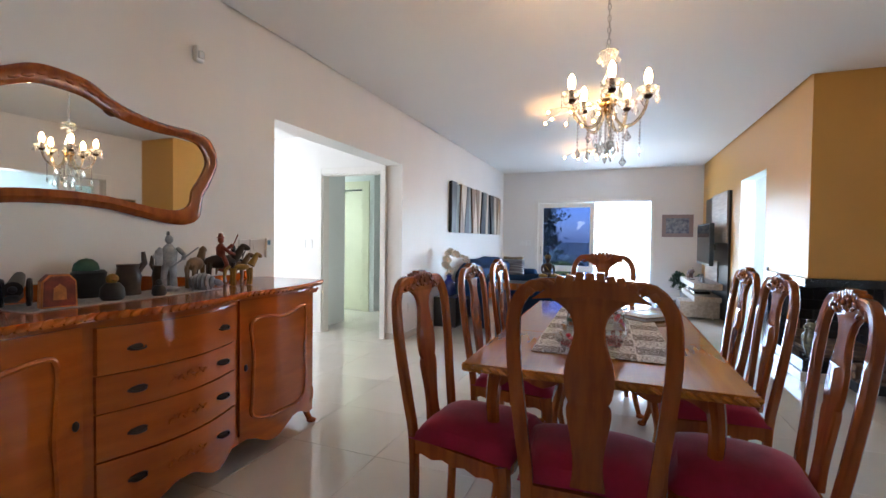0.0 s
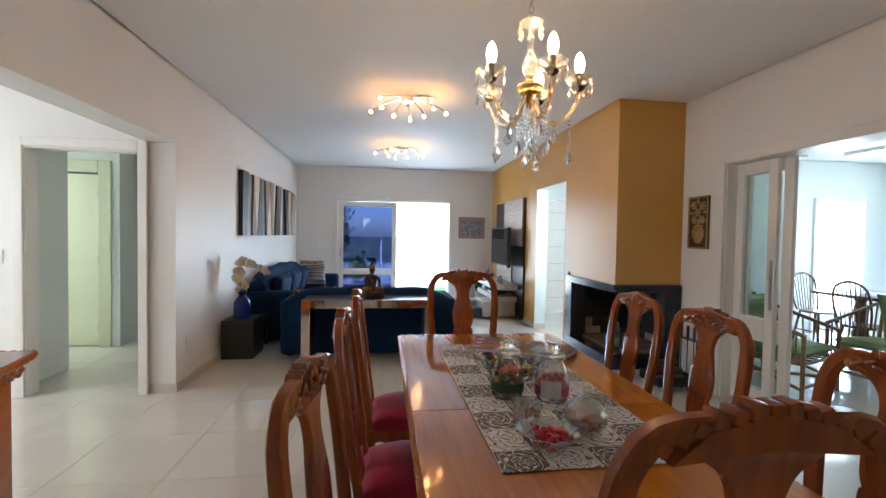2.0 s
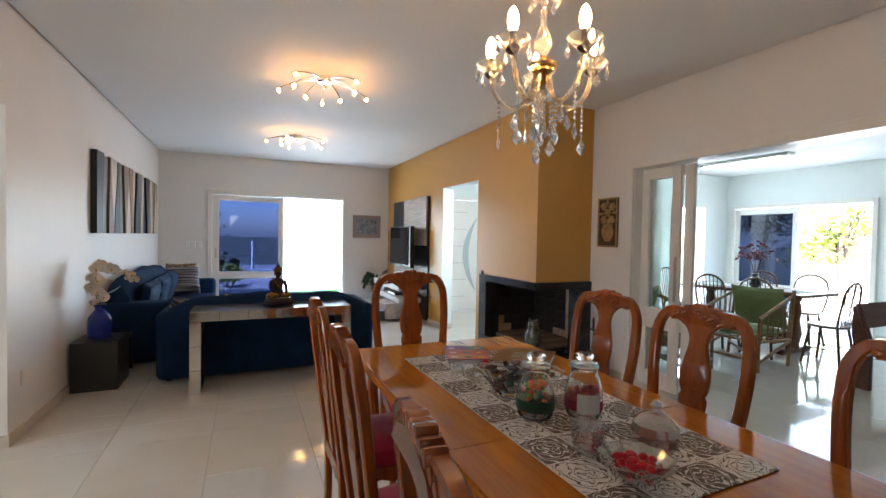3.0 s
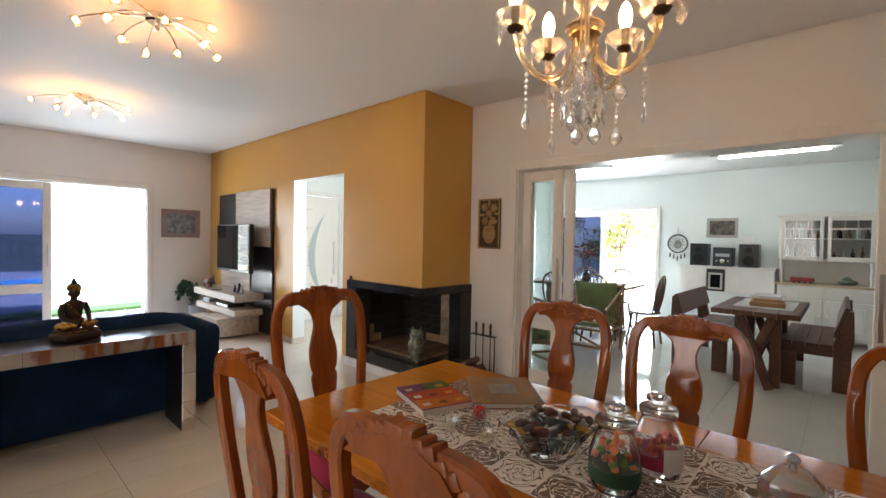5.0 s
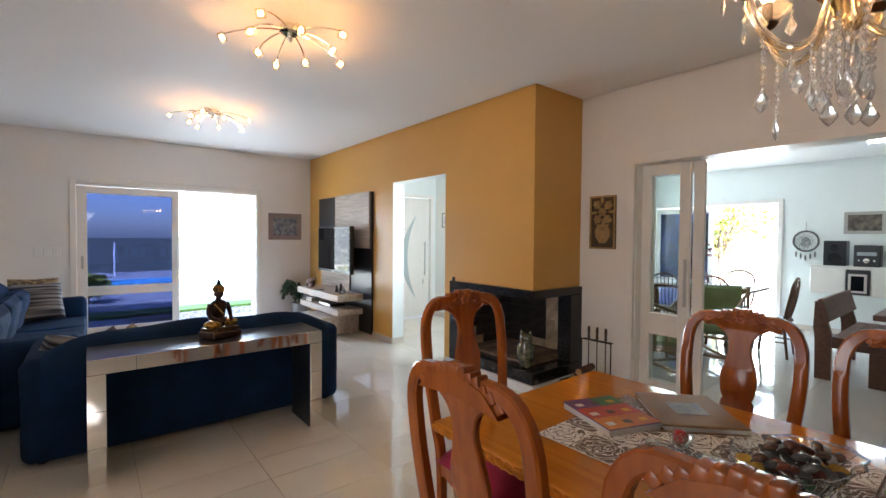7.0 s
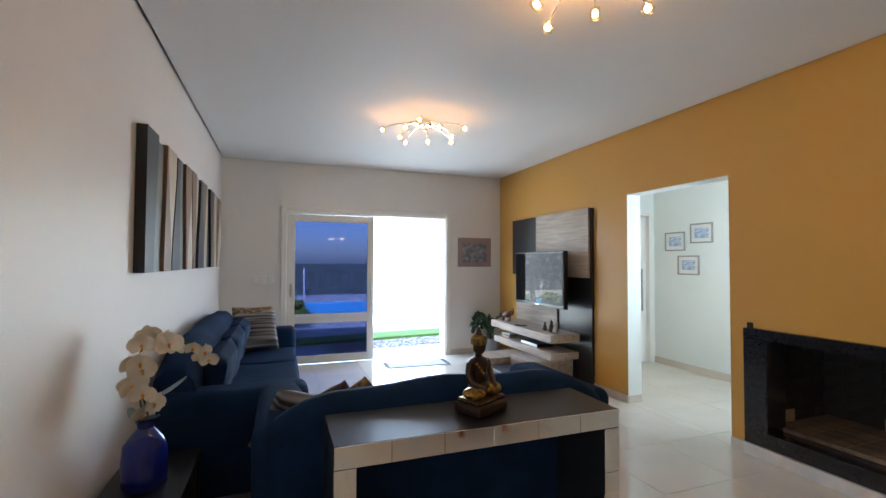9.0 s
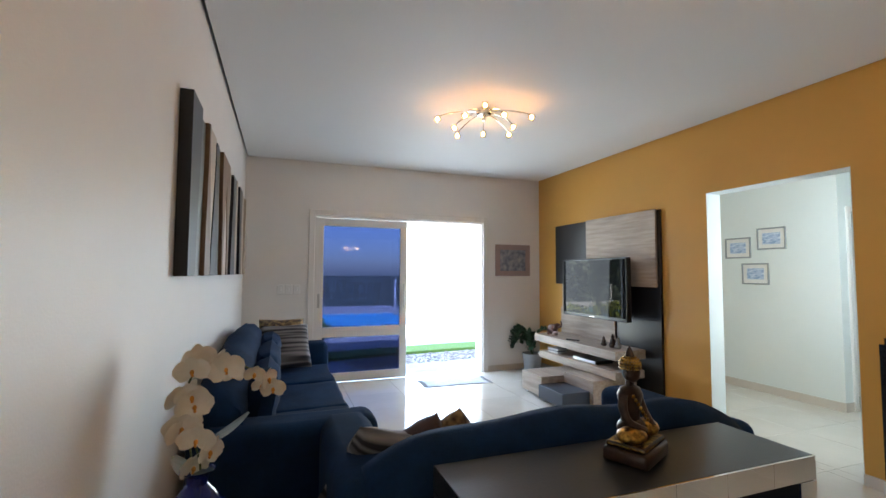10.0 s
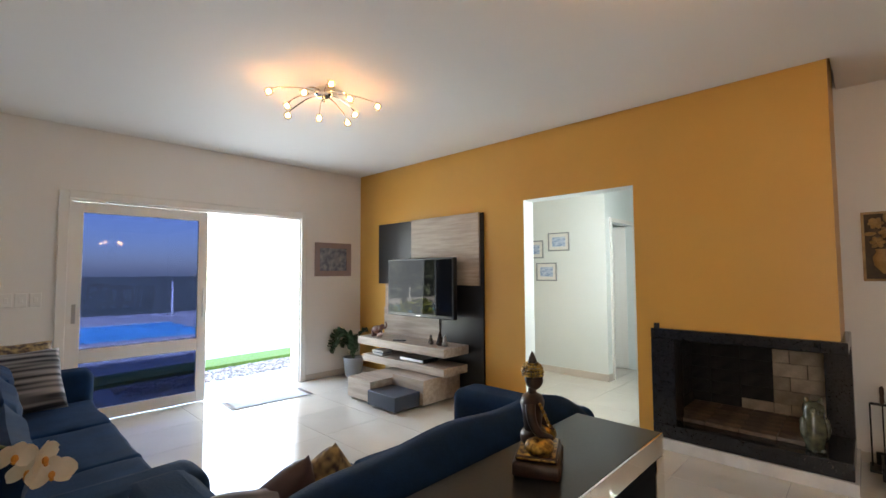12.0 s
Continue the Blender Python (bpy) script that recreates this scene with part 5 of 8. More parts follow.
# framed picture, switches on the north wall
def picture(name, label, w, h, colour, fr, border=0.03, mat_border=0.0):
    """Hangs on y = 0 facing -y, its middle at the origin."""
    p = thing(name, label, "picture", kind="")
    t = 0.018
    for b in ((-w / 2, w / 2, h / 2 - border, h / 2), (-w / 2, w / 2, -h / 2, -h / 2 + border), (-w / 2, -w / 2 + border, -h / 2 + border, h / 2 - border), (w / 2 - border, w / 2, -h / 2 + border, h / 2 - border)):
        part("frame", B(b[0], b[1], -t, 0, b[2], b[3], 0.002), fr, p)
    if mat_border:
        part("mount", B(-w / 2 + border, w / 2 - border, -0.006, -0.001, -h / 2 + border, h / 2 - border), M["white_plastic"], p)
    q = border + mat_border
    part("print", B(-w / 2 + q, w / 2 - q, -0.009, -0.0065 if mat_border else -0.001, -h / 2 + q, h / 2 - q), colour, p)
    return p
pastel = mat("blue_and_ochre_print", (0.34, 0.36, 0.38), 0.6, color2=(0.12, 0.14, 0.20), scale=14, fine=0.4)
mauve = mat("mauve_mount", (0.33, 0.25, 0.24), 0.6, scale=10)
pic = picture("picture", "mauve-framed street scene print on the white wall", 0.575, 0.46, pastel, mauve, 0.075)
pic.matrix_basis = pose(1.23, YN, 1.595, 0, 0, 0)
for k in range(3):
    sw = thing("light_switch", "white plastic light switch on the wall", "light switch", -2.00 + 0.095 * k, YN, 1.185, group="light switches")
    part("plate", B(-0.04, 0.04, -0.009, 0, -0.06, 0.06, 0.003), M["white_plastic"], sw)
    part("rocker", B(-0.014, 0.014, -0.013, -0.009, -0.022, 0.022, 0.002), M["white_plastic"], sw)

# woven rug at the garden door
rug_m = mat("blue_white_rag_rug", (0.76, 0.76, 0.77), 0.9, color2=(0.40, 0.47, 0.58), scale=9, stretch=(1, 9, 1), fine=0.2, bump=0.5, bump_scale=90)
rug = thing("rug", "blue and white woven rag rug by the garden door", "rug", 0.14, 10.08, 0.001, -3)
part("weave", cushion(bmesh.new(), 0.82, 0.36, 0.012, pose(0, 0, 0.007), 12, 16, 0, 0.002, 2), rug_m, rug, smooth=True)
for sx in (-1, 1):
    bm = bmesh.new()
    for i in range(20):
        y_ = -0.17 + 0.34 * i / 19
        tube(bm, [(sx * 0.405, y_, 0.005), (sx * (0.455 + 0.01 * math.sin(i * 5)), y_ + 0.008 * math.sin(i * 3), 0.003)], 0.003, 5)
    part("fringe", bm, rug_m, rug)

# potted plant in the corner
pot_m = mat("grey_ceramic_pot", (0.32, 0.33, 0.34), 0.45, scale=8, fine=0.05)
green = mat("dark_green_leaf", (0.035, 0.085, 0.035), 0.35, color2=(0.025, 0.055, 0.025), scale=14, fine=0.1, per_island=0.25)
plant = thing("potted_plant", "dark green potted plant in a grey pot in the corner", "plant", 1.41, 10.28, 0)
plant.matrix_basis = plant.matrix_basis @ Matrix.Scale(1.2, 4)
part("pot", lathe(bmesh.new(), [(0.075, 0), (0.09, 0.01), (0.115, 0.20), (0.122, 0.22), (0.11, 0.222), (0.10, 0.19), (0.0, 0.185)], 24), pot_m, plant, smooth=True, angle=40)
part("soil", lathe(bmesh.new(), [(0.0, 0.186), (0.101, 0.188), (0.0, 0.195)], 16), mat("dark_soil", (0.03, 0.02, 0.015), 0.9, scale=40), plant)
rng = random.Random(3)
bm, bs = bmesh.new(), bmesh.new()
for i in range(13):
    a = radians(110 + 160 * rng.random()) if i < 9 else rng.uniform(0, 6.28)
    ln = rng.uniform(0.22, 0.46)
    lean_ = rng.uniform(0.25, 0.9)
    dx, dy = math.cos(a) * lean_, math.sin(a) * lean_ * 0.55
    pts = smooth_loop([(0, 0, 0.18), (dx * ln * 0.4, dy * ln * 0.4, 0.18 + ln * 0.65), (dx * ln * 1.0, dy * ln * 1.0, 0.18 + ln * (1.0 - 0.45 * lean_)), (dx * ln * 1.35, dy * ln * 1.2, 0.18 + ln * (0.95 - 0.85 * lean_))], 5, False)
    tube(bs, pts, 0.004, 5)
    for j in range(3, len(pts)):
        for sx in (-1, 1):
            d = (pts[j] - pts[j - 1]).normalized()
            ang = math.atan2(d.y, d.x)
            petal_shape(bm, Matrix.Translation(pts[j]) @ Matrix.Rotation(ang + sx * 0.9, 4, "Z") @ Matrix.Rotation(-0.35 + rng.uniform(-0.4, 0.3), 4, "Y"), 0.065, 0.017)
part("stems", bs, green, plant, smooth=True)
part("leaves", bm, green, plant, smooth=True)

# fireplace in the chimney corner: black granite surround open on two sides
fire = thing("fireplace", "corner fireplace with a black granite surround and pale firebricks", "fireplace", 0, 0, 0)
fx0 = XE - 0.03
part("plinth", B(fx0 - 0.02, XD - 0.002, YC - 0.055, 6.46, 0, 0.085, 0.003), mat("white_marble", (0.72, 0.70, 0.67), 0.2, color2=(0.6, 0.58, 0.56), scale=5, fine=0.05), fire, "white marble plinth")
part("ledge", B(fx0, XD - 0.004, YC - 0.035, 6.46, 0.087, 0.195, 0.004), M["granite"], fire)
part("post", B(fx0, fx0 + 0.20, 6.285, 6.46, 0.196, 0.869, 0.004), M["granite"], fire)
part("post", B(2.22, XD - 0.004, YC - 0.035, YC + 0.12, 0.196, 0.869, 0.004), M["granite"], fire)
part("lintel", B(fx0, XD - 0.004, YC - 0.035, YC + 0.10, 0.87, 0.948, 0.003), M["granite"], fire)
part("lintel", B(fx0, fx0 + 0.135, YC + 0.102, 6.46, 0.87, 0.948, 0.003), M["granite"], fire)
# near-black lining for the back, side and hood of the firebox
dark_lining = mat("near_black_lining", (0.012, 0.011, 0.011), 0.9, color2=(0.03, 0.026, 0.024), scale=5, fine=0.2)
part("firebox", B(2.50, 2.56, YC + 0.10, 6.44, 0.1, 0.99), dark_lining, fire, "near-black back of the firebox")
part("firebox", B(fx0 + 0.02, 2.5, 6.40, 6.44, 0.196, 0.99), dark_lining, fire, "near-black side of the firebox")
part("hood", B(fx0 + 0.14, 2.5, YC + 0.125, 6.40, 0.955, 0.985), dark_lining, fire, "near-black hood")
firebrick = mat("pale_firebrick", (0.56, 0.44, 0.31), 0.85, color2=(0.42, 0.32, 0.22), scale=9, fine=0.15, bump=0.4, bump_scale=80, per_object=0.18)
hearthbrick = mat("burnt_firebrick", (0.22, 0.155, 0.11), 0.9, color2=(0.10, 0.075, 0.06), scale=6, fine=0.2, bump=0.4, bump_scale=80, per_object=0.2)
darkbrick = mat("near_black_firebrick", (0.016, 0.015, 0.015), 0.9, color2=(0.035, 0.03, 0.028), scale=8, fine=0.2, bump=0.4, bump_scale=80, per_object=0.2)
def brick_me(w, d, h, m):
    me = bpy.data.meshes.new("brick")
    bm = box(bmesh.new(), -w / 2, w / 2, -d / 2, d / 2, -h / 2, h / 2, 0.004)
    bm.to_mesh(me)
    bm.free()
    me.materials.append(m)
    return me
wall_b = {m.name: brick_me(0.028, 0.224, 0.108, m) for m in (firebrick, darkbrick)}
half_b = {m.name: brick_me(0.028, 0.110, 0.108, m) for m in (firebrick, darkbrick)}
for r_ in range(6):
    z = 0.252 + 0.112 * r_
    y0 = YC + 0.125
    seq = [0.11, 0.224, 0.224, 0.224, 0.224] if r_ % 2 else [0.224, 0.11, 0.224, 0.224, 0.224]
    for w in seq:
        # pale bricks next to the open corner, near-black ones deeper in
        m = firebrick if y0 + w / 2 < YC + (0.62 if r_ < 1 else 0.47) else darkbrick
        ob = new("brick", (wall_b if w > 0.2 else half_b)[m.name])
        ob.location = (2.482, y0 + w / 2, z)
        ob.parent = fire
        y0 += w + 0.005
side_b = {m.name: brick_me(0.224, 0.028, 0.108, m) for m in (firebrick, darkbrick)}
for r_ in range(6):
    for i in range(3):
        x = fx0 + 0.33 + 0.229 * i - (0.11 if r_ % 2 else 0)
        ob = new("brick", side_b[(firebrick if i == 0 and r_ < 2 else darkbrick).name])
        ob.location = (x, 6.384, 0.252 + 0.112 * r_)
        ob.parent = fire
hb = brick_me(0.108, 0.224, 0.03, hearthbrick)
for i in range(6):
    for j in range(4):
        ob = new("brick", hb)
        ob.location = (fx0 + 0.22 + 0.112 * i, YC + 0.26 + 0.229 * j, 0.211)
        ob.parent = fire

# owl on the ledge
owl_m = mat("mottled_green_glaze", (0.12, 0.125, 0.075), 0.2, color2=(0.03, 0.035, 0.025), scale=22, fine=0.3, coat=0.5)
bm = bmesh.new()
lathe(bm, [(0.04, 0.0), (0.05, 0.012), (0.046, 0.03), (0.062, 0.07), (0.066, 0.13), (0.058, 0.185), (0.05, 0.205), (0.056, 0.235), (0.05, 0.27), (0.03, 0.285), (0.0, 0.288)], 18, squash=(1, 0.85))
for sx in (-1, 1):
    blob(bm, (sx * 0.034, 0, 0.285), (0.014, 0.012, 0.024), Matrix.Rotation(sx * 0.3, 4, "Y"), 8, 6)
    blob(bm, (sx * 0.022, -0.042, 0.245), (0.017, 0.012, 0.017), None, 10, 6)
    blob(bm, (sx * 0.058, -0.004, 0.13), (0.018, 0.036, 0.068), None, 8, 6)
    blob(bm, (sx * 0.022, -0.035, 0.01), (0.016, 0.022, 0.012), None, 8, 5)
blob(bm, (0, -0.052, 0.228), (0.007, 0.012, 0.012), None, 8, 5)
owl = tagged(link("owl_statue", bm, owl_m, smooth=True), "mottled green glazed owl statue on the fireplace ledge", "statue")
owl.matrix_basis = pose(1.79, YC + 0.16, 0.195, 0, 0, -60) @ Matrix.Scale(1.15, 4)

# fire irons on a stand by the wall
irons = thing("fire_irons", "black iron fireplace tools hanging from a stand", "fireplace tools", 2.29, 5.03, 0)
part("base", B(-0.09, 0.09, -0.17, 0.17, 0, 0.02, 0.004), M["iron"], irons)
bm = bmesh.new()
for y_ in (-0.155, 0.155):
    tube(bm, [(0.0, y_, 0.02), (0.0, y_, 0.46)], 0.006, 6)
tube(bm, [(0.0, -0.155, 0.455), (0.0, 0.155, 0.455)], 0.006, 6)
tube(bm, [(0.04, -0.155, 0.455), (0.04, 0.155, 0.455)], 0.004, 6)
part("rack", bm, M["iron"], irons)
wood_grip = mat("dark_turned_wood", (0.05, 0.022, 0.012), 0.35, scale=20)
for i, y_ in enumerate((-0.09, 0.0, 0.09)):
    t_ = part("tool", tube(bmesh.new(), [(0.02, y_, 0.06), (0.02, y_, 0.46)], 0.005, 6), M["iron"], irons)
    part("grip", lathe(bmesh.new(), [(0.008, 0.46), (0.014, 0.475), (0.011, 0.51), (0.014, 0.54), (0.012, 0.575), (0.004, 0.585)], 10, (0.02, y_, 0)), wood_grip, t_, "turned wooden grip", smooth=True)
    part("blade", B(0.012, 0.028, y_ - (0.045 if i else 0.012), y_ + (0.045 if i else 0.012), 0.03, 0.12, 0.004), M["iron"], t_)
tub = thing("log_rack", "low black iron log rack on castors under the fire irons", "log rack", 2.035, 5.02, 0)
part("tray", B(-0.15, 0.15, -0.19, 0.12, 0.055, 0.075, 0.004), M["iron"], tub)
for x0, x1, y0, y1 in ((-0.15, 0.15, -0.19, -0.178), (-0.15, 0.15, 0.108, 0.12), (-0.15, -0.138, -0.178, 0.108), (0.138, 0.15, -0.178, 0.108)):
    part("rim", B(x0, x1, y0, y1, 0.0755, 0.14, 0.003), M["iron"], tub)
for sx in (-0.13, 0.13):
    for sy in (-0.165, 0.095):
        part("castor", blob(bmesh.new(), (sx, sy, 0.028), (0.014, 0.027, 0.027), seg=10, rings=7), M["steel"], tub, smooth=True)
log_bark = mat("split_log_bark", (0.14, 0.075, 0.045), 0.9, color2=(0.07, 0.035, 0.022), scale=14, stretch=(1, 6, 6), fine=0.2, bump=0.5, bump_scale=40)
log_cut = mat("cut_log_end", (0.36, 0.22, 0.11), 0.85, color2=(0.26, 0.15, 0.075), scale=30, fine=0.1)
for k, (ly, lz, lr, turn) in enumerate(((-0.13, 0.113, 0.036, 2), (-0.05, 0.115, 0.038, -3), (0.035, 0.112, 0.035, 4), (-0.09, 0.180, 0.034, -4), (-0.005, 0.181, 0.036, 5), (-0.05, 0.245, 0.033, 8))):
    lg = thing("log", "split firewood log lying in the iron rack", "firewood", 2.035, 5.02 + ly, lz, turn, "logs in the rack")
    bm = tube(bmesh.new(), [(-0.132, 0, 0), (-0.04, 0.004, 0.002), (0.05, -0.003, 0), (0.132, 0, 0)], [lr, lr * 0.96, lr * 1.02, lr * 0.97], 10)
    part("bark", bm, log_bark, lg, smooth=True, angle=50)
    for sx in (-1, 1):
        part("cut_end", tube(bmesh.new(), [(sx * 0.1322, 0, 0), (sx * 0.134, 0, 0)], lr * 0.88, 10), log_cut, lg)

# ======== kitchen seen through the sliding doors ========
casing("door_frame_kitchen", "white wooden frame round the wide sliding door", "x", XD - 0.008, YK0, YK1, 2.10, 0.075, 0.03)
bm = bmesh.new()
box(bm, XD + 0.006, XD + 0.2, YK0, YK0 + 0.012, 0, 2.17)
box(bm, XD + 0.006, XD + 0.2, YK1 - 0.012, YK1, 0, 2.17)
box(bm, XD + 0.006, XD + 0.2, YK0 + 0.012, YK1 - 0.012, 2.10, 2.168)
structure(link("door_lining_kitchen", bm, M["white_wood"]), "white lining of the kitchen door opening", "door frame")
for x, y0, w in ((XD + 0.125, 4.303, 0.425), (XD + 0.175, 4.21, 0.515), (XD + 0.05, 1.63, 0.575), (XD + 0.11, 1.04, 0.62)):
    lf = glazed_leaf("door_kitchen", "white sliding door leaf with clear panes", w, 2.095, 0.088 if y0 > 3 else 0.155, (0.57, 0.76), 0.15, M["pane"], M["white_wood"])
    lf.matrix_basis = pose(x, y0, 0, 0, 0, 90)
    hx = 0.03 if y0 > 3 else w - 0.03
    if x < XD + 0.13 and x != XD + 0.11:
        part("handle", B(hx - 0.014, hx + 0.014, 0.021, 0.03, 0.85, 1.26, 0.003), M["steel"], lf, "flat steel pull")

casing("door_frame_kitchen_garden", "white frame round the kitchen garden door", "x", KX - 0.012, 4.955, 6.99, 2.045, 0.07, 0.03)
kl = glazed_leaf("door_kitchen_garden", "white sliding garden door leaf with blue tinted panes", 1.05, 2.03, 0.085, (0.57, 0.68), 0.12, M["blue_pane"], M["white_wood"])
kl.matrix_basis = pose(KX + 0.04, 5.94, 0, 0, 0, 90)
casing("window_frame_kitchen", "white frame round the tall kitchen window", "y", KN - 0.012, 6.01, 6.84, 2.045, 0.06, 0.03)


def windsor(rz, x, y, proto=[]):
    if proto:
        return copy_thing(proto[0], pose(x, y, 0, 0, 0, rz))
    wd = mat("brown_windsor_wood", (0.16, 0.065, 0.025), 0.35, color2=(0.11, 0.04, 0.016), scale=8, stretch=(6, 6, 1), fine=0.1, coat=0.3)
    c = thing("windsor_chair", "brown wooden spindle-back chair at the long table", "chair", group="spindle-back chairs")
    bm = bmesh.new()
    lathe(bm, [(0.0, 0.435), (0.19, 0.437), (0.205, 0.45), (0.195, 0.468), (0.0, 0.46)], 20)
    part("seat", bm, wd, c, smooth=True, angle=40)
    hoop = smooth_loop([(-0.17, -0.14, 0.46), (-0.205, -0.185, 0.68), (-0.17, -0.22, 0.89), (0, -0.235, 0.97), (0.17, -0.22, 0.89), (0.205, -0.185, 0.66), (0.17, -0.14, 0.46)], 5, False)
    part("hoop", tube(bmesh.new(), hoop, 0.013, 8), wd, c, smooth=True)
    for k in range(7):
        u = (k - 3) / 3
        zt = 0.965 - 0.10 * abs(u) ** 2.2
        part("spindle", tube(bmesh.new(), [(u * 0.12, -0.155, 0.46), (u * 0.155, -0.18 - 0.05 * (1 - abs(u) * 0.4), zt)], 0.006, 6), wd, c, smooth=True)
    for sx in (-1, 1):
        for sy in (-1, 1):
            part("leg", tube(bmesh.new(), [(sx * 0.13, sy * 0.13, 0.44), (sx * 0.185, sy * 0.185, 0.0)], 0.016, 8), wd, c, smooth=True)
        part("stretcher", tube(bmesh.new(), [(sx * 0.16, -0.16, 0.19), (sx * 0.16, 0.16, 0.19)], 0.009, 6), wd, c)
    c.matrix_basis = pose(x, y, 0, 0, 0, rz)
    proto.append(c)
    return c


for rz, x, y in ((3, 5.22, 4.40), (92, 6.06, 5.10), (92, 6.02, 5.72), (182, 5.36, 6.50), (-88, 4.88, 5.50), (-88, 4.92, 4.93)):
    windsor(rz, x, y)
lt = thing("long_table", "brown wooden long dining table with a white runner", "table", 5.42, 5.42, 0, 2)
ltw = mat("brown_table_wood", (0.19, 0.075, 0.03), 0.3, color2=(0.13, 0.048, 0.02), scale=4, stretch=(8, 1, 8), fine=0.1, coat=0.3)
part("tabletop", B(-0.45, 0.45, -0.82, 0.82, 0.745, 0.785, 0.006, 2), ltw, lt)
for sy in (-0.55, 0.55):
    part("pedestal", lathe(bmesh.new(), [(0.07, 0.06), (0.06, 0.12), (0.085, 0.25), (0.06, 0.42), (0.075, 0.56), (0.055, 0.66), (0.10, 0.745)], 14, (0, sy, 0)), ltw, lt, smooth=True)
    part("foot", B(-0.34, 0.34, sy - 0.05, sy + 0.05, 0, 0.07, 0.02, 2), ltw, lt)
part("stretcher", B(-0.03, 0.03, -0.5, 0.5, 0.18, 0.26, 0.006), ltw, lt)
cloth = mat("white_crochet", (0.70, 0.69, 0.66), 0.85, color2=(0.55, 0.54, 0.52), scale=50, fine=0.2)
wr = tagged(link("table_cloth", B(-0.22, 0.22, -0.70, 0.70, 0, 0.004), cloth), "white runner lying along the long table", "table runner")
wr.matrix_basis = pose(5.42, 5.42, 0.786, 0, 0, 2)

bamboo = mat("bamboo_cane", (0.36, 0.22, 0.10), 0.4, color2=(0.22, 0.12, 0.05), scale=12, stretch=(2, 2, 2), fine=0.15)
greenc = mat("green_cushion_cloth", (0.26, 0.32, 0.14), 0.85, color2=(0.21, 0.265, 0.115), scale=8, fine=0.1, bump=0.2, bump_scale=150)
def bamboo_chair(x, y, rz, proto=[]):
    """Faces +y."""
    if proto:
        return copy_thing(proto[0], pose(x, y, 0, 0, 0, rz))
    c = thing("bamboo_armchair", "bamboo armchair with tufted green cushions", "armchair", group="bamboo armchairs")
    def rod(name, pts, r=0.016):
        part(name, tube(bmesh.new(), pts, r, 7), bamboo, c, smooth=True)
    for sx in (-1, 1):
        X = sx * 0.33
        rod("leg", [(X, 0.33, 0), (X, 0.33, 0.58)], 0.019)
        rod("leg", [(X, -0.30, 0), (X * 0.96, -0.42, 0.86)], 0.019)
        rod("arm", [(X, 0.34, 0.58), (X * 0.96, -0.40, 0.80)], 0.019)
        rod("rail", [(X, 0.33, 0.33), (X, -0.33, 0.30)])
        rod("brace", [(X, 0.33, 0.10), (X, -0.31, 0.28)])
        for k in range(6):
            u = (k + 0.5) / 6
            rod("spindle", [(X, 0.33 - 0.66 * u, 0.33), (X, 0.33 - 0.72 * u, 0.585 + 0.21 * u)], 0.009)
    rod("rail", [(-0.33, 0.33, 0.33), (0.33, 0.33, 0.33)])
    rod("rail", [(-0.33, 0.33, 0.12), (0.33, 0.33, 0.12)])
    rod("rail", [(-0.32, -0.40, 0.82), (0.32, -0.40, 0.82)])
    rod("rail", [(-0.33, -0.32, 0.30), (0.33, -0.32, 0.30)])
    rod("brace", [(-0.33, 0.33, 0.12), (0.33, -0.31, 0.15)])
    for k in range(5):
        rod("slat", [(-0.24 + 0.12 * k, 0.33, 0.335), (-0.24 + 0.12 * k, -0.33, 0.305)], 0.010)
    part("seat_cushion", cushion(bmesh.new(), 0.60, 0.62, 0.12, pose(0, 0.02, 0.395, 3), 5, 14, 0, 0.01, 1), greenc, c, "tufted green seat cushion", smooth=True)
    part("back_cushion", cushion(bmesh.new(), 0.58, 0.50, 0.12, pose(0, -0.31, 0.64, 74), 5, 14, 0, 0.01, 2), greenc, c, "tufted green back cushion", smooth=True)
    c.matrix_basis = pose(x, y, 0, 0, 0, rz)
    proto.append(c)
    return c


bamboo_chair(4.32, 4.82, 94)
bamboo_chair(3.25, 4.95, 200)
bamboo_chair(3.2, 5.75, -75)

rust = mat("dark_rustic_timber", (0.125, 0.045, 0.02), 0.45, color2=(0.075, 0.027, 0.013), scale=4, stretch=(1, 8, 8), fine=0.15, bump=0.15, bump_scale=25, per_object=0.12)
rt = thing("rustic_table", "heavy dark timber table with crossed legs", "table", 4.56, 2.98, 0)
for k in range(4):
    part("plank", B(-0.68, 0.68, -0.36 + 0.18 * k + 0.003, -0.18 + 0.18 * k - 0.003, 0.73, 0.78, 0.006), rust, rt)
for x in (-0.48, 0.48):
    for sy in (-1, 1):
        part("post", B(x + 0.14 * (1 if x < 0 else -1) - 0.04, x + 0.14 * (1 if x < 0 else -1) + 0.04, sy * 0.15 - 0.045, sy * 0.15 + 0.045, 0.0, 0.729, 0.006), rust, rt)
        bm = box(bmesh.new(), -0.035, 0.035, -0.04, 0.04, -0.37, 0.37, 0.006, 1, Matrix.Translation((x + 0.036 * sy, 0, 0.362)) @ Matrix.Rotation(sy * 0.36, 4, "X"))
        part("leg", bm, rust, rt)
part("beam", B(-0.5, 0.5, -0.03, 0.03, 0.33, 0.40, 0.005), rust, rt)
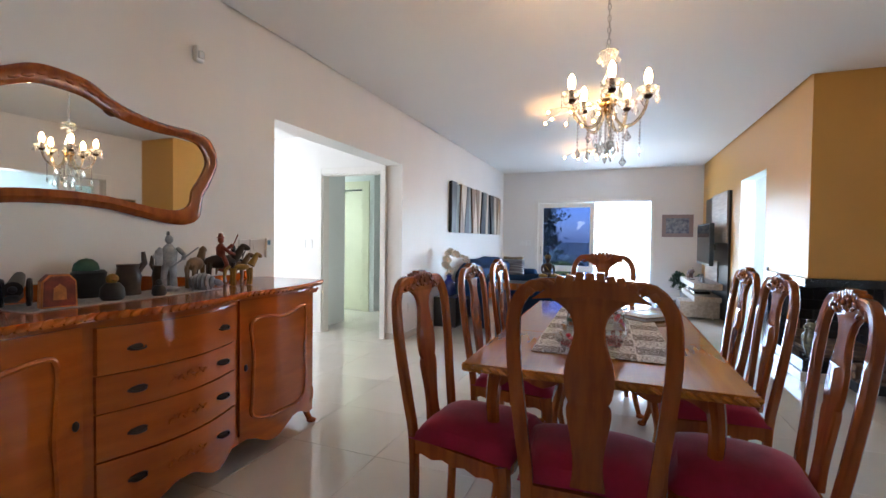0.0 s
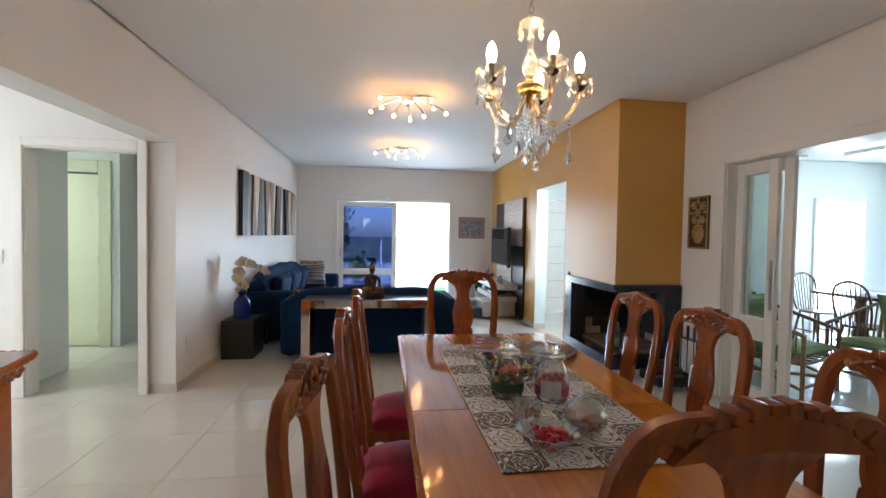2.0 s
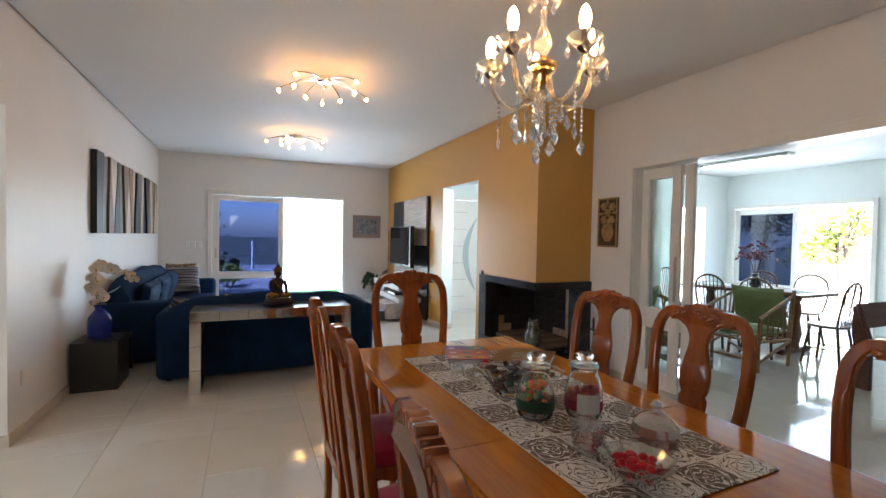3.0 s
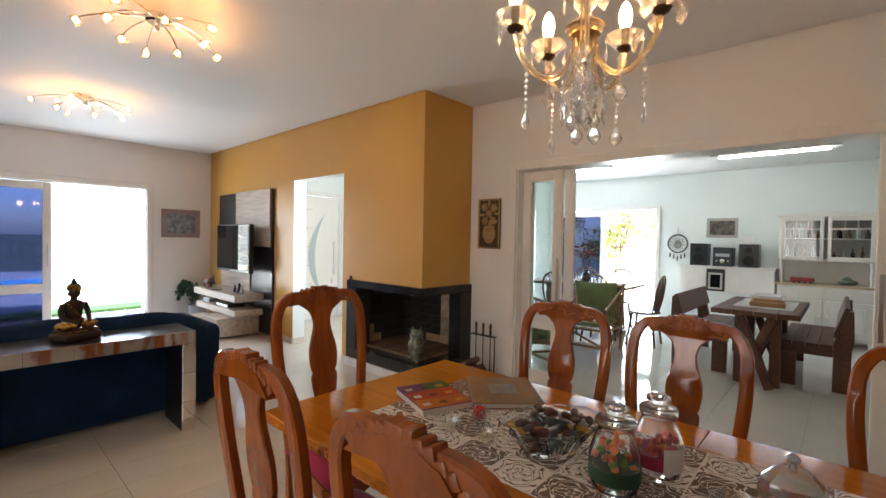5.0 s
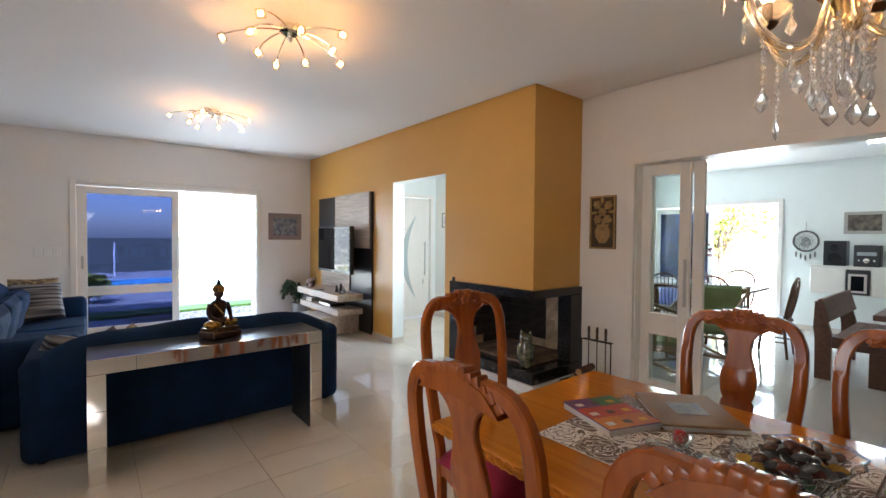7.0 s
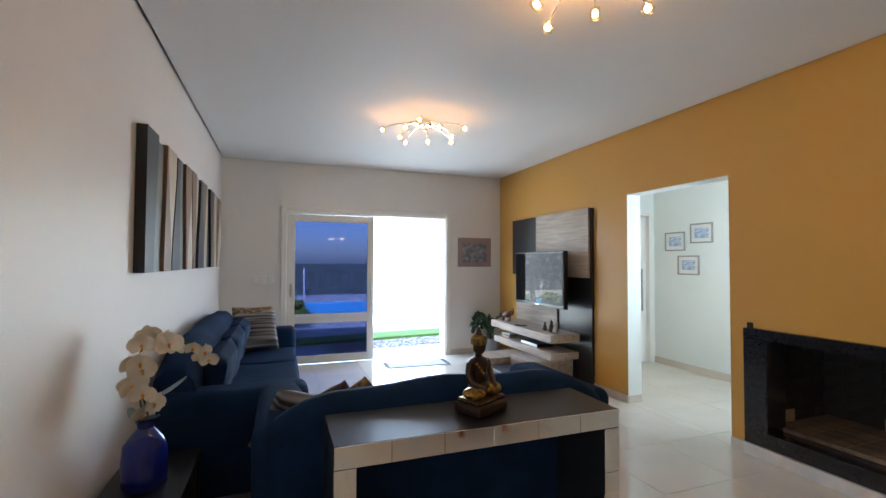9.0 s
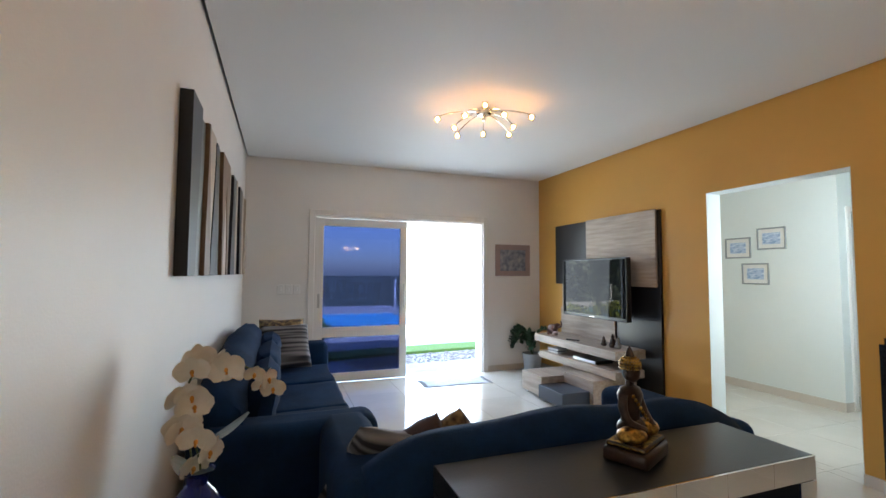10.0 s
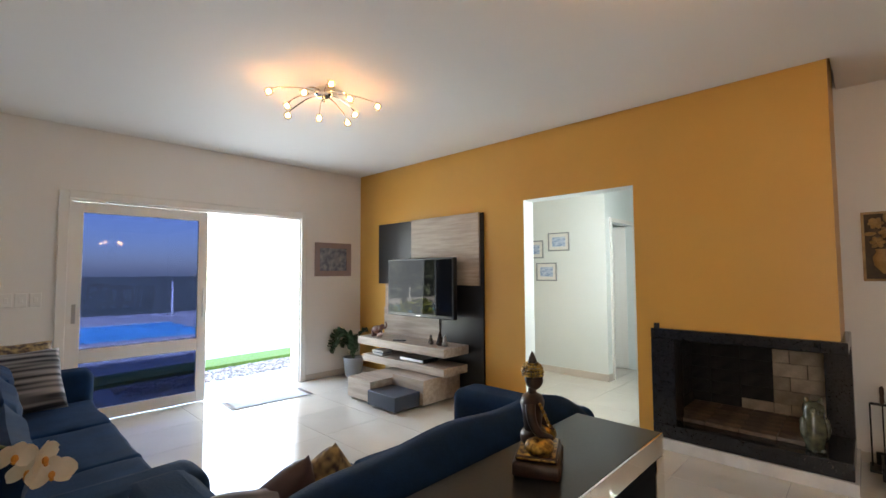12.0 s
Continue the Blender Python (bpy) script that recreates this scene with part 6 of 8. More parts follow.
def bench(y, face, x=5.08):
    b = thing("rustic_bench", "heavy dark timber bench with a slanted backrest", "bench", x, y, 0, 0 if face > 0 else 180, "timber benches")
    for k in range(4):
        part("plank", B(-0.68, 0.68, 0.005 + 0.105 * k, 0.105 + 0.105 * k, 0.415, 0.455, 0.005), rust, b)
    for sx in (-0.63, 0.63):
        part("leg", B(sx - 0.03, sx + 0.03, 0.28, 0.425, 0, 0.335, 0.005), rust, b)
        post = bmesh.new()
        prism(post, [(-0.13, 0.0), (0.0, 0.0), (0.0, 0.46), (-0.055, 0.68), (-0.10, 0.80), (-0.14, 0.80), (-0.15, 0.52), (-0.13, 0.42)], sx - 0.03, sx + 0.03, "x", 0.004)
        part("back_post", post, rust, b)
        part("seat_beam", B(sx - 0.028, sx + 0.028, 0.001, 0.425, 0.336, 0.414, 0.004), rust, b)
    part("backboard", box(bmesh.new(), -0.70, 0.70, -0.02, 0.02, -0.12, 0.12, 0.006, 1, Matrix.Translation((0, -0.062, 0.715)) @ Matrix.Rotation(0.27, 4, "X")), rust, b)
    return b
bench(2.40, 1, 5.12)
bench(3.70, -1, 5.08)
td_ = tagged(link("table_doily", B(-0.42, 0.44, -0.25, 0.25, 0, 0.004), cloth), "white crochet cloth on the rustic table", "table runner")
td_.matrix_basis = pose(4.62, 2.95, 0.781)
tray = thing("wooden_tray", "light wooden tray on the rustic table", "tray", 4.5, 2.93, 0.786, 4)
tw_ = mat("light_tray_wood", (0.42, 0.24, 0.10), 0.4, scale=6, stretch=(1, 8, 8), fine=0.1)
part("base", B(-0.18, 0.18, -0.14, 0.14, 0, 0.012), tw_, tray)
for b in ((-0.18, 0.18, -0.15, -0.135), (-0.18, 0.18, 0.135, 0.15), (-0.195, -0.18, -0.15, 0.15), (0.18, 0.195, -0.15, 0.15)):
    part("rim", B(*b, 0, 0.045, 0.003), tw_, tray)
box_ = tagged(link("serving_box", B(-0.16, 0.16, -0.14, 0.14, 0, 0.07, 0.01, 2), M["steel"]), "silver serving box on the rustic table", "box")
box_.matrix_basis = pose(4.95, 2.98, 0.786)

# hutch
cream = mat("white_painted_wood", (0.78, 0.76, 0.71), 0.4, color2=(0.75, 0.72, 0.67), scale=5, fine=0.015)
hu = thing("hutch", "white painted hutch with glazed upper doors", "hutch", 7.48, 2.55, 0, 90)
hu.matrix_basis = hu.matrix_basis @ Matrix.Diagonal((0.86, 1, 1, 1))
# local: x along the wall, y towards the wall is positive -> front at negative y after the turn
W = 0.62
def HB(name, x0, x1, y0, y1, z0, z1, bev=0.004, m=None, parent=None, label=""):
    return part(name, B(x0, x1, y0, y1, z0, z1, bev), m or cream, parent or hu, label)
HB("body", -W, W, 0.0, 0.44, 0.10, 0.84)
for sx in (-1, 1):
    HB("foot", sx * (W - 0.03) - 0.03, sx * (W - 0.03) + 0.03, 0.38, 0.44, 0, 0.10)
    HB("foot", sx * (W - 0.03) - 0.03, sx * (W - 0.03) + 0.03, 0.0, 0.06, 0, 0.10)
    dr = HB("drawer", sx * 0.31 - 0.29, sx * 0.31 + 0.29, 0.441, 0.458, 0.66, 0.81)
    part("knob", blob(bmesh.new(), (sx * 0.31, 0.468, 0.735), (0.014, 0.014, 0.014)), cream, dr)
    dd = HB("door", sx * 0.31 - 0.29, sx * 0.31 + 0.29, 0.441, 0.456, 0.14, 0.64)
    part("panel", B(sx * 0.31 - 0.2, sx * 0.31 + 0.2, 0.456, 0.462, 0.22, 0.56, 0.004), cream, dd)
    part("knob", blob(bmesh.new(), (sx * 0.05, 0.468, 0.42), (0.014, 0.014, 0.014)), cream, dd)
    part("column", lathe(bmesh.new(), [(0.03, 0.87), (0.02, 0.92), (0.034, 1.0), (0.02, 1.08), (0.026, 1.14), (0.032, 1.20)], 12, (sx * (W - 0.04), 0.30, 0)), cream, hu, smooth=True)
HB("worktop", -W - 0.03, W + 0.03, 0.0, 0.47, 0.84, 0.87, m=mat("pale_wood_top", (0.55, 0.42, 0.27), 0.35, scale=5, stretch=(1, 8, 8), fine=0.06))
HB("backboard", -W, W, 0.0, 0.02, 0.87, 1.20)
HB("upper_side", -W, -W + 0.025, 0.0, 0.34, 1.20, 1.86)
HB("upper_side", W - 0.025, W, 0.0, 0.34, 1.20, 1.86)
# back panel greyer than the cream: the cupboard's inner shade is in its colour
HB("upper_back", -W + 0.025, W - 0.025, 0.0, 0.015, 1.22, 1.84, m=mat("shaded_cabinet_back", (0.45, 0.44, 0.41), 0.6, scale=4))
HB("shelf", -W + 0.025, W - 0.025, 0.015, 0.31, 1.20, 1.225)
HB("shelf", -W + 0.025, W - 0.025, 0.015, 0.31, 1.52, 1.535)
HB("top", -W + 0.025, W - 0.025, 0.0, 0.34, 1.84, 1.86)
bm = bmesh.new()
prism(bm, [(-W - 0.04, 1.861), (W + 0.04, 1.861), (W + 0.04, 1.89), (0.35, 1.905), (0, 1.935), (-0.35, 1.905), (-W - 0.04, 1.89)], 0.0, 0.37, "y")
part("cornice", bm, cream, hu, "arched white cornice")
bottle = [mat("dark_bottle_glass", (0.02, 0.02, 0.018), 0.1, scale=10), mat("amber_bottle_glass", (0.10, 0.05, 0.02), 0.1, scale=10), mat("clear_glassware", (0.55, 0.57, 0.57), 0.1, scale=10)]
rng = random.Random(8)
for sx in (-1, 1):
    x0, x1 = sx * 0.31 - 0.285, sx * 0.31 + 0.285
    d = HB("glazed_door", x0, x0 + 0.05, 0.341, 0.36, 1.21, 1.85)
    part("stile", B(x1 - 0.05, x1, 0.341, 0.36, 1.21, 1.85, 0.003), cream, d)
    for z0, z1 in ((1.21, 1.27), (1.66, 1.68), (1.79, 1.85)):
        part("rail", B(x0 + 0.05, x1 - 0.05, 0.341, 0.36, z0, z1, 0.002), cream, d)
    for q in (1, 2):
        xm = x0 + 0.05 + (x1 - x0 - 0.1) * q / 3
        part("glazing_bar", B(xm - 0.008, xm + 0.008, 0.341, 0.36, 1.68, 1.79), cream, d)
    pn = part("pane", B(x0 + 0.05, x1 - 0.05, 0.349, 0.352, 1.27, 1.79), M["pane"], d)
    pn.visible_shadow = False
    for q in range(8):
        hgt = rng.uniform(0.10, 0.24)
        r_ = rng.uniform(0.018, 0.035)
        bt = tagged(link("bottle", lathe(bmesh.new(), [(r_, 0), (r_, hgt * 0.6), (r_ * 0.4, hgt * 0.75), (r_ * 0.38, hgt), (0, hgt)], 10), bottle[(q + (sx > 0)) % 3], smooth=True, angle=40), "glass bottle standing in the white hutch", "bottle", "bottles in the hutch")
        bt.matrix_basis = pose(7.48 - rng.uniform(0.10, 0.27), 2.55 + sx * 0.267 + (q - 3.5) * 0.05, 1.226 if q % 2 else 1.536)
tr_ = thing("toy_train", "small red model tram on the hutch", "toy", 7.16, 2.80, 0.87, 90)
redp = mat("red_enamel", (0.28, 0.02, 0.02), 0.3, scale=20)
part("body", B(-0.14, 0.14, -0.03, 0.03, 0.02, 0.085, 0.008, 2), redp, tr_)
for k in range(4):
    part("window", B(-0.12 + 0.062 * k, -0.08 + 0.062 * k, -0.032, -0.03, 0.045, 0.07), M["black_lacquer"], tr_)
    part("wheel", tube(bmesh.new(), [(-0.10 + 0.065 * k, -0.03, 0.014), (-0.10 + 0.065 * k, 0.03, 0.014)], 0.014, 10), M["iron"], tr_)
to = tagged(link("toy_car", blob(blob(bmesh.new(), (0, 0, 0.045), (0.12, 0.05, 0.04)), (0.01, 0, 0.09), (0.06, 0.04, 0.035)), mat("grey_green_enamel", (0.12, 0.16, 0.13), 0.25, scale=20), smooth=True), "grey-green model car on the hutch", "toy")
to.matrix_basis = pose(7.14, 2.30, 0.872, 0, 0, 90)

# hanging cabinet with a small wine cooler, hi-fi on top
hc = thing("wall_cabinet", "white wall-hung kitchen cabinet under the hi-fi", "cabinet", 7.49, 3.78, 0, 90)
part("body", B(-0.66, 0.66, 0.0, 0.36, 0.64, 1.03, 0.003), cream, hc)
part("top", B(-0.67, 0.67, 0.0, 0.375, 1.032, 1.06, 0.003), cream, hc)
for a, b in ((-0.655, -0.02), (0.26, 0.655)):
    part("door", B(a, b, 0.361, 0.378, 0.65, 1.02, 0.003), cream, hc)
wc = thing("wine_cooler", "small black wine cooler with a glass door", "wine cooler", 7.105, 3.90, 0.655, 90)
part("body", B(-0.13, 0.13, -0.012, 0.02, 0, 0.36, 0.004), M["black_lacquer"], wc)
part("door", B(-0.10, 0.10, 0.021, 0.03, 0.03, 0.30, 0.003), M["steel"], wc, "steel-framed door")
part("pane", B(-0.07, 0.07, 0.031, 0.034, 0.06, 0.27), screen, wc)
for y in (4.17, 3.47):
    sp = thing("loudspeaker", "black bookshelf loudspeaker on the wall cabinet", "loudspeaker", 7.28, y, 1.06, 90, "loudspeakers")
    part("cabinet", B(-0.13, 0.13, -0.12, 0.12, 0, 0.37, 0.008, 2), M["black_lacquer"], sp)
    for z, r_ in ((0.11, 0.078), (0.27, 0.05)):
        bm = bmesh.new()
        lathe(bm, [(0.0, 0.0), (r_ * 0.5, 0.002), (r_, 0.014), (r_ * 1.1, 0.008), (r_ * 1.1, 0)], 18)
        bm.transform(Matrix.Translation((0, 0.121, z)) @ Matrix.Rotation(-math.pi / 2, 4, "X"))
        part("driver", bm, M["steel"] if z < 0.1 else M["iron"], sp, "round speaker driver", smooth=True)
hf = thing("stereo", "black and silver stereo unit on the wall cabinet", "stereo", 7.26, 3.82, 1.06, 90)
part("body", B(-0.14, 0.14, -0.12, 0.12, 0, 0.31, 0.01, 2), M["black_lacquer"], hf)
part("display", B(-0.10, 0.10, 0.121, 0.125, 0.16, 0.21), mat("grey_display", (0.30, 0.33, 0.35), 0.3, scale=9), hf)
for x, r_ in ((-0.08, 0.018), (0, 0.034), (0.08, 0.018)):
    bm = lathe(bmesh.new(), [(r_, 0), (r_, 0.015), (r_ * 0.8, 0.02), (0, 0.02)], 16)
    bm.transform(Matrix.Translation((x, 0.121, 0.09)) @ Matrix.Rotation(-math.pi / 2, 4, "X"))
    part("knob", bm, M["chrome"], hf, smooth=True, angle=40)
rtb = tagged(link("tablet", B(-0.09, 0.09, -0.02, 0.02, 0, 0.12, 0.006, 2), M["white_plastic"]), "white plastic radio standing on a loudspeaker", "radio")
rtb.matrix_basis = pose(7.28, 3.52, 1.43, 0, 0, 90)
dark_print = mat("brown_landscape_print", (0.20, 0.16, 0.12), 0.6, color2=(0.05, 0.045, 0.04), scale=12, fine=0.4)
silver = mat("silver_frame", (0.42, 0.40, 0.36), 0.4, 0.4, scale=20)
kp = picture("picture", "silver-framed dark landscape print in the kitchen", 0.46, 0.33, dark_print, silver, 0.045)
kp.matrix_basis = pose(KX, 3.90, 1.70, 0, 0, -90)

# dream catcher, sombrero
dcm = thing("dream_catcher", "grey feathered dream catcher on the kitchen wall", "wall ornament", KX - 0.015, 4.58, 1.42, 90)
ring = [(0.16 * math.cos(2 * math.pi * k / 28), 0, 0.16 * math.sin(2 * math.pi * k / 28)) for k in range(28)]
fur = mat("grey_feather", (0.20, 0.19, 0.18), 0.9, color2=(0.08, 0.08, 0.08), scale=50, fine=0.2)
part("hoop", tube(bmesh.new(), ring, 0.014, 7, closed=True), fur, dcm, smooth=True)
bm = bmesh.new()
for k in range(12):
    a, b = 2 * math.pi * k / 12, 2 * math.pi * (k + 4) / 12
    tube(bm, [(0.155 * math.cos(a), 0, 0.155 * math.sin(a)), (0.155 * math.cos(b), 0, 0.155 * math.sin(b))], 0.002, 4)
part("web", bm, fur, dcm)
part("motif", blob(bmesh.new(), (0, 0, -0.01), (0.07, 0.006, 0.08)), mat("pale_motif", (0.40, 0.40, 0.38), 0.8, color2=(0.15, 0.16, 0.16), scale=30), dcm, smooth=True)
for k in range(5):
    x = -0.12 + 0.06 * k
    part("feather", blob(bmesh.new(), (x, 0, -0.21 - 0.03 * (2 - abs(k - 2)) ), (0.014, 0.004, 0.05)), fur, dcm, smooth=True)
part("cord", tube(bmesh.new(), [(0, 0, 0.17), (0, 0, 0.30)], 0.003, 5), fur, dcm)
so = thing("sombrero", "black sombrero with a tan flower hung on the wall", "hat", KX - 0.002, 1.46, 1.63, 0)
so.matrix_basis = so.matrix_basis @ Matrix.Diagonal((0.9, 0.88, 0.70, 1))
bm = lathe(bmesh.new(), [(0.30, 0.05), (0.285, 0.02), (0.2, 0.01), (0.12, 0.02), (0.10, 0.12), (0.05, 0.16), (0, 0.165)], 28)
bm.transform(Matrix.Rotation(-math.pi / 2, 4, "Y"))
part("brim", bm, mat("black_felt", (0.03, 0.025, 0.02), 0.9, scale=30), so, smooth=True)
bm = bmesh.new()
for k in range(6):
    a = 2 * math.pi * k / 6
    blob(bm, (-0.06, 0.19 * math.cos(a), 0.19 * math.sin(a)), (0.02, 0.075, 0.04), Matrix.Rotation(a, 4, "X"), 10, 6)
part("petals", bm, mat("tan_braid", (0.42, 0.27, 0.12), 0.8, color2=(0.3, 0.19, 0.08), scale=40), so, "tan embroidered petals", smooth=True)
tr = [(0.055 * -1, 0.295 * math.cos(2 * math.pi * k / 40), 0.295 * math.sin(2 * math.pi * k / 40)) for k in range(40)]
part("trim", tube(bmesh.new(), tr, 0.012, 6, closed=True), mat("gold_braid", (0.35, 0.25, 0.10), 0.7, scale=60, color2=(0.05, 0.04, 0.03)), so)

# fluorescent battens on the kitchen ceiling
tube_glow = glow("cool_fluorescent_tube", (0.92, 0.99, 1.0), 2.2)
for y in (3.08, 5.85):
    ft = thing("ceiling_light", "white fluorescent batten on the kitchen ceiling", "ceiling lamp", 5.8, y, KZ, 0, "fluorescent battens")
    part("housing", B(-0.09, 0.09, -0.68, 0.68, -0.05, 0.0, 0.006), M["white_plastic"], ft)
    part("tube", tube(bmesh.new(), [(-0.03, -0.58, -0.068), (-0.03, 0.58, -0.068)], 0.017, 10), tube_glow, ft, "lit fluorescent tube", smooth=True)
bark_twig = mat("brown_twig", (0.08, 0.04, 0.025), 0.8, scale=30)
redl = mat("red_leaves", (0.24, 0.03, 0.03), 0.6, color2=(0.13, 0.015, 0.02), scale=20, per_island=0.3)
rp = thing("red_foliage_vase", "vase of red leaves standing on the long table", "plant", 5.42, 5.36, 0.791)
part("vase", lathe(bmesh.new(), [(0.05, 0), (0.08, 0.05), (0.06, 0.13), (0.035, 0.16), (0.045, 0.19)], 16), M["black_lacquer"], rp, smooth=True)
bm = bmesh.new()
rng = random.Random(21)
for k in range(70):
    d = Vector((rng.gauss(0, 1), rng.gauss(0, 1), abs(rng.gauss(0, 1)))).normalized() * rng.uniform(0.06, 0.24)
    petal_shape(bm, Matrix.Translation(Vector((0, 0, 0.40)) + d) @ Euler((rng.uniform(0, 6), rng.uniform(-0.6, 0.6), rng.uniform(0, 6))).to_matrix().to_4x4(), 0.06, 0.016)
part("leaves", bm, redl, rp)
for k in range(7):
    a = 2 * math.pi * k / 7
    part("twig", tube(bmesh.new(), [(0.01 * math.cos(a), 0.01 * math.sin(a), 0.15), (0.05 * math.cos(a), 0.05 * math.sin(a), 0.32), (0.13 * math.cos(a), 0.13 * math.sin(a), 0.50)], 0.003, 5), bark_twig, rp)

# hanging bead chime in the sliding door
ch = thing("bead_chime", "hanging bead chime with a painted disc", "wind chime", XD - 0.03, 1.90, 0)
part("cord", tube(bmesh.new(), [(0, 0, 2.08), (0, 0, 1.30)], 0.0018, 5), M["iron"], ch)
disc = lathe(bmesh.new(), [(0.0, -0.006), (0.045, -0.005), (0.05, 0), (0.045, 0.005), (0, 0.006)], 20, squash=(1, 1.5))
disc.transform(Matrix.Translation((0, 0, 1.78)) @ Matrix.Rotation(math.pi / 2, 4, "Y") @ Matrix.Rotation(math.pi / 2, 4, "Z"))
part("disc", disc, mat("painted_disc", (0.45, 0.18, 0.16), 0.5, color2=(0.12, 0.25, 0.30), scale=40, detail=1), ch, "red and blue painted disc", smooth=True)
for k in range(12):
    z = 2.03 - 0.016 * k if k < 6 else 1.66 - 0.028 * (k - 6)
    part("bead", blob(bmesh.new(), (0, 0, z), (0.007, 0.007, 0.009), seg=8, rings=5), (M["brass"], M["white_plastic"], redp)[k % 3], ch, smooth=True)
part("feather_disc", lathe(bmesh.new(), [(0.0, 1.54), (0.05, 1.53), (0.06, 1.55), (0.0, 1.56)], 16), mat("pink_shell", (0.5, 0.35, 0.32), 0.5, scale=30), ch)

# ======== entrance seen through the ochre wall ========
fd = thing("door_entrance", "white front door with a curved glass strip", "door", 2.42, 9.11, 0, 0, kind="structure")
part("leaf", B(0.0, 0.91, -0.02, 0.02, 0.01, 2.11, 0.004), M["white_wood"], fd)
# board grooves as thin grey strips on the leaf, their shade in the colour
for k in range(6):
    z = 0.28 + 0.32 * k
    part("groove_shade_strip", B(0.02, 0.40, -0.0225, -0.0205, z, z + 0.008), mat("shadow_groove", (0.45, 0.45, 0.44), 0.6, scale=9) if k == 0 else bpy.data.materials["shadow_groove"], fd)
arc = []
for k in range(17):
    u = k / 16 * 2 - 1
    arc.append((0.62 - 0.30 * (1 - u * u), 0.36 + 0.72 * (u + 1)))
out = arc + [(a + 0.12 * (1 - abs((b - 1.08) / 0.72) ** 2) + 0.004, b) for a, b in arc[::-1]]
bm = bmesh.new()
prism(bm, out, -0.026, -0.0205, "y")
part("glass_strip", bm, mat("frosted_glass", (0.45, 0.52, 0.52), 0.3, scale=3), fd, "curved frosted glass strip")
part("handle", tube(bmesh.new(), [(0.80, -0.06, 0.75), (0.80, -0.06, 1.35)], 0.012, 8), M["steel"], fd, "long steel pull", smooth=True)
for z in (0.80, 1.30):
    part("handle_post", tube(bmesh.new(), [(0.80, -0.06, z), (0.80, -0.02, z)], 0.008, 6), M["steel"], fd)
part("lock", B(0.77, 0.80, -0.028, -0.0205, 0.60, 0.68, 0.003), M["steel"], fd)
casing("door_frame_entrance", "white frame round the front door", "y", 9.05 - 0.010, 2.42, 3.33, 2.12, 0.06, 0.025)
blue_print = mat("blue_seaside_print", (0.66, 0.73, 0.82), 0.5, color2=(0.24, 0.36, 0.55), scale=16, stretch=(1, 1, 3), fine=0.3)
greyf = mat("grey_wood_frame", (0.30, 0.33, 0.33), 0.4, scale=20)
for y, z in ((8.27, 1.83), (8.68, 1.735), (8.47, 1.41)):
    ph = picture("picture", "small framed seaside print on the entrance wall", 0.33, 0.26, blue_print, greyf, 0.018, 0.045)
    ph.matrix_basis = pose(3.45, y, z, 0, 0, -90)
    ph["group"] = "seaside prints"
casing("door_frame_pantry", "white frame round the pantry doorway", "y", 7.60 - 0.010, 3.63, 4.38, 2.07, 0.055, 0.025)
pl = thing("door_pantry", "white door leaf standing open", "door", 4.37, 7.70, 0, 112, kind="structure")
part("leaf", B(0.0, 0.70, -0.018, 0.018, 0.01, 2.06, 0.003), M["white_wood"], pl)
part("handle", tube(bmesh.new(), [(0.63, 0.02, 1.02), (0.63, 0.055, 1.02), (0.53, 0.055, 1.02)], 0.009, 8), M["steel"], pl)
pc = thing("drawer_unit", "white drawer unit with dark pulls in the pantry", "cabinet", 4.3, 8.75, 0)
part("body", B(-0.45, 0.45, -0.25, 0.3, 0.1, 0.88, 0.004), cream, pc)
part("plinth", B(-0.43, 0.43, -0.2, 0.28, 0, 0.1), M["iron"], pc)
for k in range(4):
    d = part("drawer", B(-0.44, 0.44, -0.27, -0.251, 0.12 + 0.19 * k, 0.295 + 0.19 * k, 0.003), cream, pc)
    part("pull", B(-0.2, 0.2, -0.285, -0.271, 0.25 + 0.19 * k, 0.265 + 0.19 * k), M["steel"], d)
part("worktop", B(-0.46, 0.46, -0.28, 0.31, 0.882, 0.915, 0.003), M["granite"], pc)
fr = thing("fruit_bowl", "bowl of yellow fruit on the drawer unit", "bowl", 4.15, 8.68, 0.915)
part("bowl", lathe(bmesh.new(), [(0.04, 0), (0.11, 0.05), (0.13, 0.08), (0.12, 0.08), (0.09, 0.05), (0, 0.02)], 18), M["mahogany"], fr, smooth=True)
yel = mat("yellow_fruit", (0.75, 0.42, 0.03), 0.4, scale=20)
for k in range(6):
    a = k * 1.05
    part("fruit", blob(bmesh.new(), (0.06 * math.cos(a), 0.06 * math.sin(a), 0.10 + 0.02 * (k % 2)), (0.036, 0.036, 0.034)), yel, fr, smooth=True)

# ======== passage and bedroom ========
casing("door_frame_passage", "white frame round the passage door", "y", 5.19 - 0.010, -3.595, -2.715, 2.10, 0.075, 0.025)
bm = bmesh.new()
box(bm, -3.60, -3.585, 5.192, 5.32, 0, 2.10)
box(bm, -2.725, -2.71, 5.192, 5.32, 0, 2.10)
box(bm, -3.585, -2.725, 5.192, 5.32, 2.085, 2.10)
structure(link("door_lining_passage", bm, M["white_wood"]), "white lining of the passage door", "door frame")
pale = mat("pale_cream_green_paint", (0.74, 0.75, 0.56), 0.45, color2=(0.71, 0.72, 0.53), scale=3)
casing("door_frame_bedroom", "pale door frame of the bedroom", "y", 6.90 - 0.010, -4.80, -4.03, 2.10, 0.14, 0.025, pale)
bdr = thing("door_bedroom", "pale green-white bedroom door standing ajar", "door", -4.035, 6.935, 0, 176, kind="structure")
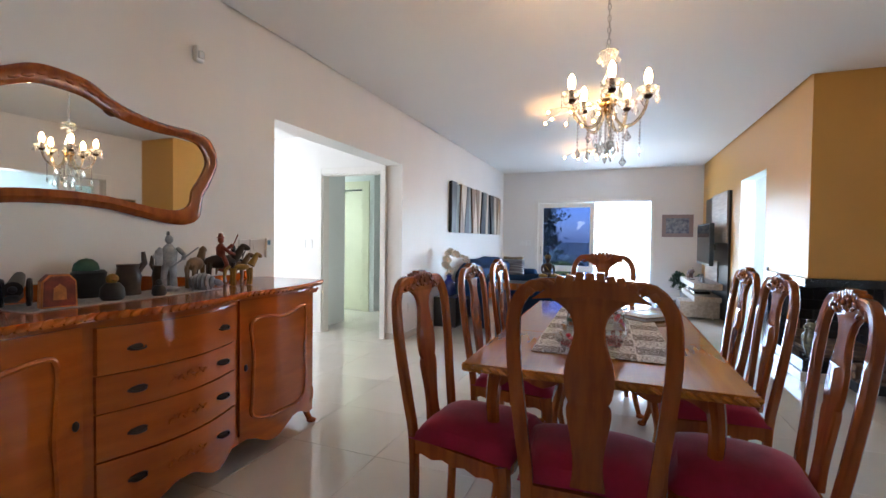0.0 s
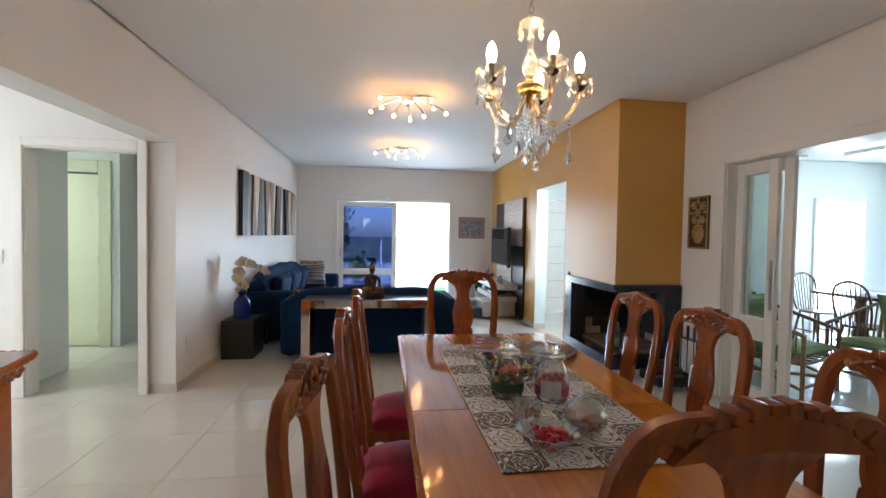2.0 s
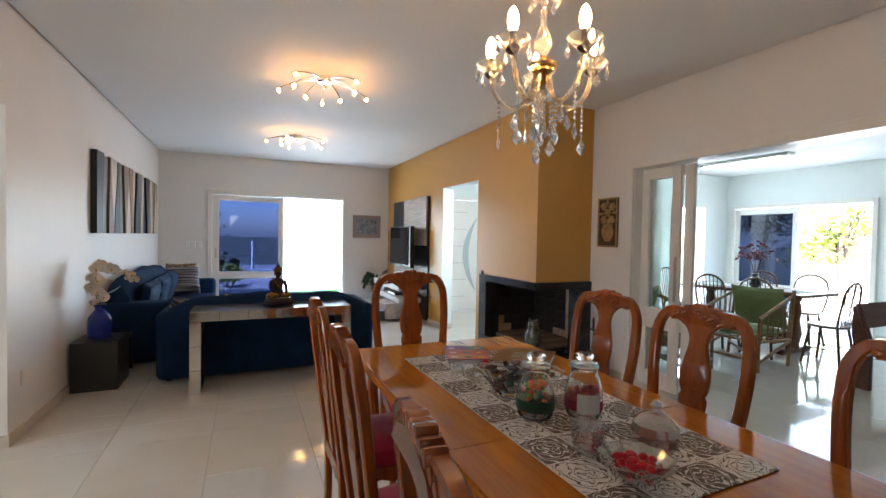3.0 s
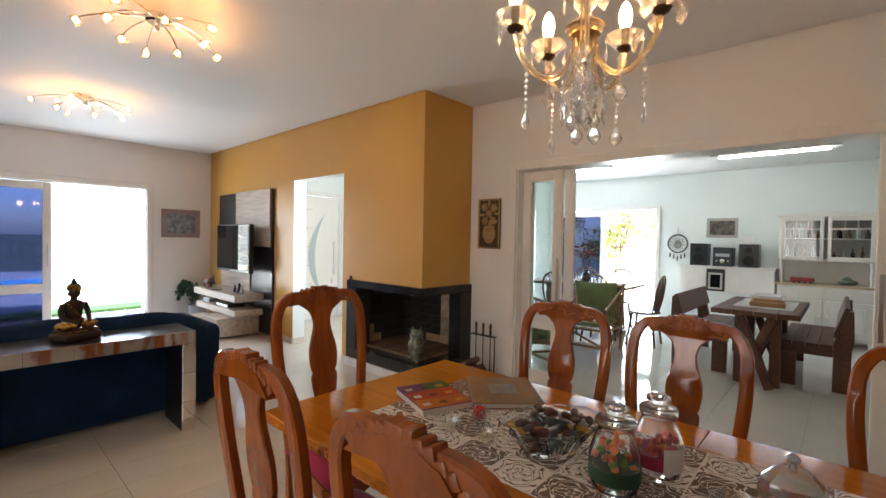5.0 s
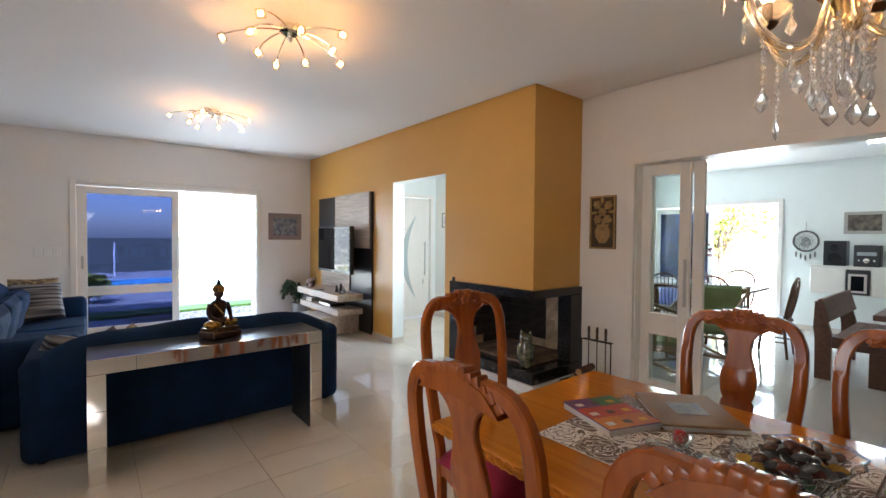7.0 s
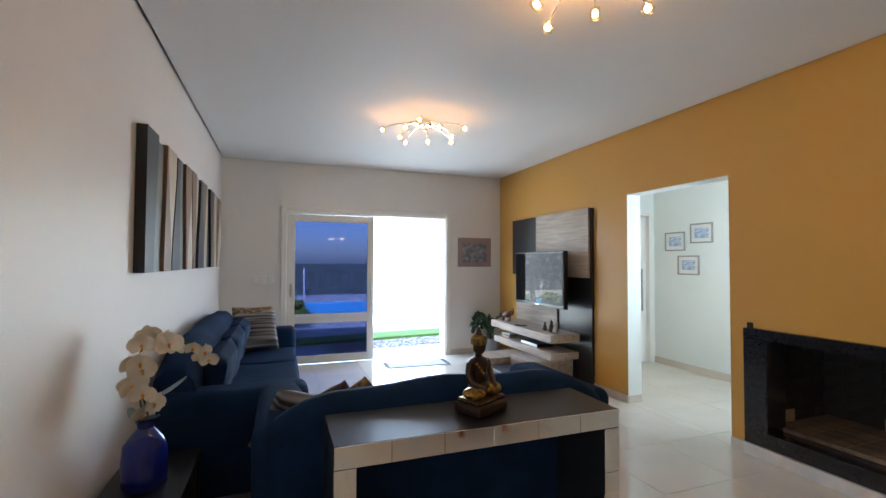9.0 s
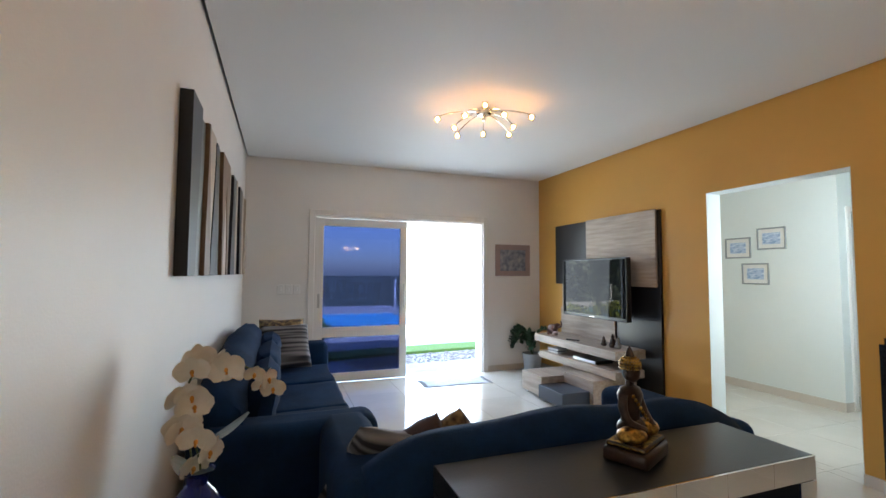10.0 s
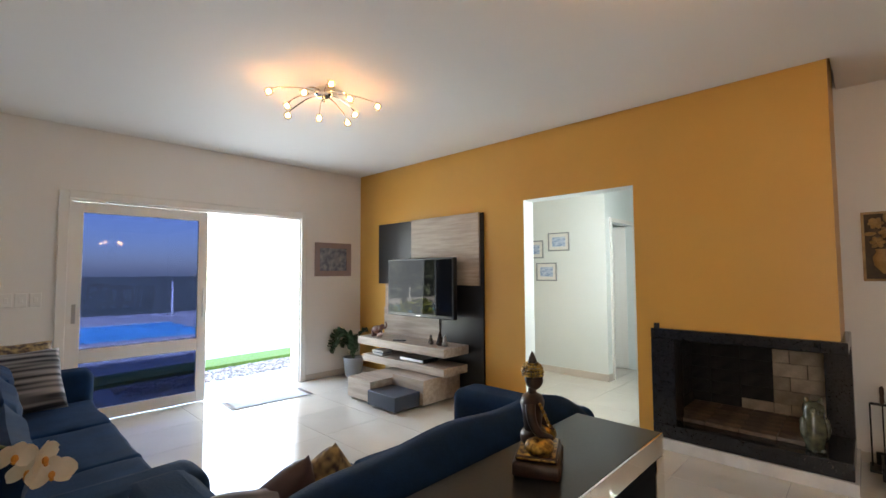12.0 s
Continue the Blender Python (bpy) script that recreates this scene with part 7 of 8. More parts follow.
part("leaf", B(0.0, 0.74, -0.018, 0.018, 0.01, 2.08, 0.003), pale, bdr)
for z in (0.25, 1.05, 1.85):
    part("hinge", tube(bmesh.new(), [(0.0, 0.024, z - 0.05), (0.0, 0.024, z + 0.05)], 0.012, 8), M["bronze"], bdr, "dark hinge")
bed = thing("bed", "bed with a pink quilted cover", "bed", -3.1, 8.6, 0)
pink = mat("pink_quilt", (0.55, 0.36, 0.36), 0.85, color2=(0.45, 0.28, 0.29), scale=20, fine=0.1)
part("base", B(-0.45, 0.42, -0.75, 0.85, 0.12, 0.36, 0.02, 2), pink, bed)
part("mattress", pillow_box(bmesh.new(), -0.47, 0.44, -0.78, 0.87, 0.36, 0.60, 0.06, 3), pink, bed, smooth=True)
part("sheet", B(-0.475, 0.445, -0.785, 0.2, 0.575, 0.615, 0.01, 2), cloth, bed)
for sx in (-0.4, 0.37):
    for sy in (-0.7, 0.8):
        part("leg", lathe(bmesh.new(), [(0.03, 0), (0.03, 0.12)], 8, (sx, sy, 0)), M["iron"], bed)
for k in range(2):
    sw = thing("light_switch", "white plastic light switch on the passage wall", "light switch", -3.90 + 0.11 * k, 5.19, 1.18, group="light switches")
    part("plate", B(-0.04, 0.04, -0.009, 0, -0.06, 0.06, 0.003), M["white_plastic"], sw)
    part("rocker", B(-0.014, 0.014, -0.013, -0.009, -0.022, 0.022, 0.002), M["white_plastic"], sw)

# ======== garden ========
pave = mat("pale_stone_paving", (0.62, 0.58, 0.52), 0.7, color2=(0.52, 0.48, 0.43), scale=3, fine=0.1, bump=0.2)
grass = mat("lawn_grass", (0.16, 0.26, 0.04), 0.9, color2=(0.11, 0.20, 0.03), scale=30, fine=0.3, bump=0.6, bump_scale=200)
structure(link("pavement", B(-14, 14, 10.74, 24.0, -0.12, -0.03), pave), "pale stone paving round the house", "pavement")
bm = bmesh.new()
pts = [(x, 12.25 + 0.18 * math.sin(x * 0.7)) for x in [-14 + k for k in range(29)]]
prism(bm, pts + [(x, y + 0.62) for x, y in pts[::-1]], -0.029, 0.02)
tagged(link("lawn", bm, grass), "strip of bright green lawn beside the paving", "lawn", kind="stuff")
bm = bmesh.new()
rng = random.Random(4)
for k in range(1500):
    x = rng.uniform(-1.0, 4.5)
    y = 12.23 + 0.18 * math.sin(x * 0.7) - rng.uniform(0.02, 0.75)
    r_ = rng.uniform(0.012, 0.027)
    bmesh.ops.create_icosphere(bm, subdivisions=1, radius=r_, matrix=Matrix.Translation((x, y, -0.03 + r_ * 0.4)) @ Matrix.Diagonal((1, 1, 0.6, 1)))
tagged(link("gravel", bm, mat("pink_grey_gravel", (0.50, 0.41, 0.36), 0.8, color2=(0.36, 0.29, 0.26), scale=4, per_island=0.35)), "pinkish gravel strip along the lawn", "gravel", kind="stuff")
water = mat("pool_water", (0.13, 0.52, 0.80), 0.5, color2=(0.14, 0.57, 0.84), scale=2, spec=0.1, bump=0.1, bump_scale=6)
pool = thing("swimming_pool", "blue swimming pool with a pale rim", "pool", -2.9, 18.2, -0.03, kind="structure")
part("water", B(-4.6, 4.6, -1.8, 1.8, 0.0, 0.03), water, pool)
for b in ((-4.9, 4.9, 1.8, 2.1), (-4.9, 4.9, -2.1, -1.8), (-4.9, -4.6, -1.8, 1.8), (4.6, 4.9, -1.8, 1.8)):
    part("rim", B(*b, 0.0, 0.06, 0.01), pave, pool)
for k in range(7):
    fp = thing("fence_post", "white metal post of the pool fence", "fence post", -10.4 + 3.2 * k, 22.4, -0.03, group="pool fence posts")
    part("post", B(-0.03, 0.03, -0.03, 0.03, 0, 1.15, 0.005), M["white_plastic"], fp)
    part("cap", B(-0.04, 0.04, -0.04, 0.04, 1.15, 1.17, 0.004), M["white_plastic"], fp)
leafm = [mat("tree_leaf", (0.12, 0.14, 0.085), 0.7, color2=(0.095, 0.115, 0.065), scale=2, per_island=0.4), mat("yellow_green_leaf", (0.34, 0.36, 0.05), 0.6, color2=(0.24, 0.28, 0.04), scale=3, per_island=0.4)]
bark = mat("grey_brown_bark", (0.16, 0.12, 0.09), 0.9, color2=(0.10, 0.075, 0.055), scale=8, stretch=(4, 4, 0.6), bump=0.5, bump_scale=20)
def leaf_cloud(verts, faces, centre, spread, count, size, rng):
    for _ in range(count):
        d = Vector((rng.gauss(0, 1), rng.gauss(0, 1), rng.gauss(0, 0.8)))
        p = Vector(centre) + Vector((d.x * spread[0], d.y * spread[1], d.z * spread[2])) * 0.55
        q = Euler((rng.uniform(-1, 1), rng.uniform(-1, 1), rng.uniform(0, 6.28))).to_matrix()
        s_ = size * rng.uniform(0.6, 1.3)
        k = len(verts)
        for v in ((-1, -0.45, 0), (0.2, -0.5, 0.1), (1, 0, -0.1), (0.2, 0.5, 0.1), (-1, 0.45, 0)):
            verts.append(p + q @ (Vector(v) * s_))
        faces.append((k, k + 1, k + 2, k + 3, k + 4))
def tree(x, y, z, h, spread, seed, lm=0, leaf=0.13, clumps=16, per=150):
    rng = random.Random(seed)
    t_ = thing("tree", "leafy garden tree beyond the pool" if lm == 0 else "yellow-green shrub beside the house", "tree" if lm == 0 else "shrub", x, y, z)
    part("trunk", tube(bmesh.new(), smooth_loop([(0, 0, 0), (0.05 * h * rng.uniform(-1, 1), 0, h * 0.3), (0.05 * h * rng.uniform(-1, 1), 0, h * 0.6)], 4, False), [0.035 * h * (1 - 0.6 * i / 8) for i in range(9)], 8), bark, t_, smooth=True)
    verts, faces = [], []
    bl = bmesh.new()
    for k in range(clumps):
        a = rng.uniform(0, 6.28)
        r_ = spread * rng.uniform(0.2, 1.0)
        c = Vector((r_ * math.cos(a), r_ * math.sin(a), h * rng.uniform(0.42, 0.95) - 0.12 * r_))
        tube(bl, [(0, 0, h * rng.uniform(0.3, 0.55)), c * 0.6 + Vector((0, 0, h * 0.2)), c], [0.012 * h, 0.008 * h, 0.003 * h], 5)
        leaf_cloud(verts, faces, c, (spread * 0.42, spread * 0.42, h * 0.14), per, leaf, rng)
    part("limbs", bl, bark, t_)
    me = bpy.data.meshes.new("crown")
    me.from_pydata(verts, [], faces)
    me.materials.append(leafm[lm])
    cr = new("crown", me)
    cr.parent = t_
    return t_
tree(-4.6, 27.0, -0.8, 4.6, 1.7, 1)
tree(-6.5, 30.0, -1.2, 5.0, 2.2, 2)
tree(-9.0, 26.0, -0.8, 5.5, 2.4, 9)
tree(-13, 30.0, -1.2, 7.0, 3.2, 12)
tree(-18, 28.0, -1.0, 8.0, 3.6, 15)
tree(-23, 32.0, -1.4, 8.0, 3.6, 16)
tree(-15, 24.0, -0.5, 6.0, 2.6, 17)
tree(-20, 23.0, -0.5, 6.5, 2.8, 18)
tree(12.6, 7.55, -0.12, 3.1, 0.95, 4, 1, 0.075, 16, 85)
tree(18.0, 12.4, -0.12, 5.2, 0.9, 31, 0, 0.09, 26, 170)
tree(-3.4, 14.4, -0.03, 0.7, 0.45, 14, 1, 0.05, 10, 90)
tree(-3.7, 15.0, -0.03, 3.0, 0.95, 22, 0, 0.07, 24, 180)
tree(-2.5, 15.4, -0.03, 2.7, 0.7, 23, 0, 0.07, 20, 160)
tree(-1.5, 14.4, -0.03, 0.6, 0.4, 26, 1, 0.05, 10, 90)
tree(-2.6, 14.6, -0.03, 0.6, 0.45, 27, 1, 0.05, 10, 90)
tree(-10.5, 15.0, -0.03, 4.6, 2.0, 25)
# far woods on the falling ground
verts, faces = [], []
rng = random.Random(77)
for k in range(420):
    y = rng.uniform(42, 95)
    x = rng.uniform(-0.9, 0.9) * y
    ground_z = -0.12 - min(12.0, (y - 22) * 0.11)
    if x > -0.10 * y:
        continue
    top = max(2.4, 0.3 - 0.004 * y + rng.uniform(-2.6, 1.4) + 1.3 * math.sin(x * 0.21) * math.sin(x * 0.055 + 1.0) - ground_z)
    leaf_cloud(verts, faces, (x, y, ground_z + top * 0.5), (2.4, 2.4, top * 0.5), 60, 0.55, rng)
me = bpy.data.meshes.new("far_woods")
me.from_pydata(verts, [], faces)
me.materials.append(leafm[0])
tagged(new("far_woods", me), "dense dark woods on the slope below", "woods", kind="stuff")
structure(link("terrace_kitchen", B(KX + 0.2, 20, -6, 10.74, -0.12, -0.03), pave), "pale paving outside the kitchen", "pavement")

# ======== small things ========
# carved plaque on the dining wall
pqm = mat("carved_golden_wood", (0.42, 0.27, 0.10), 0.4, color2=(0.28, 0.165, 0.055), scale=16, fine=0.2, bump=0.1, coat=0.3)
pqd = mat("dark_recessed_wood", (0.075, 0.045, 0.018), 0.6, color2=(0.045, 0.027, 0.011), scale=30, fine=0.3, bump=0.4)
pq = thing("carved_plaque", "carved wooden flower plaque on the white wall", "wall art", XD, 5.045, 1.585, -90)
part("board", B(-0.135, 0.135, -0.018, 0.0, -0.255, 0.255, 0.005), pqd, pq)
bm = bmesh.new()
for b in ((-0.135, 0.135, 0.238, 0.255), (-0.135, 0.135, -0.255, -0.238), (-0.135, -0.118, -0.238, 0.238), (0.118, 0.135, -0.238, 0.238)):
    box(bm, b[0], b[1], -0.03, -0.018, b[2], b[3], 0.003)
part("rim", bm, pqm, pq)
bm = bmesh.new()
lathe(bm, [(0.03, -0.20), (0.075, -0.14), (0.082, -0.08), (0.06, -0.04), (0.068, -0.02)], 14, (0, -0.018, 0), (1, 0.35))
for cx, cz_ in ((-0.05, 0.03), (0.05, 0.03), (0.0, 0.10), (-0.055, 0.17), (0.06, 0.16)):
    for k in range(6):
        a = k * math.pi / 3
        blob(bm, (cx + 0.024 * math.cos(a), -0.022, cz_ + 0.024 * math.sin(a)), (0.022, 0.016, 0.016), Matrix.Rotation(-a, 4, "Y"), 8, 5)
    blob(bm, (cx, -0.026, cz_), (0.011, 0.009, 0.011), None, 7, 5)
for k in range(8):
    a = k * 0.8
    blob(bm, (0.09 * math.cos(a), -0.02, 0.10 + 0.11 * math.sin(a)), (0.036, 0.014, 0.015), Matrix.Rotation(-a, 4, "Y"), 8, 5)
part("carving", bm, pqm, pq, "carved vase of flowers", smooth=True)

# sensor, switches and remote by the buffet
sn = thing("alarm_sensor", "white alarm detector high on the wall", "alarm sensor", XW, 2.33, 2.40, -90)
part("body", B(-0.03, 0.03, 0.0, 0.04, -0.05, 0.05, 0.012, 2), M["white_plastic"], sn)
part("lens", B(-0.02, 0.02, 0.041, 0.046, -0.03, 0.015, 0.006, 2), mat("milky_lens", (0.7, 0.7, 0.68), 0.2, scale=9), sn)
for k in range(2):
    sw = thing("light_switch", "white plastic light switch over the buffet", "light switch", XW, 2.70 + 0.10 * k, 1.19, -90, group="light switches")
    part("plate", B(-0.04, 0.04, 0, 0.009, -0.06, 0.06, 0.003), M["white_plastic"], sw)
    part("rocker", B(-0.014, 0.014, 0.009, 0.013, -0.022, 0.022, 0.002), M["white_plastic"], sw)
rc = thing("remote_control", "white air-conditioner remote in a wall holder", "remote control", XW, 2.93, 1.19, -90)
part("body", B(-0.022, 0.022, 0.004, 0.022, -0.07, 0.07, 0.005, 2), M["white_plastic"], rc)
part("holder", B(-0.026, 0.026, 0, 0.026, -0.075, -0.02, 0.004), M["white_plastic"], rc)
part("display", B(-0.015, 0.015, 0.0225, 0.024, 0.02, 0.055), mat("blue_grey_lcd", (0.15, 0.25, 0.32), 0.2, scale=9), rc)
sk = thing("wall_socket", "white plastic wall socket low on the wall", "socket", XW, 5.43, 0.39, -90)
part("plate", B(-0.035, 0.035, 0, 0.008, -0.055, 0.055, 0.003), M["white_plastic"], sk)
part("outlet", B(-0.016, 0.016, 0.008, 0.011, -0.016, 0.016, 0.002), M["white_plastic"], sk)

# figurines on the buffet
fm = {k: mat(k + "_painted_figure", c, 0.45, color2=tuple(x * 0.5 for x in c), scale=24, fine=0.3, metal=me_) for k, c, me_ in (
    ("iron_grey", (0.48, 0.49, 0.52), 0.5), ("dark_brown", (0.05, 0.028, 0.016), 0), ("black", (0.02, 0.02, 0.022), 0), ("orange", (0.85, 0.30, 0.06), 0),
    ("rust_red", (0.30, 0.05, 0.02), 0), ("bottle_green", (0.02, 0.09, 0.04), 0), ("ochre_yellow", (0.42, 0.24, 0.03), 0), ("silver", (0.6, 0.6, 0.62), 0.9), ("tan", (0.28, 0.17, 0.08), 0))}
def figure(label, mats, build, x, y, rz=0, s_=1.0):
    bm = bmesh.new()
    build(bm)
    ob = tagged(link("figurine", bm, mats, smooth=True, angle=45), label, "figurine", "figurines on the buffet")
    ob.matrix_basis = pose(x, y, BH, 0, 0, rz) @ Matrix.Scale(s_, 4)
    return ob
def idx(bm, k0, i):
    bm.faces.ensure_lookup_table()
    for f in bm.faces[k0:]:
        f.material_index = i
def knight(bm):
    lathe(bm, [(0.04, 0), (0.045, 0.012), (0.03, 0.02)], 12)
    for sx in (-1, 1):
        tube(bm, [(sx * 0.022, 0, 0.02), (sx * 0.02, 0.005, 0.07), (sx * 0.014, 0, 0.12)], [0.014, 0.013, 0.017], 8)
    lathe(bm, [(0.028, 0.11), (0.033, 0.14), (0.036, 0.18), (0.02, 0.205), (0.012, 0.215)], 12, squash=(1, 0.7))
    blob(bm, (0, 0, 0.235), (0.017, 0.018, 0.021))
    blob(bm, (0, 0.012, 0.262), (0.004, 0.022, 0.012))
    tube(bm, [(0.034, 0, 0.195), (0.055, -0.025, 0.165), (0.04, -0.06, 0.15)], 0.010, 7)
    tube(bm, [(-0.034, 0, 0.195), (-0.06, -0.01, 0.16), (-0.05, -0.05, 0.14)], 0.010, 7)
    tube(bm, [(0.10, -0.07, 0.20), (-0.01, -0.06, 0.11)], 0.004, 5)
    box(bm, -0.075, -0.045, -0.075, -0.055, 0.12, 0.19, 0.008, 2)
def horse(bm, legs=0.09, body=(0.085, 0.034, 0.038)):
    blob(bm, (0, 0, legs + 0.035), body)
    for sx in (-0.055, 0.055):
        for sy in (-0.017, 0.017):
            tube(bm, [(sx, sy, legs + 0.03), (sx * 1.08, sy, legs * 0.5), (sx * 1.0, sy, 0)], [0.014, 0.009, 0.011], 7)
    tube(bm, [(0.065, 0, legs + 0.045), (0.095, 0, legs + 0.09), (0.105, 0, legs + 0.115)], [0.026, 0.02, 0.017], 8)
    blob(bm, (0.122, 0, legs + 0.112), (0.03, 0.014, 0.016), Matrix.Rotation(0.5, 4, "Y"))
    tube(bm, [(-0.08, 0, legs + 0.045), (-0.11, 0, legs + 0.02), (-0.115, 0, legs - 0.03)], [0.008, 0.012, 0.005], 6)
def rider(bm):
    horse(bm)
    k0 = len(bm.faces)
    for sy in (-1, 1):
        tube(bm, [(0.005, sy * 0.03, 0.155), (0.02, sy * 0.045, 0.11), (0.005, sy * 0.043, 0.07)], 0.012, 7)
    lathe(bm, [(0.026, 0.145), (0.03, 0.17), (0.032, 0.20), (0.014, 0.222)], 10, squash=(0.75, 1))
    blob(bm, (0, 0, 0.24), (0.016, 0.016, 0.019))
    lathe(bm, [(0.026, 0.25), (0.015, 0.256), (0.01, 0.275), (0, 0.278)], 10)
    tube(bm, [(0, 0.03, 0.205), (0.04, 0.045, 0.19), (0.065, 0.03, 0.215)], 0.009, 6)
    tube(bm, [(0, -0.03, 0.205), (0.03, -0.05, 0.175), (0.06, -0.03, 0.165)], 0.009, 6)
    tube(bm, [(0.09, 0.02, 0.27), (0.045, 0.04, 0.15)], 0.0035, 5)
    idx(bm, k0, 1)
def cannon(bm):
    tube(bm, [(-0.09, 0, 0.07), (0.0, 0, 0.08), (0.12, 0, 0.105)], [0.03, 0.026, 0.019], 12)
    blob(bm, (-0.10, 0, 0.07), (0.014, 0.014, 0.014))
    for sy in (-0.04, 0.04):
        tube(bm, [(-0.02 + 0.05 * math.cos(a), sy, 0.05 + 0.05 * math.sin(a)) for a in [k * math.pi / 8 for k in range(16)]], 0.008, 6, closed=True)
        for k in range(4):
            a = k * math.pi / 4
            tube(bm, [(-0.02 - 0.045 * math.cos(a), sy, 0.05 - 0.045 * math.sin(a)), (-0.02 + 0.045 * math.cos(a), sy, 0.05 + 0.045 * math.sin(a))], 0.005, 5)
    box(bm, -0.14, 0.03, -0.02, 0.02, 0.025, 0.05, 0.005)
def arch(bm):
    prism(bm, [(-0.055, 0), (0.055, 0), (0.052, 0.10), (0.03, 0.125), (-0.03, 0.125), (-0.052, 0.10)], -0.03, 0.03, "y", 0.006)
    k0 = len(bm.faces)
    prism(bm, [(-0.02, 0.03), (0.02, 0.03), (0.018, 0.075), (0, 0.09), (-0.018, 0.075)], -0.033, -0.03, "y")
    idx(bm, k0, 1)
def drum(bm):
    lathe(bm, [(0.05, 0), (0.065, 0.02), (0.06, 0.07), (0.066, 0.11), (0.055, 0.12), (0, 0.115)], 16)
    k0 = len(bm.faces)
    blob(bm, (0, 0.02, 0.125), (0.055, 0.025, 0.048))
    idx(bm, k0, 1)
def duck(bm):
    lathe(bm, [(0.045, 0), (0.055, 0.02), (0.05, 0.06), (0.03, 0.085)], 12)
    k0 = len(bm.faces)
    blob(bm, (0, 0, 0.105), (0.028, 0.026, 0.026))
    blob(bm, (0, -0.028, 0.10), (0.012, 0.014, 0.007))
    idx(bm, k0, 1)
def armadillo(bm):
    for k in range(6):
        u = (k - 2.5) / 2.5
        blob(bm, (0.05 * u, 0, 0.045), (0.014, 0.05 * (1 - 0.3 * u * u), 0.05 * (1 - 0.35 * u * u)))
    blob(bm, (0.08, 0, 0.04), (0.03, 0.016, 0.018), Matrix.Rotation(0.4, 4, "Y"))
    for sx in (-0.035, 0.035):
        for sy in (-0.03, 0.03):
            tube(bm, [(sx, sy, 0.03), (sx, sy, 0)], 0.008, 6)
def stump(bm):
    lathe(bm, [(0.05, 0), (0.045, 0.03), (0.05, 0.08), (0.042, 0.12), (0.046, 0.135), (0, 0.13)], 12)
    tube(bm, [(0.03, 0, 0.10), (0.06, 0, 0.14), (0.055, 0, 0.19)], [0.018, 0.013, 0.008], 7)
F = fm
figure("grey metal armoured knight figurine on the buffet", [F["iron_grey"]], knight, -2.17, 1.95, 70, 1.15)
figure("dark figurine of a red rider on a horse", [F["dark_brown"], F["rust_red"]], rider, -2.16, 2.27, 60, 1.12)
figure("dark rider figurine on a small horse", [F["tan"], F["black"]], rider, -2.22, 2.42, 40, 0.85)
figure("dark iron model cannon on the buffet", [F["black"]], cannon, -2.24, 1.34, 150, 1.05)
figure("orange pottery gate figurine on the lace runner", [F["orange"], F["rust_red"]], arch, -2.06, 1.39, 75, 1.05)
figure("black pot with a green dome on the buffet", [F["black"], F["bottle_green"]], drum, -2.26, 1.62, 90, 1.05)
figure("black and yellow bird figurine on the buffet", [F["black"], F["ochre_yellow"]], duck, -2.08, 1.61, 80, 0.9)
figure("dark carved wooden stump figurine on the buffet", [F["dark_brown"]], stump, -2.20, 1.76, 60, 1.1)
figure("small black dish figurine on the lace runner", [F["black"], F["black"]], duck, -2.04, 1.80, 40, 0.6)
figure("dark brown seated figure on the buffet", [F["dark_brown"]], stump, -2.28, 1.99, 200, 0.95)
figure("silver armadillo figurine on the lace runner", [F["silver"]], armadillo, -2.05, 2.05, 30, 1.0)
figure("tan carved camel figurine on the buffet", [F["tan"]], horse, -2.20, 2.13, 120, 1.05)
figure("yellow giraffe figurine on the lace runner", [F["ochre_yellow"]], lambda bm: horse(bm, 0.085, (0.055, 0.02, 0.022)), -2.06, 2.33, 75, 0.9)

# things on the dining table
clear = glass_mat("clear_jar_glass", (0.94, 0.96, 0.955), gloss=0.28)
cut_glass = glass_mat("cut_glass", (0.90, 0.92, 0.92), gloss=0.42, rough=0.07)
jar_glass = bpy.data.materials.new("thick_jar_glass")
jar_glass.use_nodes = True
jg = jar_glass.node_tree.nodes["Principled BSDF"]
jg.inputs["Base Color"].default_value = (0.97, 0.985, 0.98, 1)
jg.inputs["Roughness"].default_value = 0.02
jg.inputs["Transmission Weight"].default_value = 1.0
jg.inputs["IOR"].default_value = 1.45
candy = [mat("orange_candy", (0.70, 0.20, 0.06), 0.4, color2=(0.6, 0.14, 0.05), scale=30, per_object=0.3), mat("pink_red_candy", (0.50, 0.05, 0.08), 0.4, color2=(0.6, 0.12, 0.10), scale=30, per_object=0.35), mat("green_candy", (0.14, 0.30, 0.05), 0.4, scale=30, per_object=0.3)]
glabel = mat("dark_green_label", (0.012, 0.06, 0.024), 0.5, scale=20)
plabel = mat("white_paper_label", (0.72, 0.68, 0.64), 0.6, scale=20)
mlabel = mat("magenta_label", (0.35, 0.02, 0.08), 0.5, scale=20)
TT = TZ + 0.004
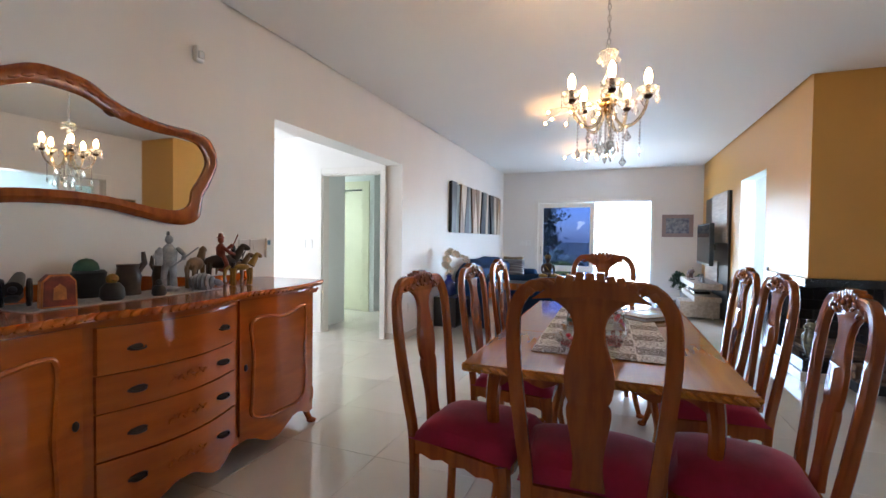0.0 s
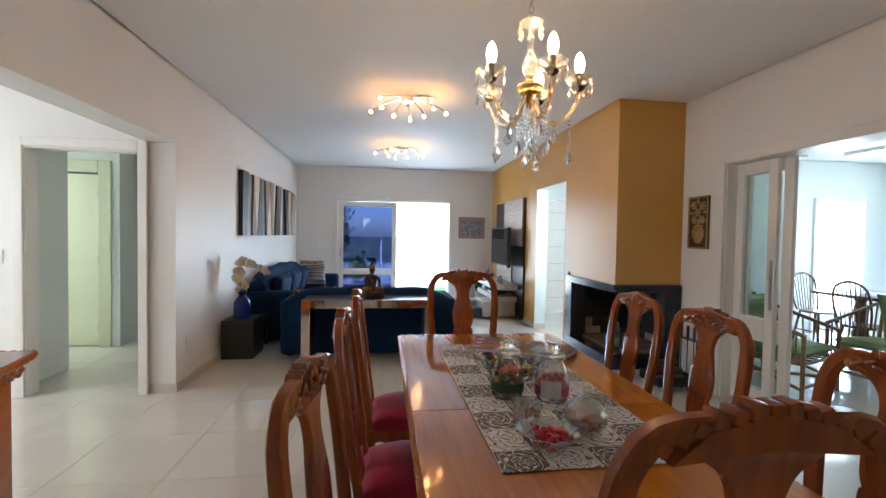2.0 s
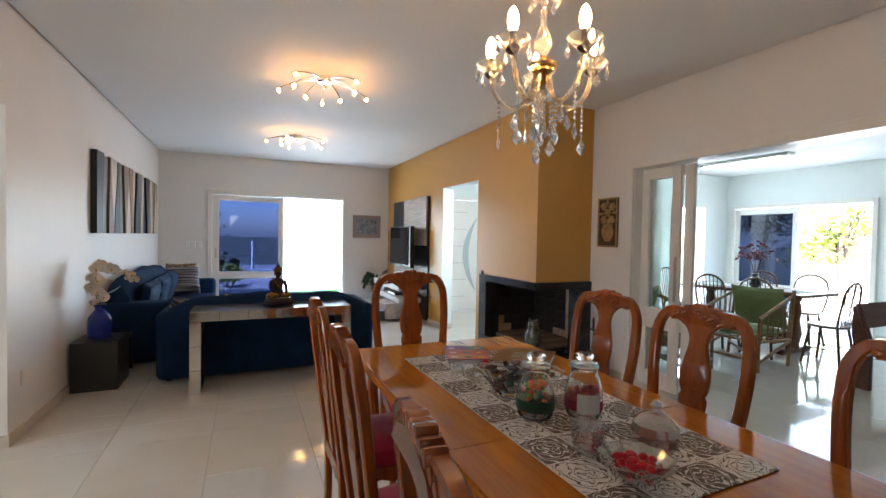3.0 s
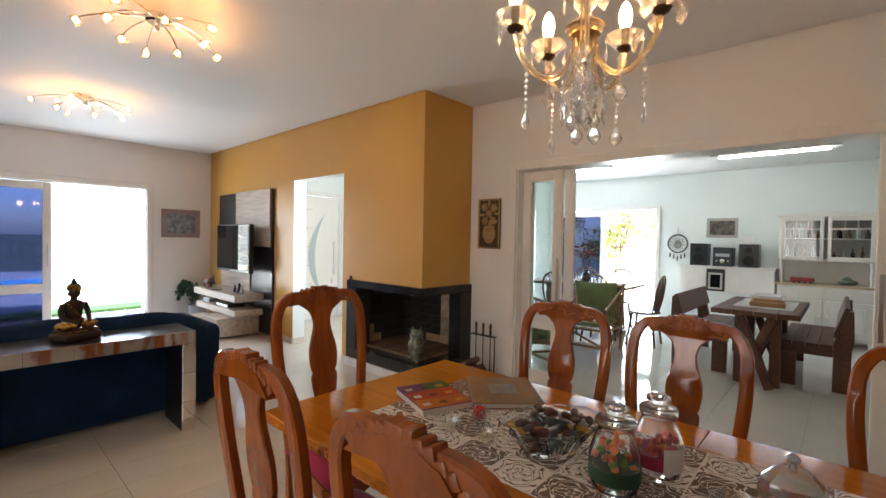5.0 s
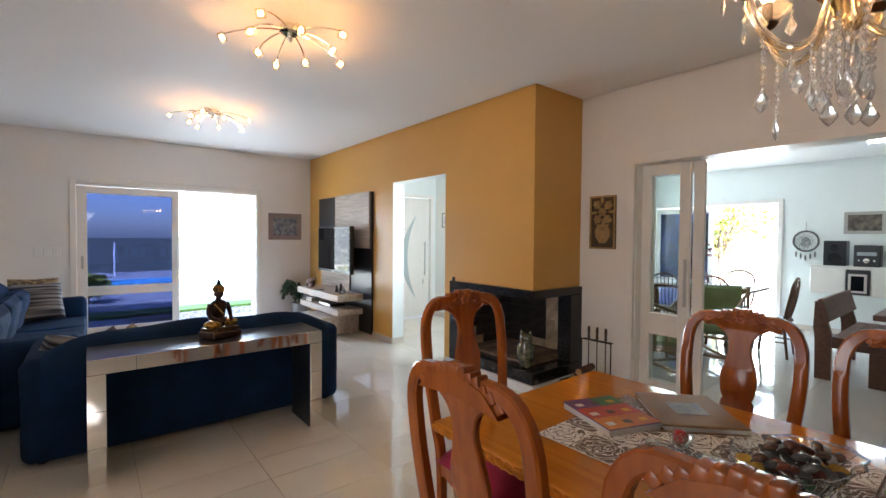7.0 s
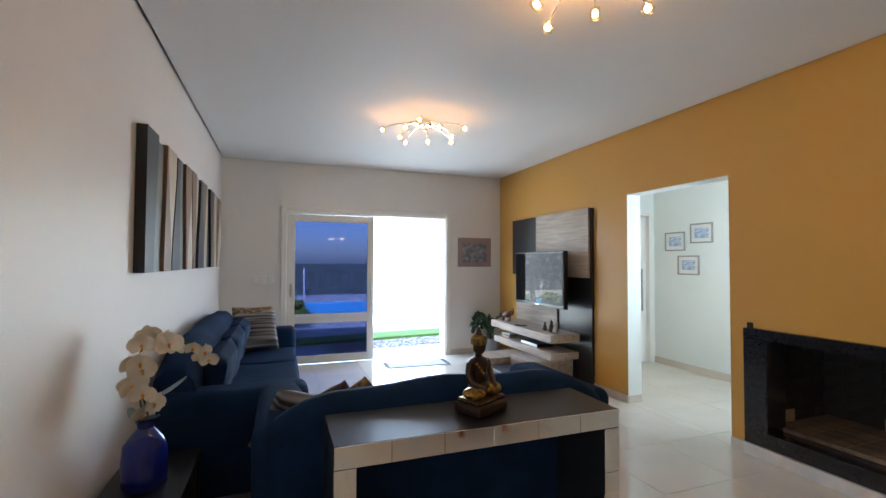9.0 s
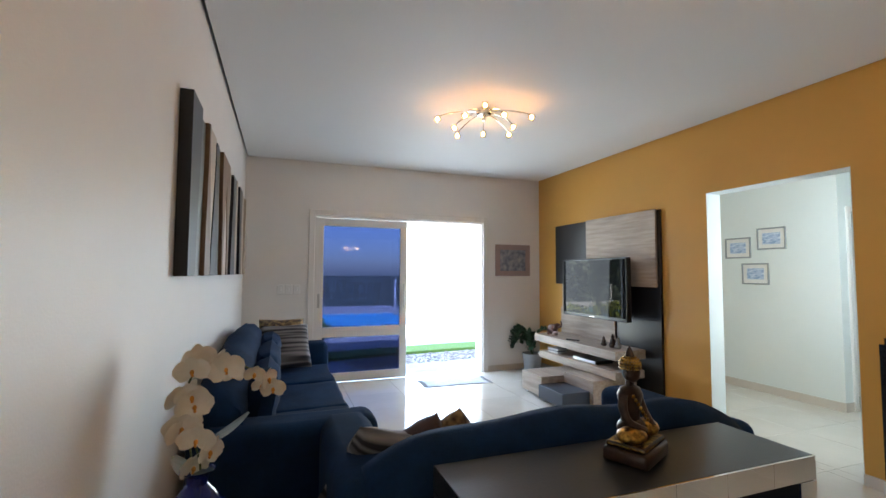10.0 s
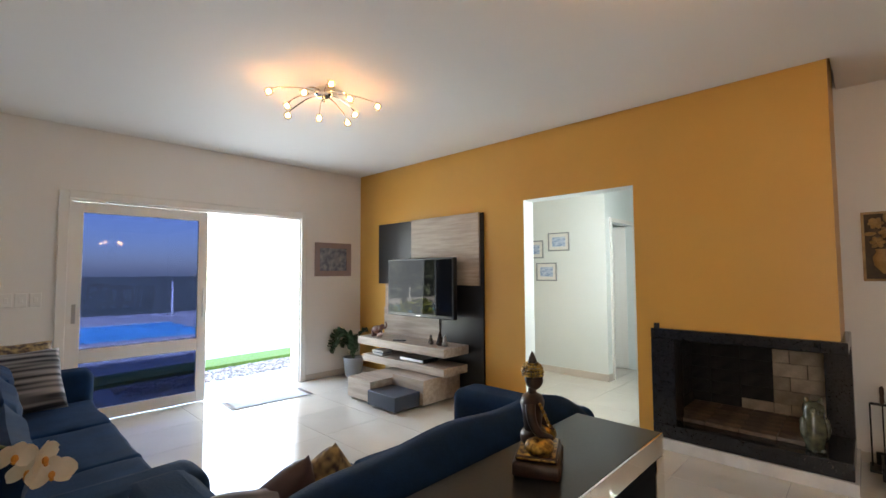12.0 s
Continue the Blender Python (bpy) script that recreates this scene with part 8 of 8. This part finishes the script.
def jar(label, x, y, sweets, band, seed):
    j = thing("candy_jar", label, "jar", x, y, TT, group="glass candy jars")
    rng = random.Random(seed)
    g = part("glass", lathe(bmesh.new(), [(0.0, 0.004), (0.048, 0.0), (0.059, 0.014), (0.064, 0.05), (0.062, 0.10), (0.050, 0.138), (0.043, 0.152), (0.042, 0.165), (0.049, 0.169), (0.049, 0.174), (0.046, 0.174), (0.039, 0.165), (0.040, 0.152), (0.047, 0.137), (0.059, 0.10), (0.061, 0.05), (0.056, 0.016), (0.045, 0.008), (0.0, 0.012)], 28), jar_glass, j, "clear glass jar body", smooth=True, angle=50)
    g.visible_shadow = False
    part("band", lathe(bmesh.new(), [(0.0635, 0.034), (0.0645, 0.035), (0.0650, 0.052), (0.0645, 0.068), (0.0635, 0.069)], 28), band, j, "printed label round the jar", smooth=True)
    lid = part("lid", lathe(bmesh.new(), [(0.0, 0.172), (0.045, 0.175), (0.050, 0.180), (0.044, 0.188), (0.026, 0.191), (0.02, 0.196), (0.031, 0.204), (0.031, 0.214), (0.018, 0.222), (0.0, 0.223)], 24), jar_glass, j, "clear glass lid with a knob", smooth=True, angle=60)
    lid.visible_shadow = False
    for k in range(46):
        a, r_ = rng.uniform(0, 6.28), 0.048 * rng.random() ** 0.5
        bm = blob(bmesh.new(), (r_ * math.cos(a), r_ * math.sin(a), rng.uniform(0.014, 0.112)), (0.012, 0.009, 0.009), Euler((rng.uniform(0, 6), rng.uniform(0, 6), 0)).to_matrix().to_4x4(), 7, 5)
        part("sweet", bm, rng.choice(sweets), j, smooth=True)
    return j
jar("lidded glass jar of orange sweets with a green label", -0.145, 2.765, [candy[0], candy[0], candy[2]], glabel, 1)
j2 = jar("lidded glass jar of pink sweets with a paper label", 0.015, 2.71, [candy[1], candy[1], candy[0]], mlabel, 2)
bm = bmesh.new()
for k in range(5):
    a0, a1 = radians(-150 + 14 * k), radians(-136 + 14 * k)
    vs = [bm.verts.new((0.0655 * math.cos(a), 0.0655 * math.sin(a), z)) for a, z in ((a0, 0.03), (a1, 0.03), (a1, 0.095), (a0, 0.095))]
    bm.faces.new(vs)
part("paper_label", bm, plabel, j2, "white paper label")

def scallop(bm, rings, seg=16, amp=0.06, squash=(1, 1)):
    prev = None
    for r_, z in rings:
        row = [bm.verts.new((squash[0] * r_ * (1 + amp * math.cos(k * math.pi)) * math.cos(2 * math.pi * k / seg), squash[1] * r_ * (1 + amp * math.cos(k * math.pi)) * math.sin(2 * math.pi * k / seg), z)) for k in range(seg)]
        if prev:
            for k in range(seg):
                bm.faces.new((prev[k], prev[(k + 1) % seg], row[(k + 1) % seg], row[k]))
        else:
            bm.faces.new(row[::-1])
        prev = row
    bm.faces.new(prev)
    return bm
stones_m = [mat("tumbled_stone_" + n, c, 0.25, color2=tuple(x * 0.6 for x in c), scale=40, fine=0.2, coat=0.4) for n, c in (("brown", (0.10, 0.05, 0.035)), ("grey", (0.08, 0.075, 0.075)), ("red_brown", (0.14, 0.045, 0.03)), ("white", (0.55, 0.50, 0.45)), ("yellow", (0.50, 0.28, 0.04)), ("green", (0.05, 0.10, 0.06)))]
sb_ = thing("stone_bowl", "cut crystal bowl heaped with tumbled stones", "bowl", -0.065, 2.985, TT, -28)
sb_.matrix_basis = sb_.matrix_basis @ Matrix.Scale(1.2, 4)
g_ = part("glass", scallop(bmesh.new(), [(0.055, 0.0), (0.06, 0.006), (0.095, 0.06), (0.118, 0.078), (0.112, 0.077), (0.088, 0.058), (0.05, 0.012)], 24, 0.035, (1.25, 0.8)), jar_glass, sb_, "cut crystal bowl")
g_.visible_shadow = False
rng = random.Random(31)
for k in range(70):
    a, r_ = rng.uniform(0, 6.28), rng.random() ** 0.5
    z = 0.02 + 0.06 * rng.random() + 0.03 * (1 - r_)
    rr = (0.045 + 0.045 * min(1, z / 0.07)) * r_
    bm = blob(bmesh.new(), (1.2 * rr * math.cos(a), 0.78 * rr * math.sin(a), z), (0.018 * rng.uniform(0.7, 1.25), 0.012 * rng.uniform(0.8, 1.2), 0.009), Euler((rng.uniform(-0.6, 0.6), rng.uniform(-0.6, 0.6), rng.uniform(0, 6))).to_matrix().to_4x4(), 8, 6)
    part("stone", bm, stones_m[rng.choice((0, 0, 1, 2, 2, 2, 0, 1, 0, 1, 3, 4, 5))], sb_, smooth=True)
wax = mat("ivory_wax", (0.70, 0.60, 0.42), 0.5, scale=20)
def lotus(x, y, filler, label, red=False):
    c = thing("candle_holder", label, "candle holder", x, y, TT, group="lotus glass candle holders")
    bm = bmesh.new()
    lathe(bm, [(0.0, 0.0), (0.022, 0.001), (0.026, 0.008), (0.024, 0.012), (0, 0.012)], 14)
    for ring_r, n, z, tilt in ((0.018, 8, 0.010, 50), (0.014, 8, 0.012, 65)):
        for k in range(n):
            m0 = Matrix.Translation((0, 0, z)) @ Matrix.Rotation(2 * math.pi * (k + (0.5 if tilt > 55 else 0)) / n, 4, "Z") @ Matrix.Translation((ring_r, 0, 0)) @ Matrix.Rotation(radians(-tilt), 4, "Y")
            petal_shape(bm, m0, 0.042, 0.013)
    g = part("petals", bm, clear, c, "clear glass lotus petals")
    g.visible_shadow = False
    if red:
        part("ornament", blob(bmesh.new(), (0, 0, 0.034), (0.024, 0.022, 0.022)), filler, c, "small red ornament", smooth=True)
    else:
        part("candle", lathe(bmesh.new(), [(0.018, 0.012), (0.019, 0.024), (0.016, 0.026), (0, 0.0255)], 16), wax, c, "ivory tealight", smooth=True, angle=40)
lotus(-0.184, 3.285, wax, "clear glass lotus candle holder with a tealight")
lotus(-0.165, 3.155, wax, "clear glass lotus candle holder with a tealight")
lotus(-0.055, 3.265, mat("glossy_red", (0.45, 0.02, 0.02), 0.2, scale=20), "clear glass lotus holder with a red ornament", True)
redcandy = mat("red_wrapped_candy", (0.55, 0.01, 0.03), 0.3, scale=30)
sg = thing("sugar_bowl", "lidded cut glass sugar bowl with red sweets", "bowl", 0.015, 2.42, TT)
sg.matrix_basis = sg.matrix_basis @ Matrix.Scale(1.22, 4)
for nm, ringsx in (("glass", [(0.03, 0.0), (0.032, 0.006), (0.05, 0.03), (0.054, 0.055), (0.05, 0.056), (0.046, 0.032), (0.026, 0.01)]), ("lid", [(0.052, 0.057), (0.048, 0.075), (0.03, 0.095), (0.01, 0.103), (0.008, 0.110), (0.013, 0.118), (0.004, 0.128)])):
    g = part(nm, scallop(bmesh.new(), ringsx, 20, 0.03), cut_glass, sg, "cut glass " + ("bowl" if nm == "glass" else "lid"))
    g.visible_shadow = False
bw = thing("glass_bowl", "small scalloped glass bowl of red sweets", "bowl", -0.140, 2.345, TT)
bw.matrix_basis = bw.matrix_basis @ Matrix.Scale(1.3, 4)
g = part("glass", scallop(bmesh.new(), [(0.035, 0.0), (0.038, 0.006), (0.06, 0.03), (0.072, 0.045), (0.068, 0.045), (0.055, 0.031), (0.03, 0.01)], 22, 0.05), cut_glass, bw, "scalloped glass bowl")
g.visible_shadow = False
gl = thing("glass_cup", "small cut glass cup with red sweets", "bowl", -0.155, 2.50, TT)
gl.matrix_basis = gl.matrix_basis @ Matrix.Scale(1.2, 4)
g = part("glass", scallop(bmesh.new(), [(0.028, 0.0), (0.03, 0.006), (0.038, 0.04), (0.044, 0.07), (0.041, 0.07), (0.034, 0.04), (0.024, 0.01)], 18, 0.04), cut_glass, gl, "cut glass cup")
g.visible_shadow = False
rng = random.Random(41)
for th_, rr, n, zmax in ((sg, 0.034, 22, 0.045), (bw, 0.040, 18, 0.040), (gl, 0.024, 10, 0.032)):
    for k in range(n):
        a, r_ = rng.uniform(0, 6.28), rr * rng.random() ** 0.5
        part("sweet", blob(bmesh.new(), (r_ * math.cos(a), r_ * math.sin(a), rng.uniform(0.014, zmax)), (0.013, 0.009, 0.008), Euler((0, rng.uniform(-0.5, 0.5), rng.uniform(0, 6))).to_matrix().to_4x4(), 7, 5), redcandy, th_, smooth=True)
# booklets and photo album
bk = thing("booklet", "thick picture booklet with a red and purple cover", "book", -0.02, 3.52, TT, -20)
bk.matrix_basis = bk.matrix_basis @ Matrix.Diagonal((1.22, 1.2, 1.0, 1))
paper = mat("white_pages", (0.66, 0.65, 0.62), 0.7, scale=60, stretch=(1, 1, 12))
part("page_block", B(-0.085, 0.085, -0.105, 0.105, 0.0, 0.022), paper, bk)
part("cover", B(-0.088, 0.088, -0.108, 0.108, 0.0225, 0.025), mat("purple_cover", (0.13, 0.04, 0.20), 0.35, scale=20), bk, "purple cover")
for (a, b, c_, d), col in (((-0.085, 0.085, -0.03, 0.04), (0.55, 0.04, 0.02)), ((-0.085, 0.0, -0.105, -0.032), (0.65, 0.22, 0.02)), ((0.002, 0.085, 0.042, 0.105), (0.02, 0.16, 0.04)), ((0.002, 0.085, -0.105, -0.032), (0.60, 0.16, 0.03))):
    part("cover_panel", B(a, b, c_, d, 0.0251, 0.0256), mat("cover_panel_colour", col, 0.35, color2=tuple(x * 0.8 for x in col), scale=60), bk)
for k in range(9):
    part("motif", B(-0.07 + 0.055 * (k % 3), -0.045 + 0.055 * (k % 3), -0.085 + 0.07 * (k // 3), -0.065 + 0.07 * (k // 3), 0.0257, 0.0260), (M["white_plastic"], M["black_lacquer"], yel)[k % 3], bk)
al = thing("photo_album", "brown leather photo album with a small picture window", "photo album", 0.218, 3.36, TT, -46)
al.matrix_basis = al.matrix_basis @ Matrix.Diagonal((1.13, 1.03, 1.1, 1))
leather = mat("brown_leather", (0.27, 0.145, 0.05), 0.5, color2=(0.21, 0.105, 0.035), scale=14, fine=0.15, bump=0.2, bump_scale=120)
part("cover", B(-0.12, 0.12, -0.15, 0.15, 0.018, 0.025, 0.003), leather, al)
part("page_block", B(-0.11, 0.115, -0.14, 0.14, 0.004, 0.018), paper, al)
part("cover", B(-0.12, 0.12, -0.15, 0.15, 0.0, 0.004, 0.001), leather, al)
part("window", B(-0.05, 0.05, -0.055, 0.055, 0.0252, 0.0258), mat("grey_photo", (0.30, 0.27, 0.16), 0.3, color2=(0.10, 0.14, 0.20), scale=40), al, "small inset photograph")

# ornaments on the TV shelf
el_m = mat("red_brown_carved_stone", (0.16, 0.07, 0.045), 0.4, color2=(0.10, 0.04, 0.03), scale=20, fine=0.2)
def elephant(bm):
    blob(bm, (0, 0, 0.085), (0.075, 0.042, 0.05))
    for sx in (-0.045, 0.045):
        for sy in (-0.022, 0.022):
            tube(bm, [(sx, sy, 0.07), (sx, sy, 0)], [0.019, 0.016], 8)
    blob(bm, (0.08, 0, 0.115), (0.036, 0.03, 0.036))
    for sy in (-1, 1):
        blob(bm, (0.065, sy * 0.034, 0.115), (0.028, 0.006, 0.034), Matrix.Rotation(sy * 0.4, 4, "Z"))
    tube(bm, smooth_loop([(0.11, 0, 0.11), (0.14, 0, 0.115), (0.155, 0, 0.15), (0.14, 0, 0.185)], 4, False), [0.016 - 0.0008 * k for k in range(13)], 8)
    tube(bm, [(-0.072, 0, 0.10), (-0.09, 0, 0.06)], 0.004, 5)
def small_thing(name, label, build, m, x, y, z, rz=0, s_=1.0, cat="figurine"):
    bm = bmesh.new()
    build(bm)
    ob = tagged(link(name, bm, m, smooth=True, angle=50), label, cat)
    ob.matrix_basis = pose(x, y, z, 0, 0, rz) @ Matrix.Scale(s_, 4)
    return ob
small_thing("elephant_figurine", "red-brown carved elephant with a raised trunk", elephant, el_m, 1.36, 9.70, 0.60, -80, 1.05)
small_thing("elephant_figurine", "small pale elephant beside the large one", elephant, mat("pale_pink_stone", (0.40, 0.28, 0.24), 0.4, scale=20), 1.31, 9.58, 0.60, -90, 0.45)
def small_buddha(bm):
    blob(bm, (0, 0, 0.03), (0.05, 0.04, 0.03))
    blob(bm, (0, 0, 0.07), (0.035, 0.028, 0.035))
    blob(bm, (0, 0, 0.115), (0.021, 0.021, 0.024))
    blob(bm, (0, 0, 0.142), (0.009, 0.009, 0.009))
for k, (y, z_, s_) in enumerate(((8.74, 0.6, 0.75), (8.60, 0.6, 1.0), (8.52, 0.6, 0.85))):
    small_thing("seated_figurine", "small dark seated figurine on the shelf", small_buddha, (F["dark_brown"], bud, mat("pale_grey_stone", (0.35, 0.34, 0.32), 0.5, scale=20))[k], 1.38, y, z_, -90, s_)
dv = thing("media_player", "flat black media player on the lower shelf", "media player", 1.42, 8.98, 0.385)
part("body", B(-0.12, 0.12, -0.20, 0.20, 0.006, 0.045, 0.004), M["black_lacquer"], dv)
part("front", B(-0.124, -0.12, -0.19, 0.19, 0.01, 0.04), M["steel"], dv, "silver front strip")
for k in range(2):
    bkx = thing("book", "thin book lying on the lower shelf", "book", 1.38, 9.62, 0.385 + 0.03 * k, 5 * k)
    part("page_block", B(-0.07, 0.07, -0.10, 0.10, 0.002, 0.026), paper, bkx)
    part("cover", B(-0.073, 0.073, -0.103, 0.103, 0.0261, 0.0285), (M["navy"], M["white_plastic"])[k], bkx)
rmt = tagged(link("remote_control", B(-0.02, 0.02, -0.08, 0.08, 0, 0.015, 0.005, 2), M["black_lacquer"]), "black remote control lying on the shelf", "remote control")
rmt.matrix_basis = pose(1.31, 9.2, 0.60, 0, 0, 30)

# ---- floor tiles ----
TS, TX, TY = 0.61, -1.25, 4.36
tile_me = {}


def tile(parent, x0, x1, y0, y1):
    w, d = round(x1 - x0 - 0.003, 3), round(y1 - y0 - 0.003, 3)
    if (w, d) not in tile_me:
        bm = box(bmesh.new(), -w / 2, w / 2, -d / 2, d / 2, -0.006, 0.0)
        me = bpy.data.meshes.new("tile")
        bm.to_mesh(me)
        bm.free()
        me.materials.append(M["tile"])
        tile_me[w, d] = me
    ob = new("tile", tile_me[w, d])
    ob.location = ((x0 + x1) / 2, (y0 + y1) / 2, 0)
    ob.parent = parent


def lay(parent, x0, x1, y0, y1):
    """Tiles on the grid, cut at the walls."""
    i0, i1 = math.floor((x0 - TX) / TS), math.ceil((x1 - TX) / TS)
    j0, j1 = math.floor((y0 - TY) / TS), math.ceil((y1 - TY) / TS)
    for i in range(i0, i1):
        for j in range(j0, j1):
            a0, a1, b0, b1 = max(x0, TX + i * TS), min(x1, TX + i * TS + TS), max(y0, TY + j * TS), min(y1, TY + j * TS + TS)
            if a1 - a0 > 0.02 and b1 - b0 > 0.02:
                tile(parent, a0, a1, b0, b1)


floor = bpy.data.objects["floor"]
lay(floor, TX - 3 * TS, XE + 0.0, YC, YN + 0.22)
lay(floor, TX - 3 * TS, XD + 0.0, YS, YC)
lay(floor, XE, 3.45, 6.58, 9.05)


def field(name, label, rects):
    bm = bmesh.new()
    for x0, x1, y0, y1 in rects:
        i0, i1 = math.floor((x0 - TX) / TS), math.ceil((x1 - TX) / TS)
        j0, j1 = math.floor((y0 - TY) / TS), math.ceil((y1 - TY) / TS)
        for i in range(i0, i1):
            for j in range(j0, j1):
                a0, a1, b0, b1 = max(x0, TX + i * TS), min(x1, TX + i * TS + TS), max(y0, TY + j * TS), min(y1, TY + j * TS + TS)
                if a1 - a0 > 0.02 and b1 - b0 > 0.02:
                    box(bm, a0 + 0.0015, a1 - 0.0015, b0 + 0.0015, b1 - 0.0015, -0.006, 0)
    ob = link(name, bm, M["tile"], floor)
    return tagged(ob, label, kind="stuff")


field("far_tiles", "polished porcelain tiles of the kitchen and passage", [(XD, KX, KS, 6.42), (4.7, KX, 6.42, KN), (-6.2, TX - 3 * TS, 2.6, 9.5), (3.45, 4.6, 6.58, 7.6), (3.45, 5.2, 7.6, 9.1)])
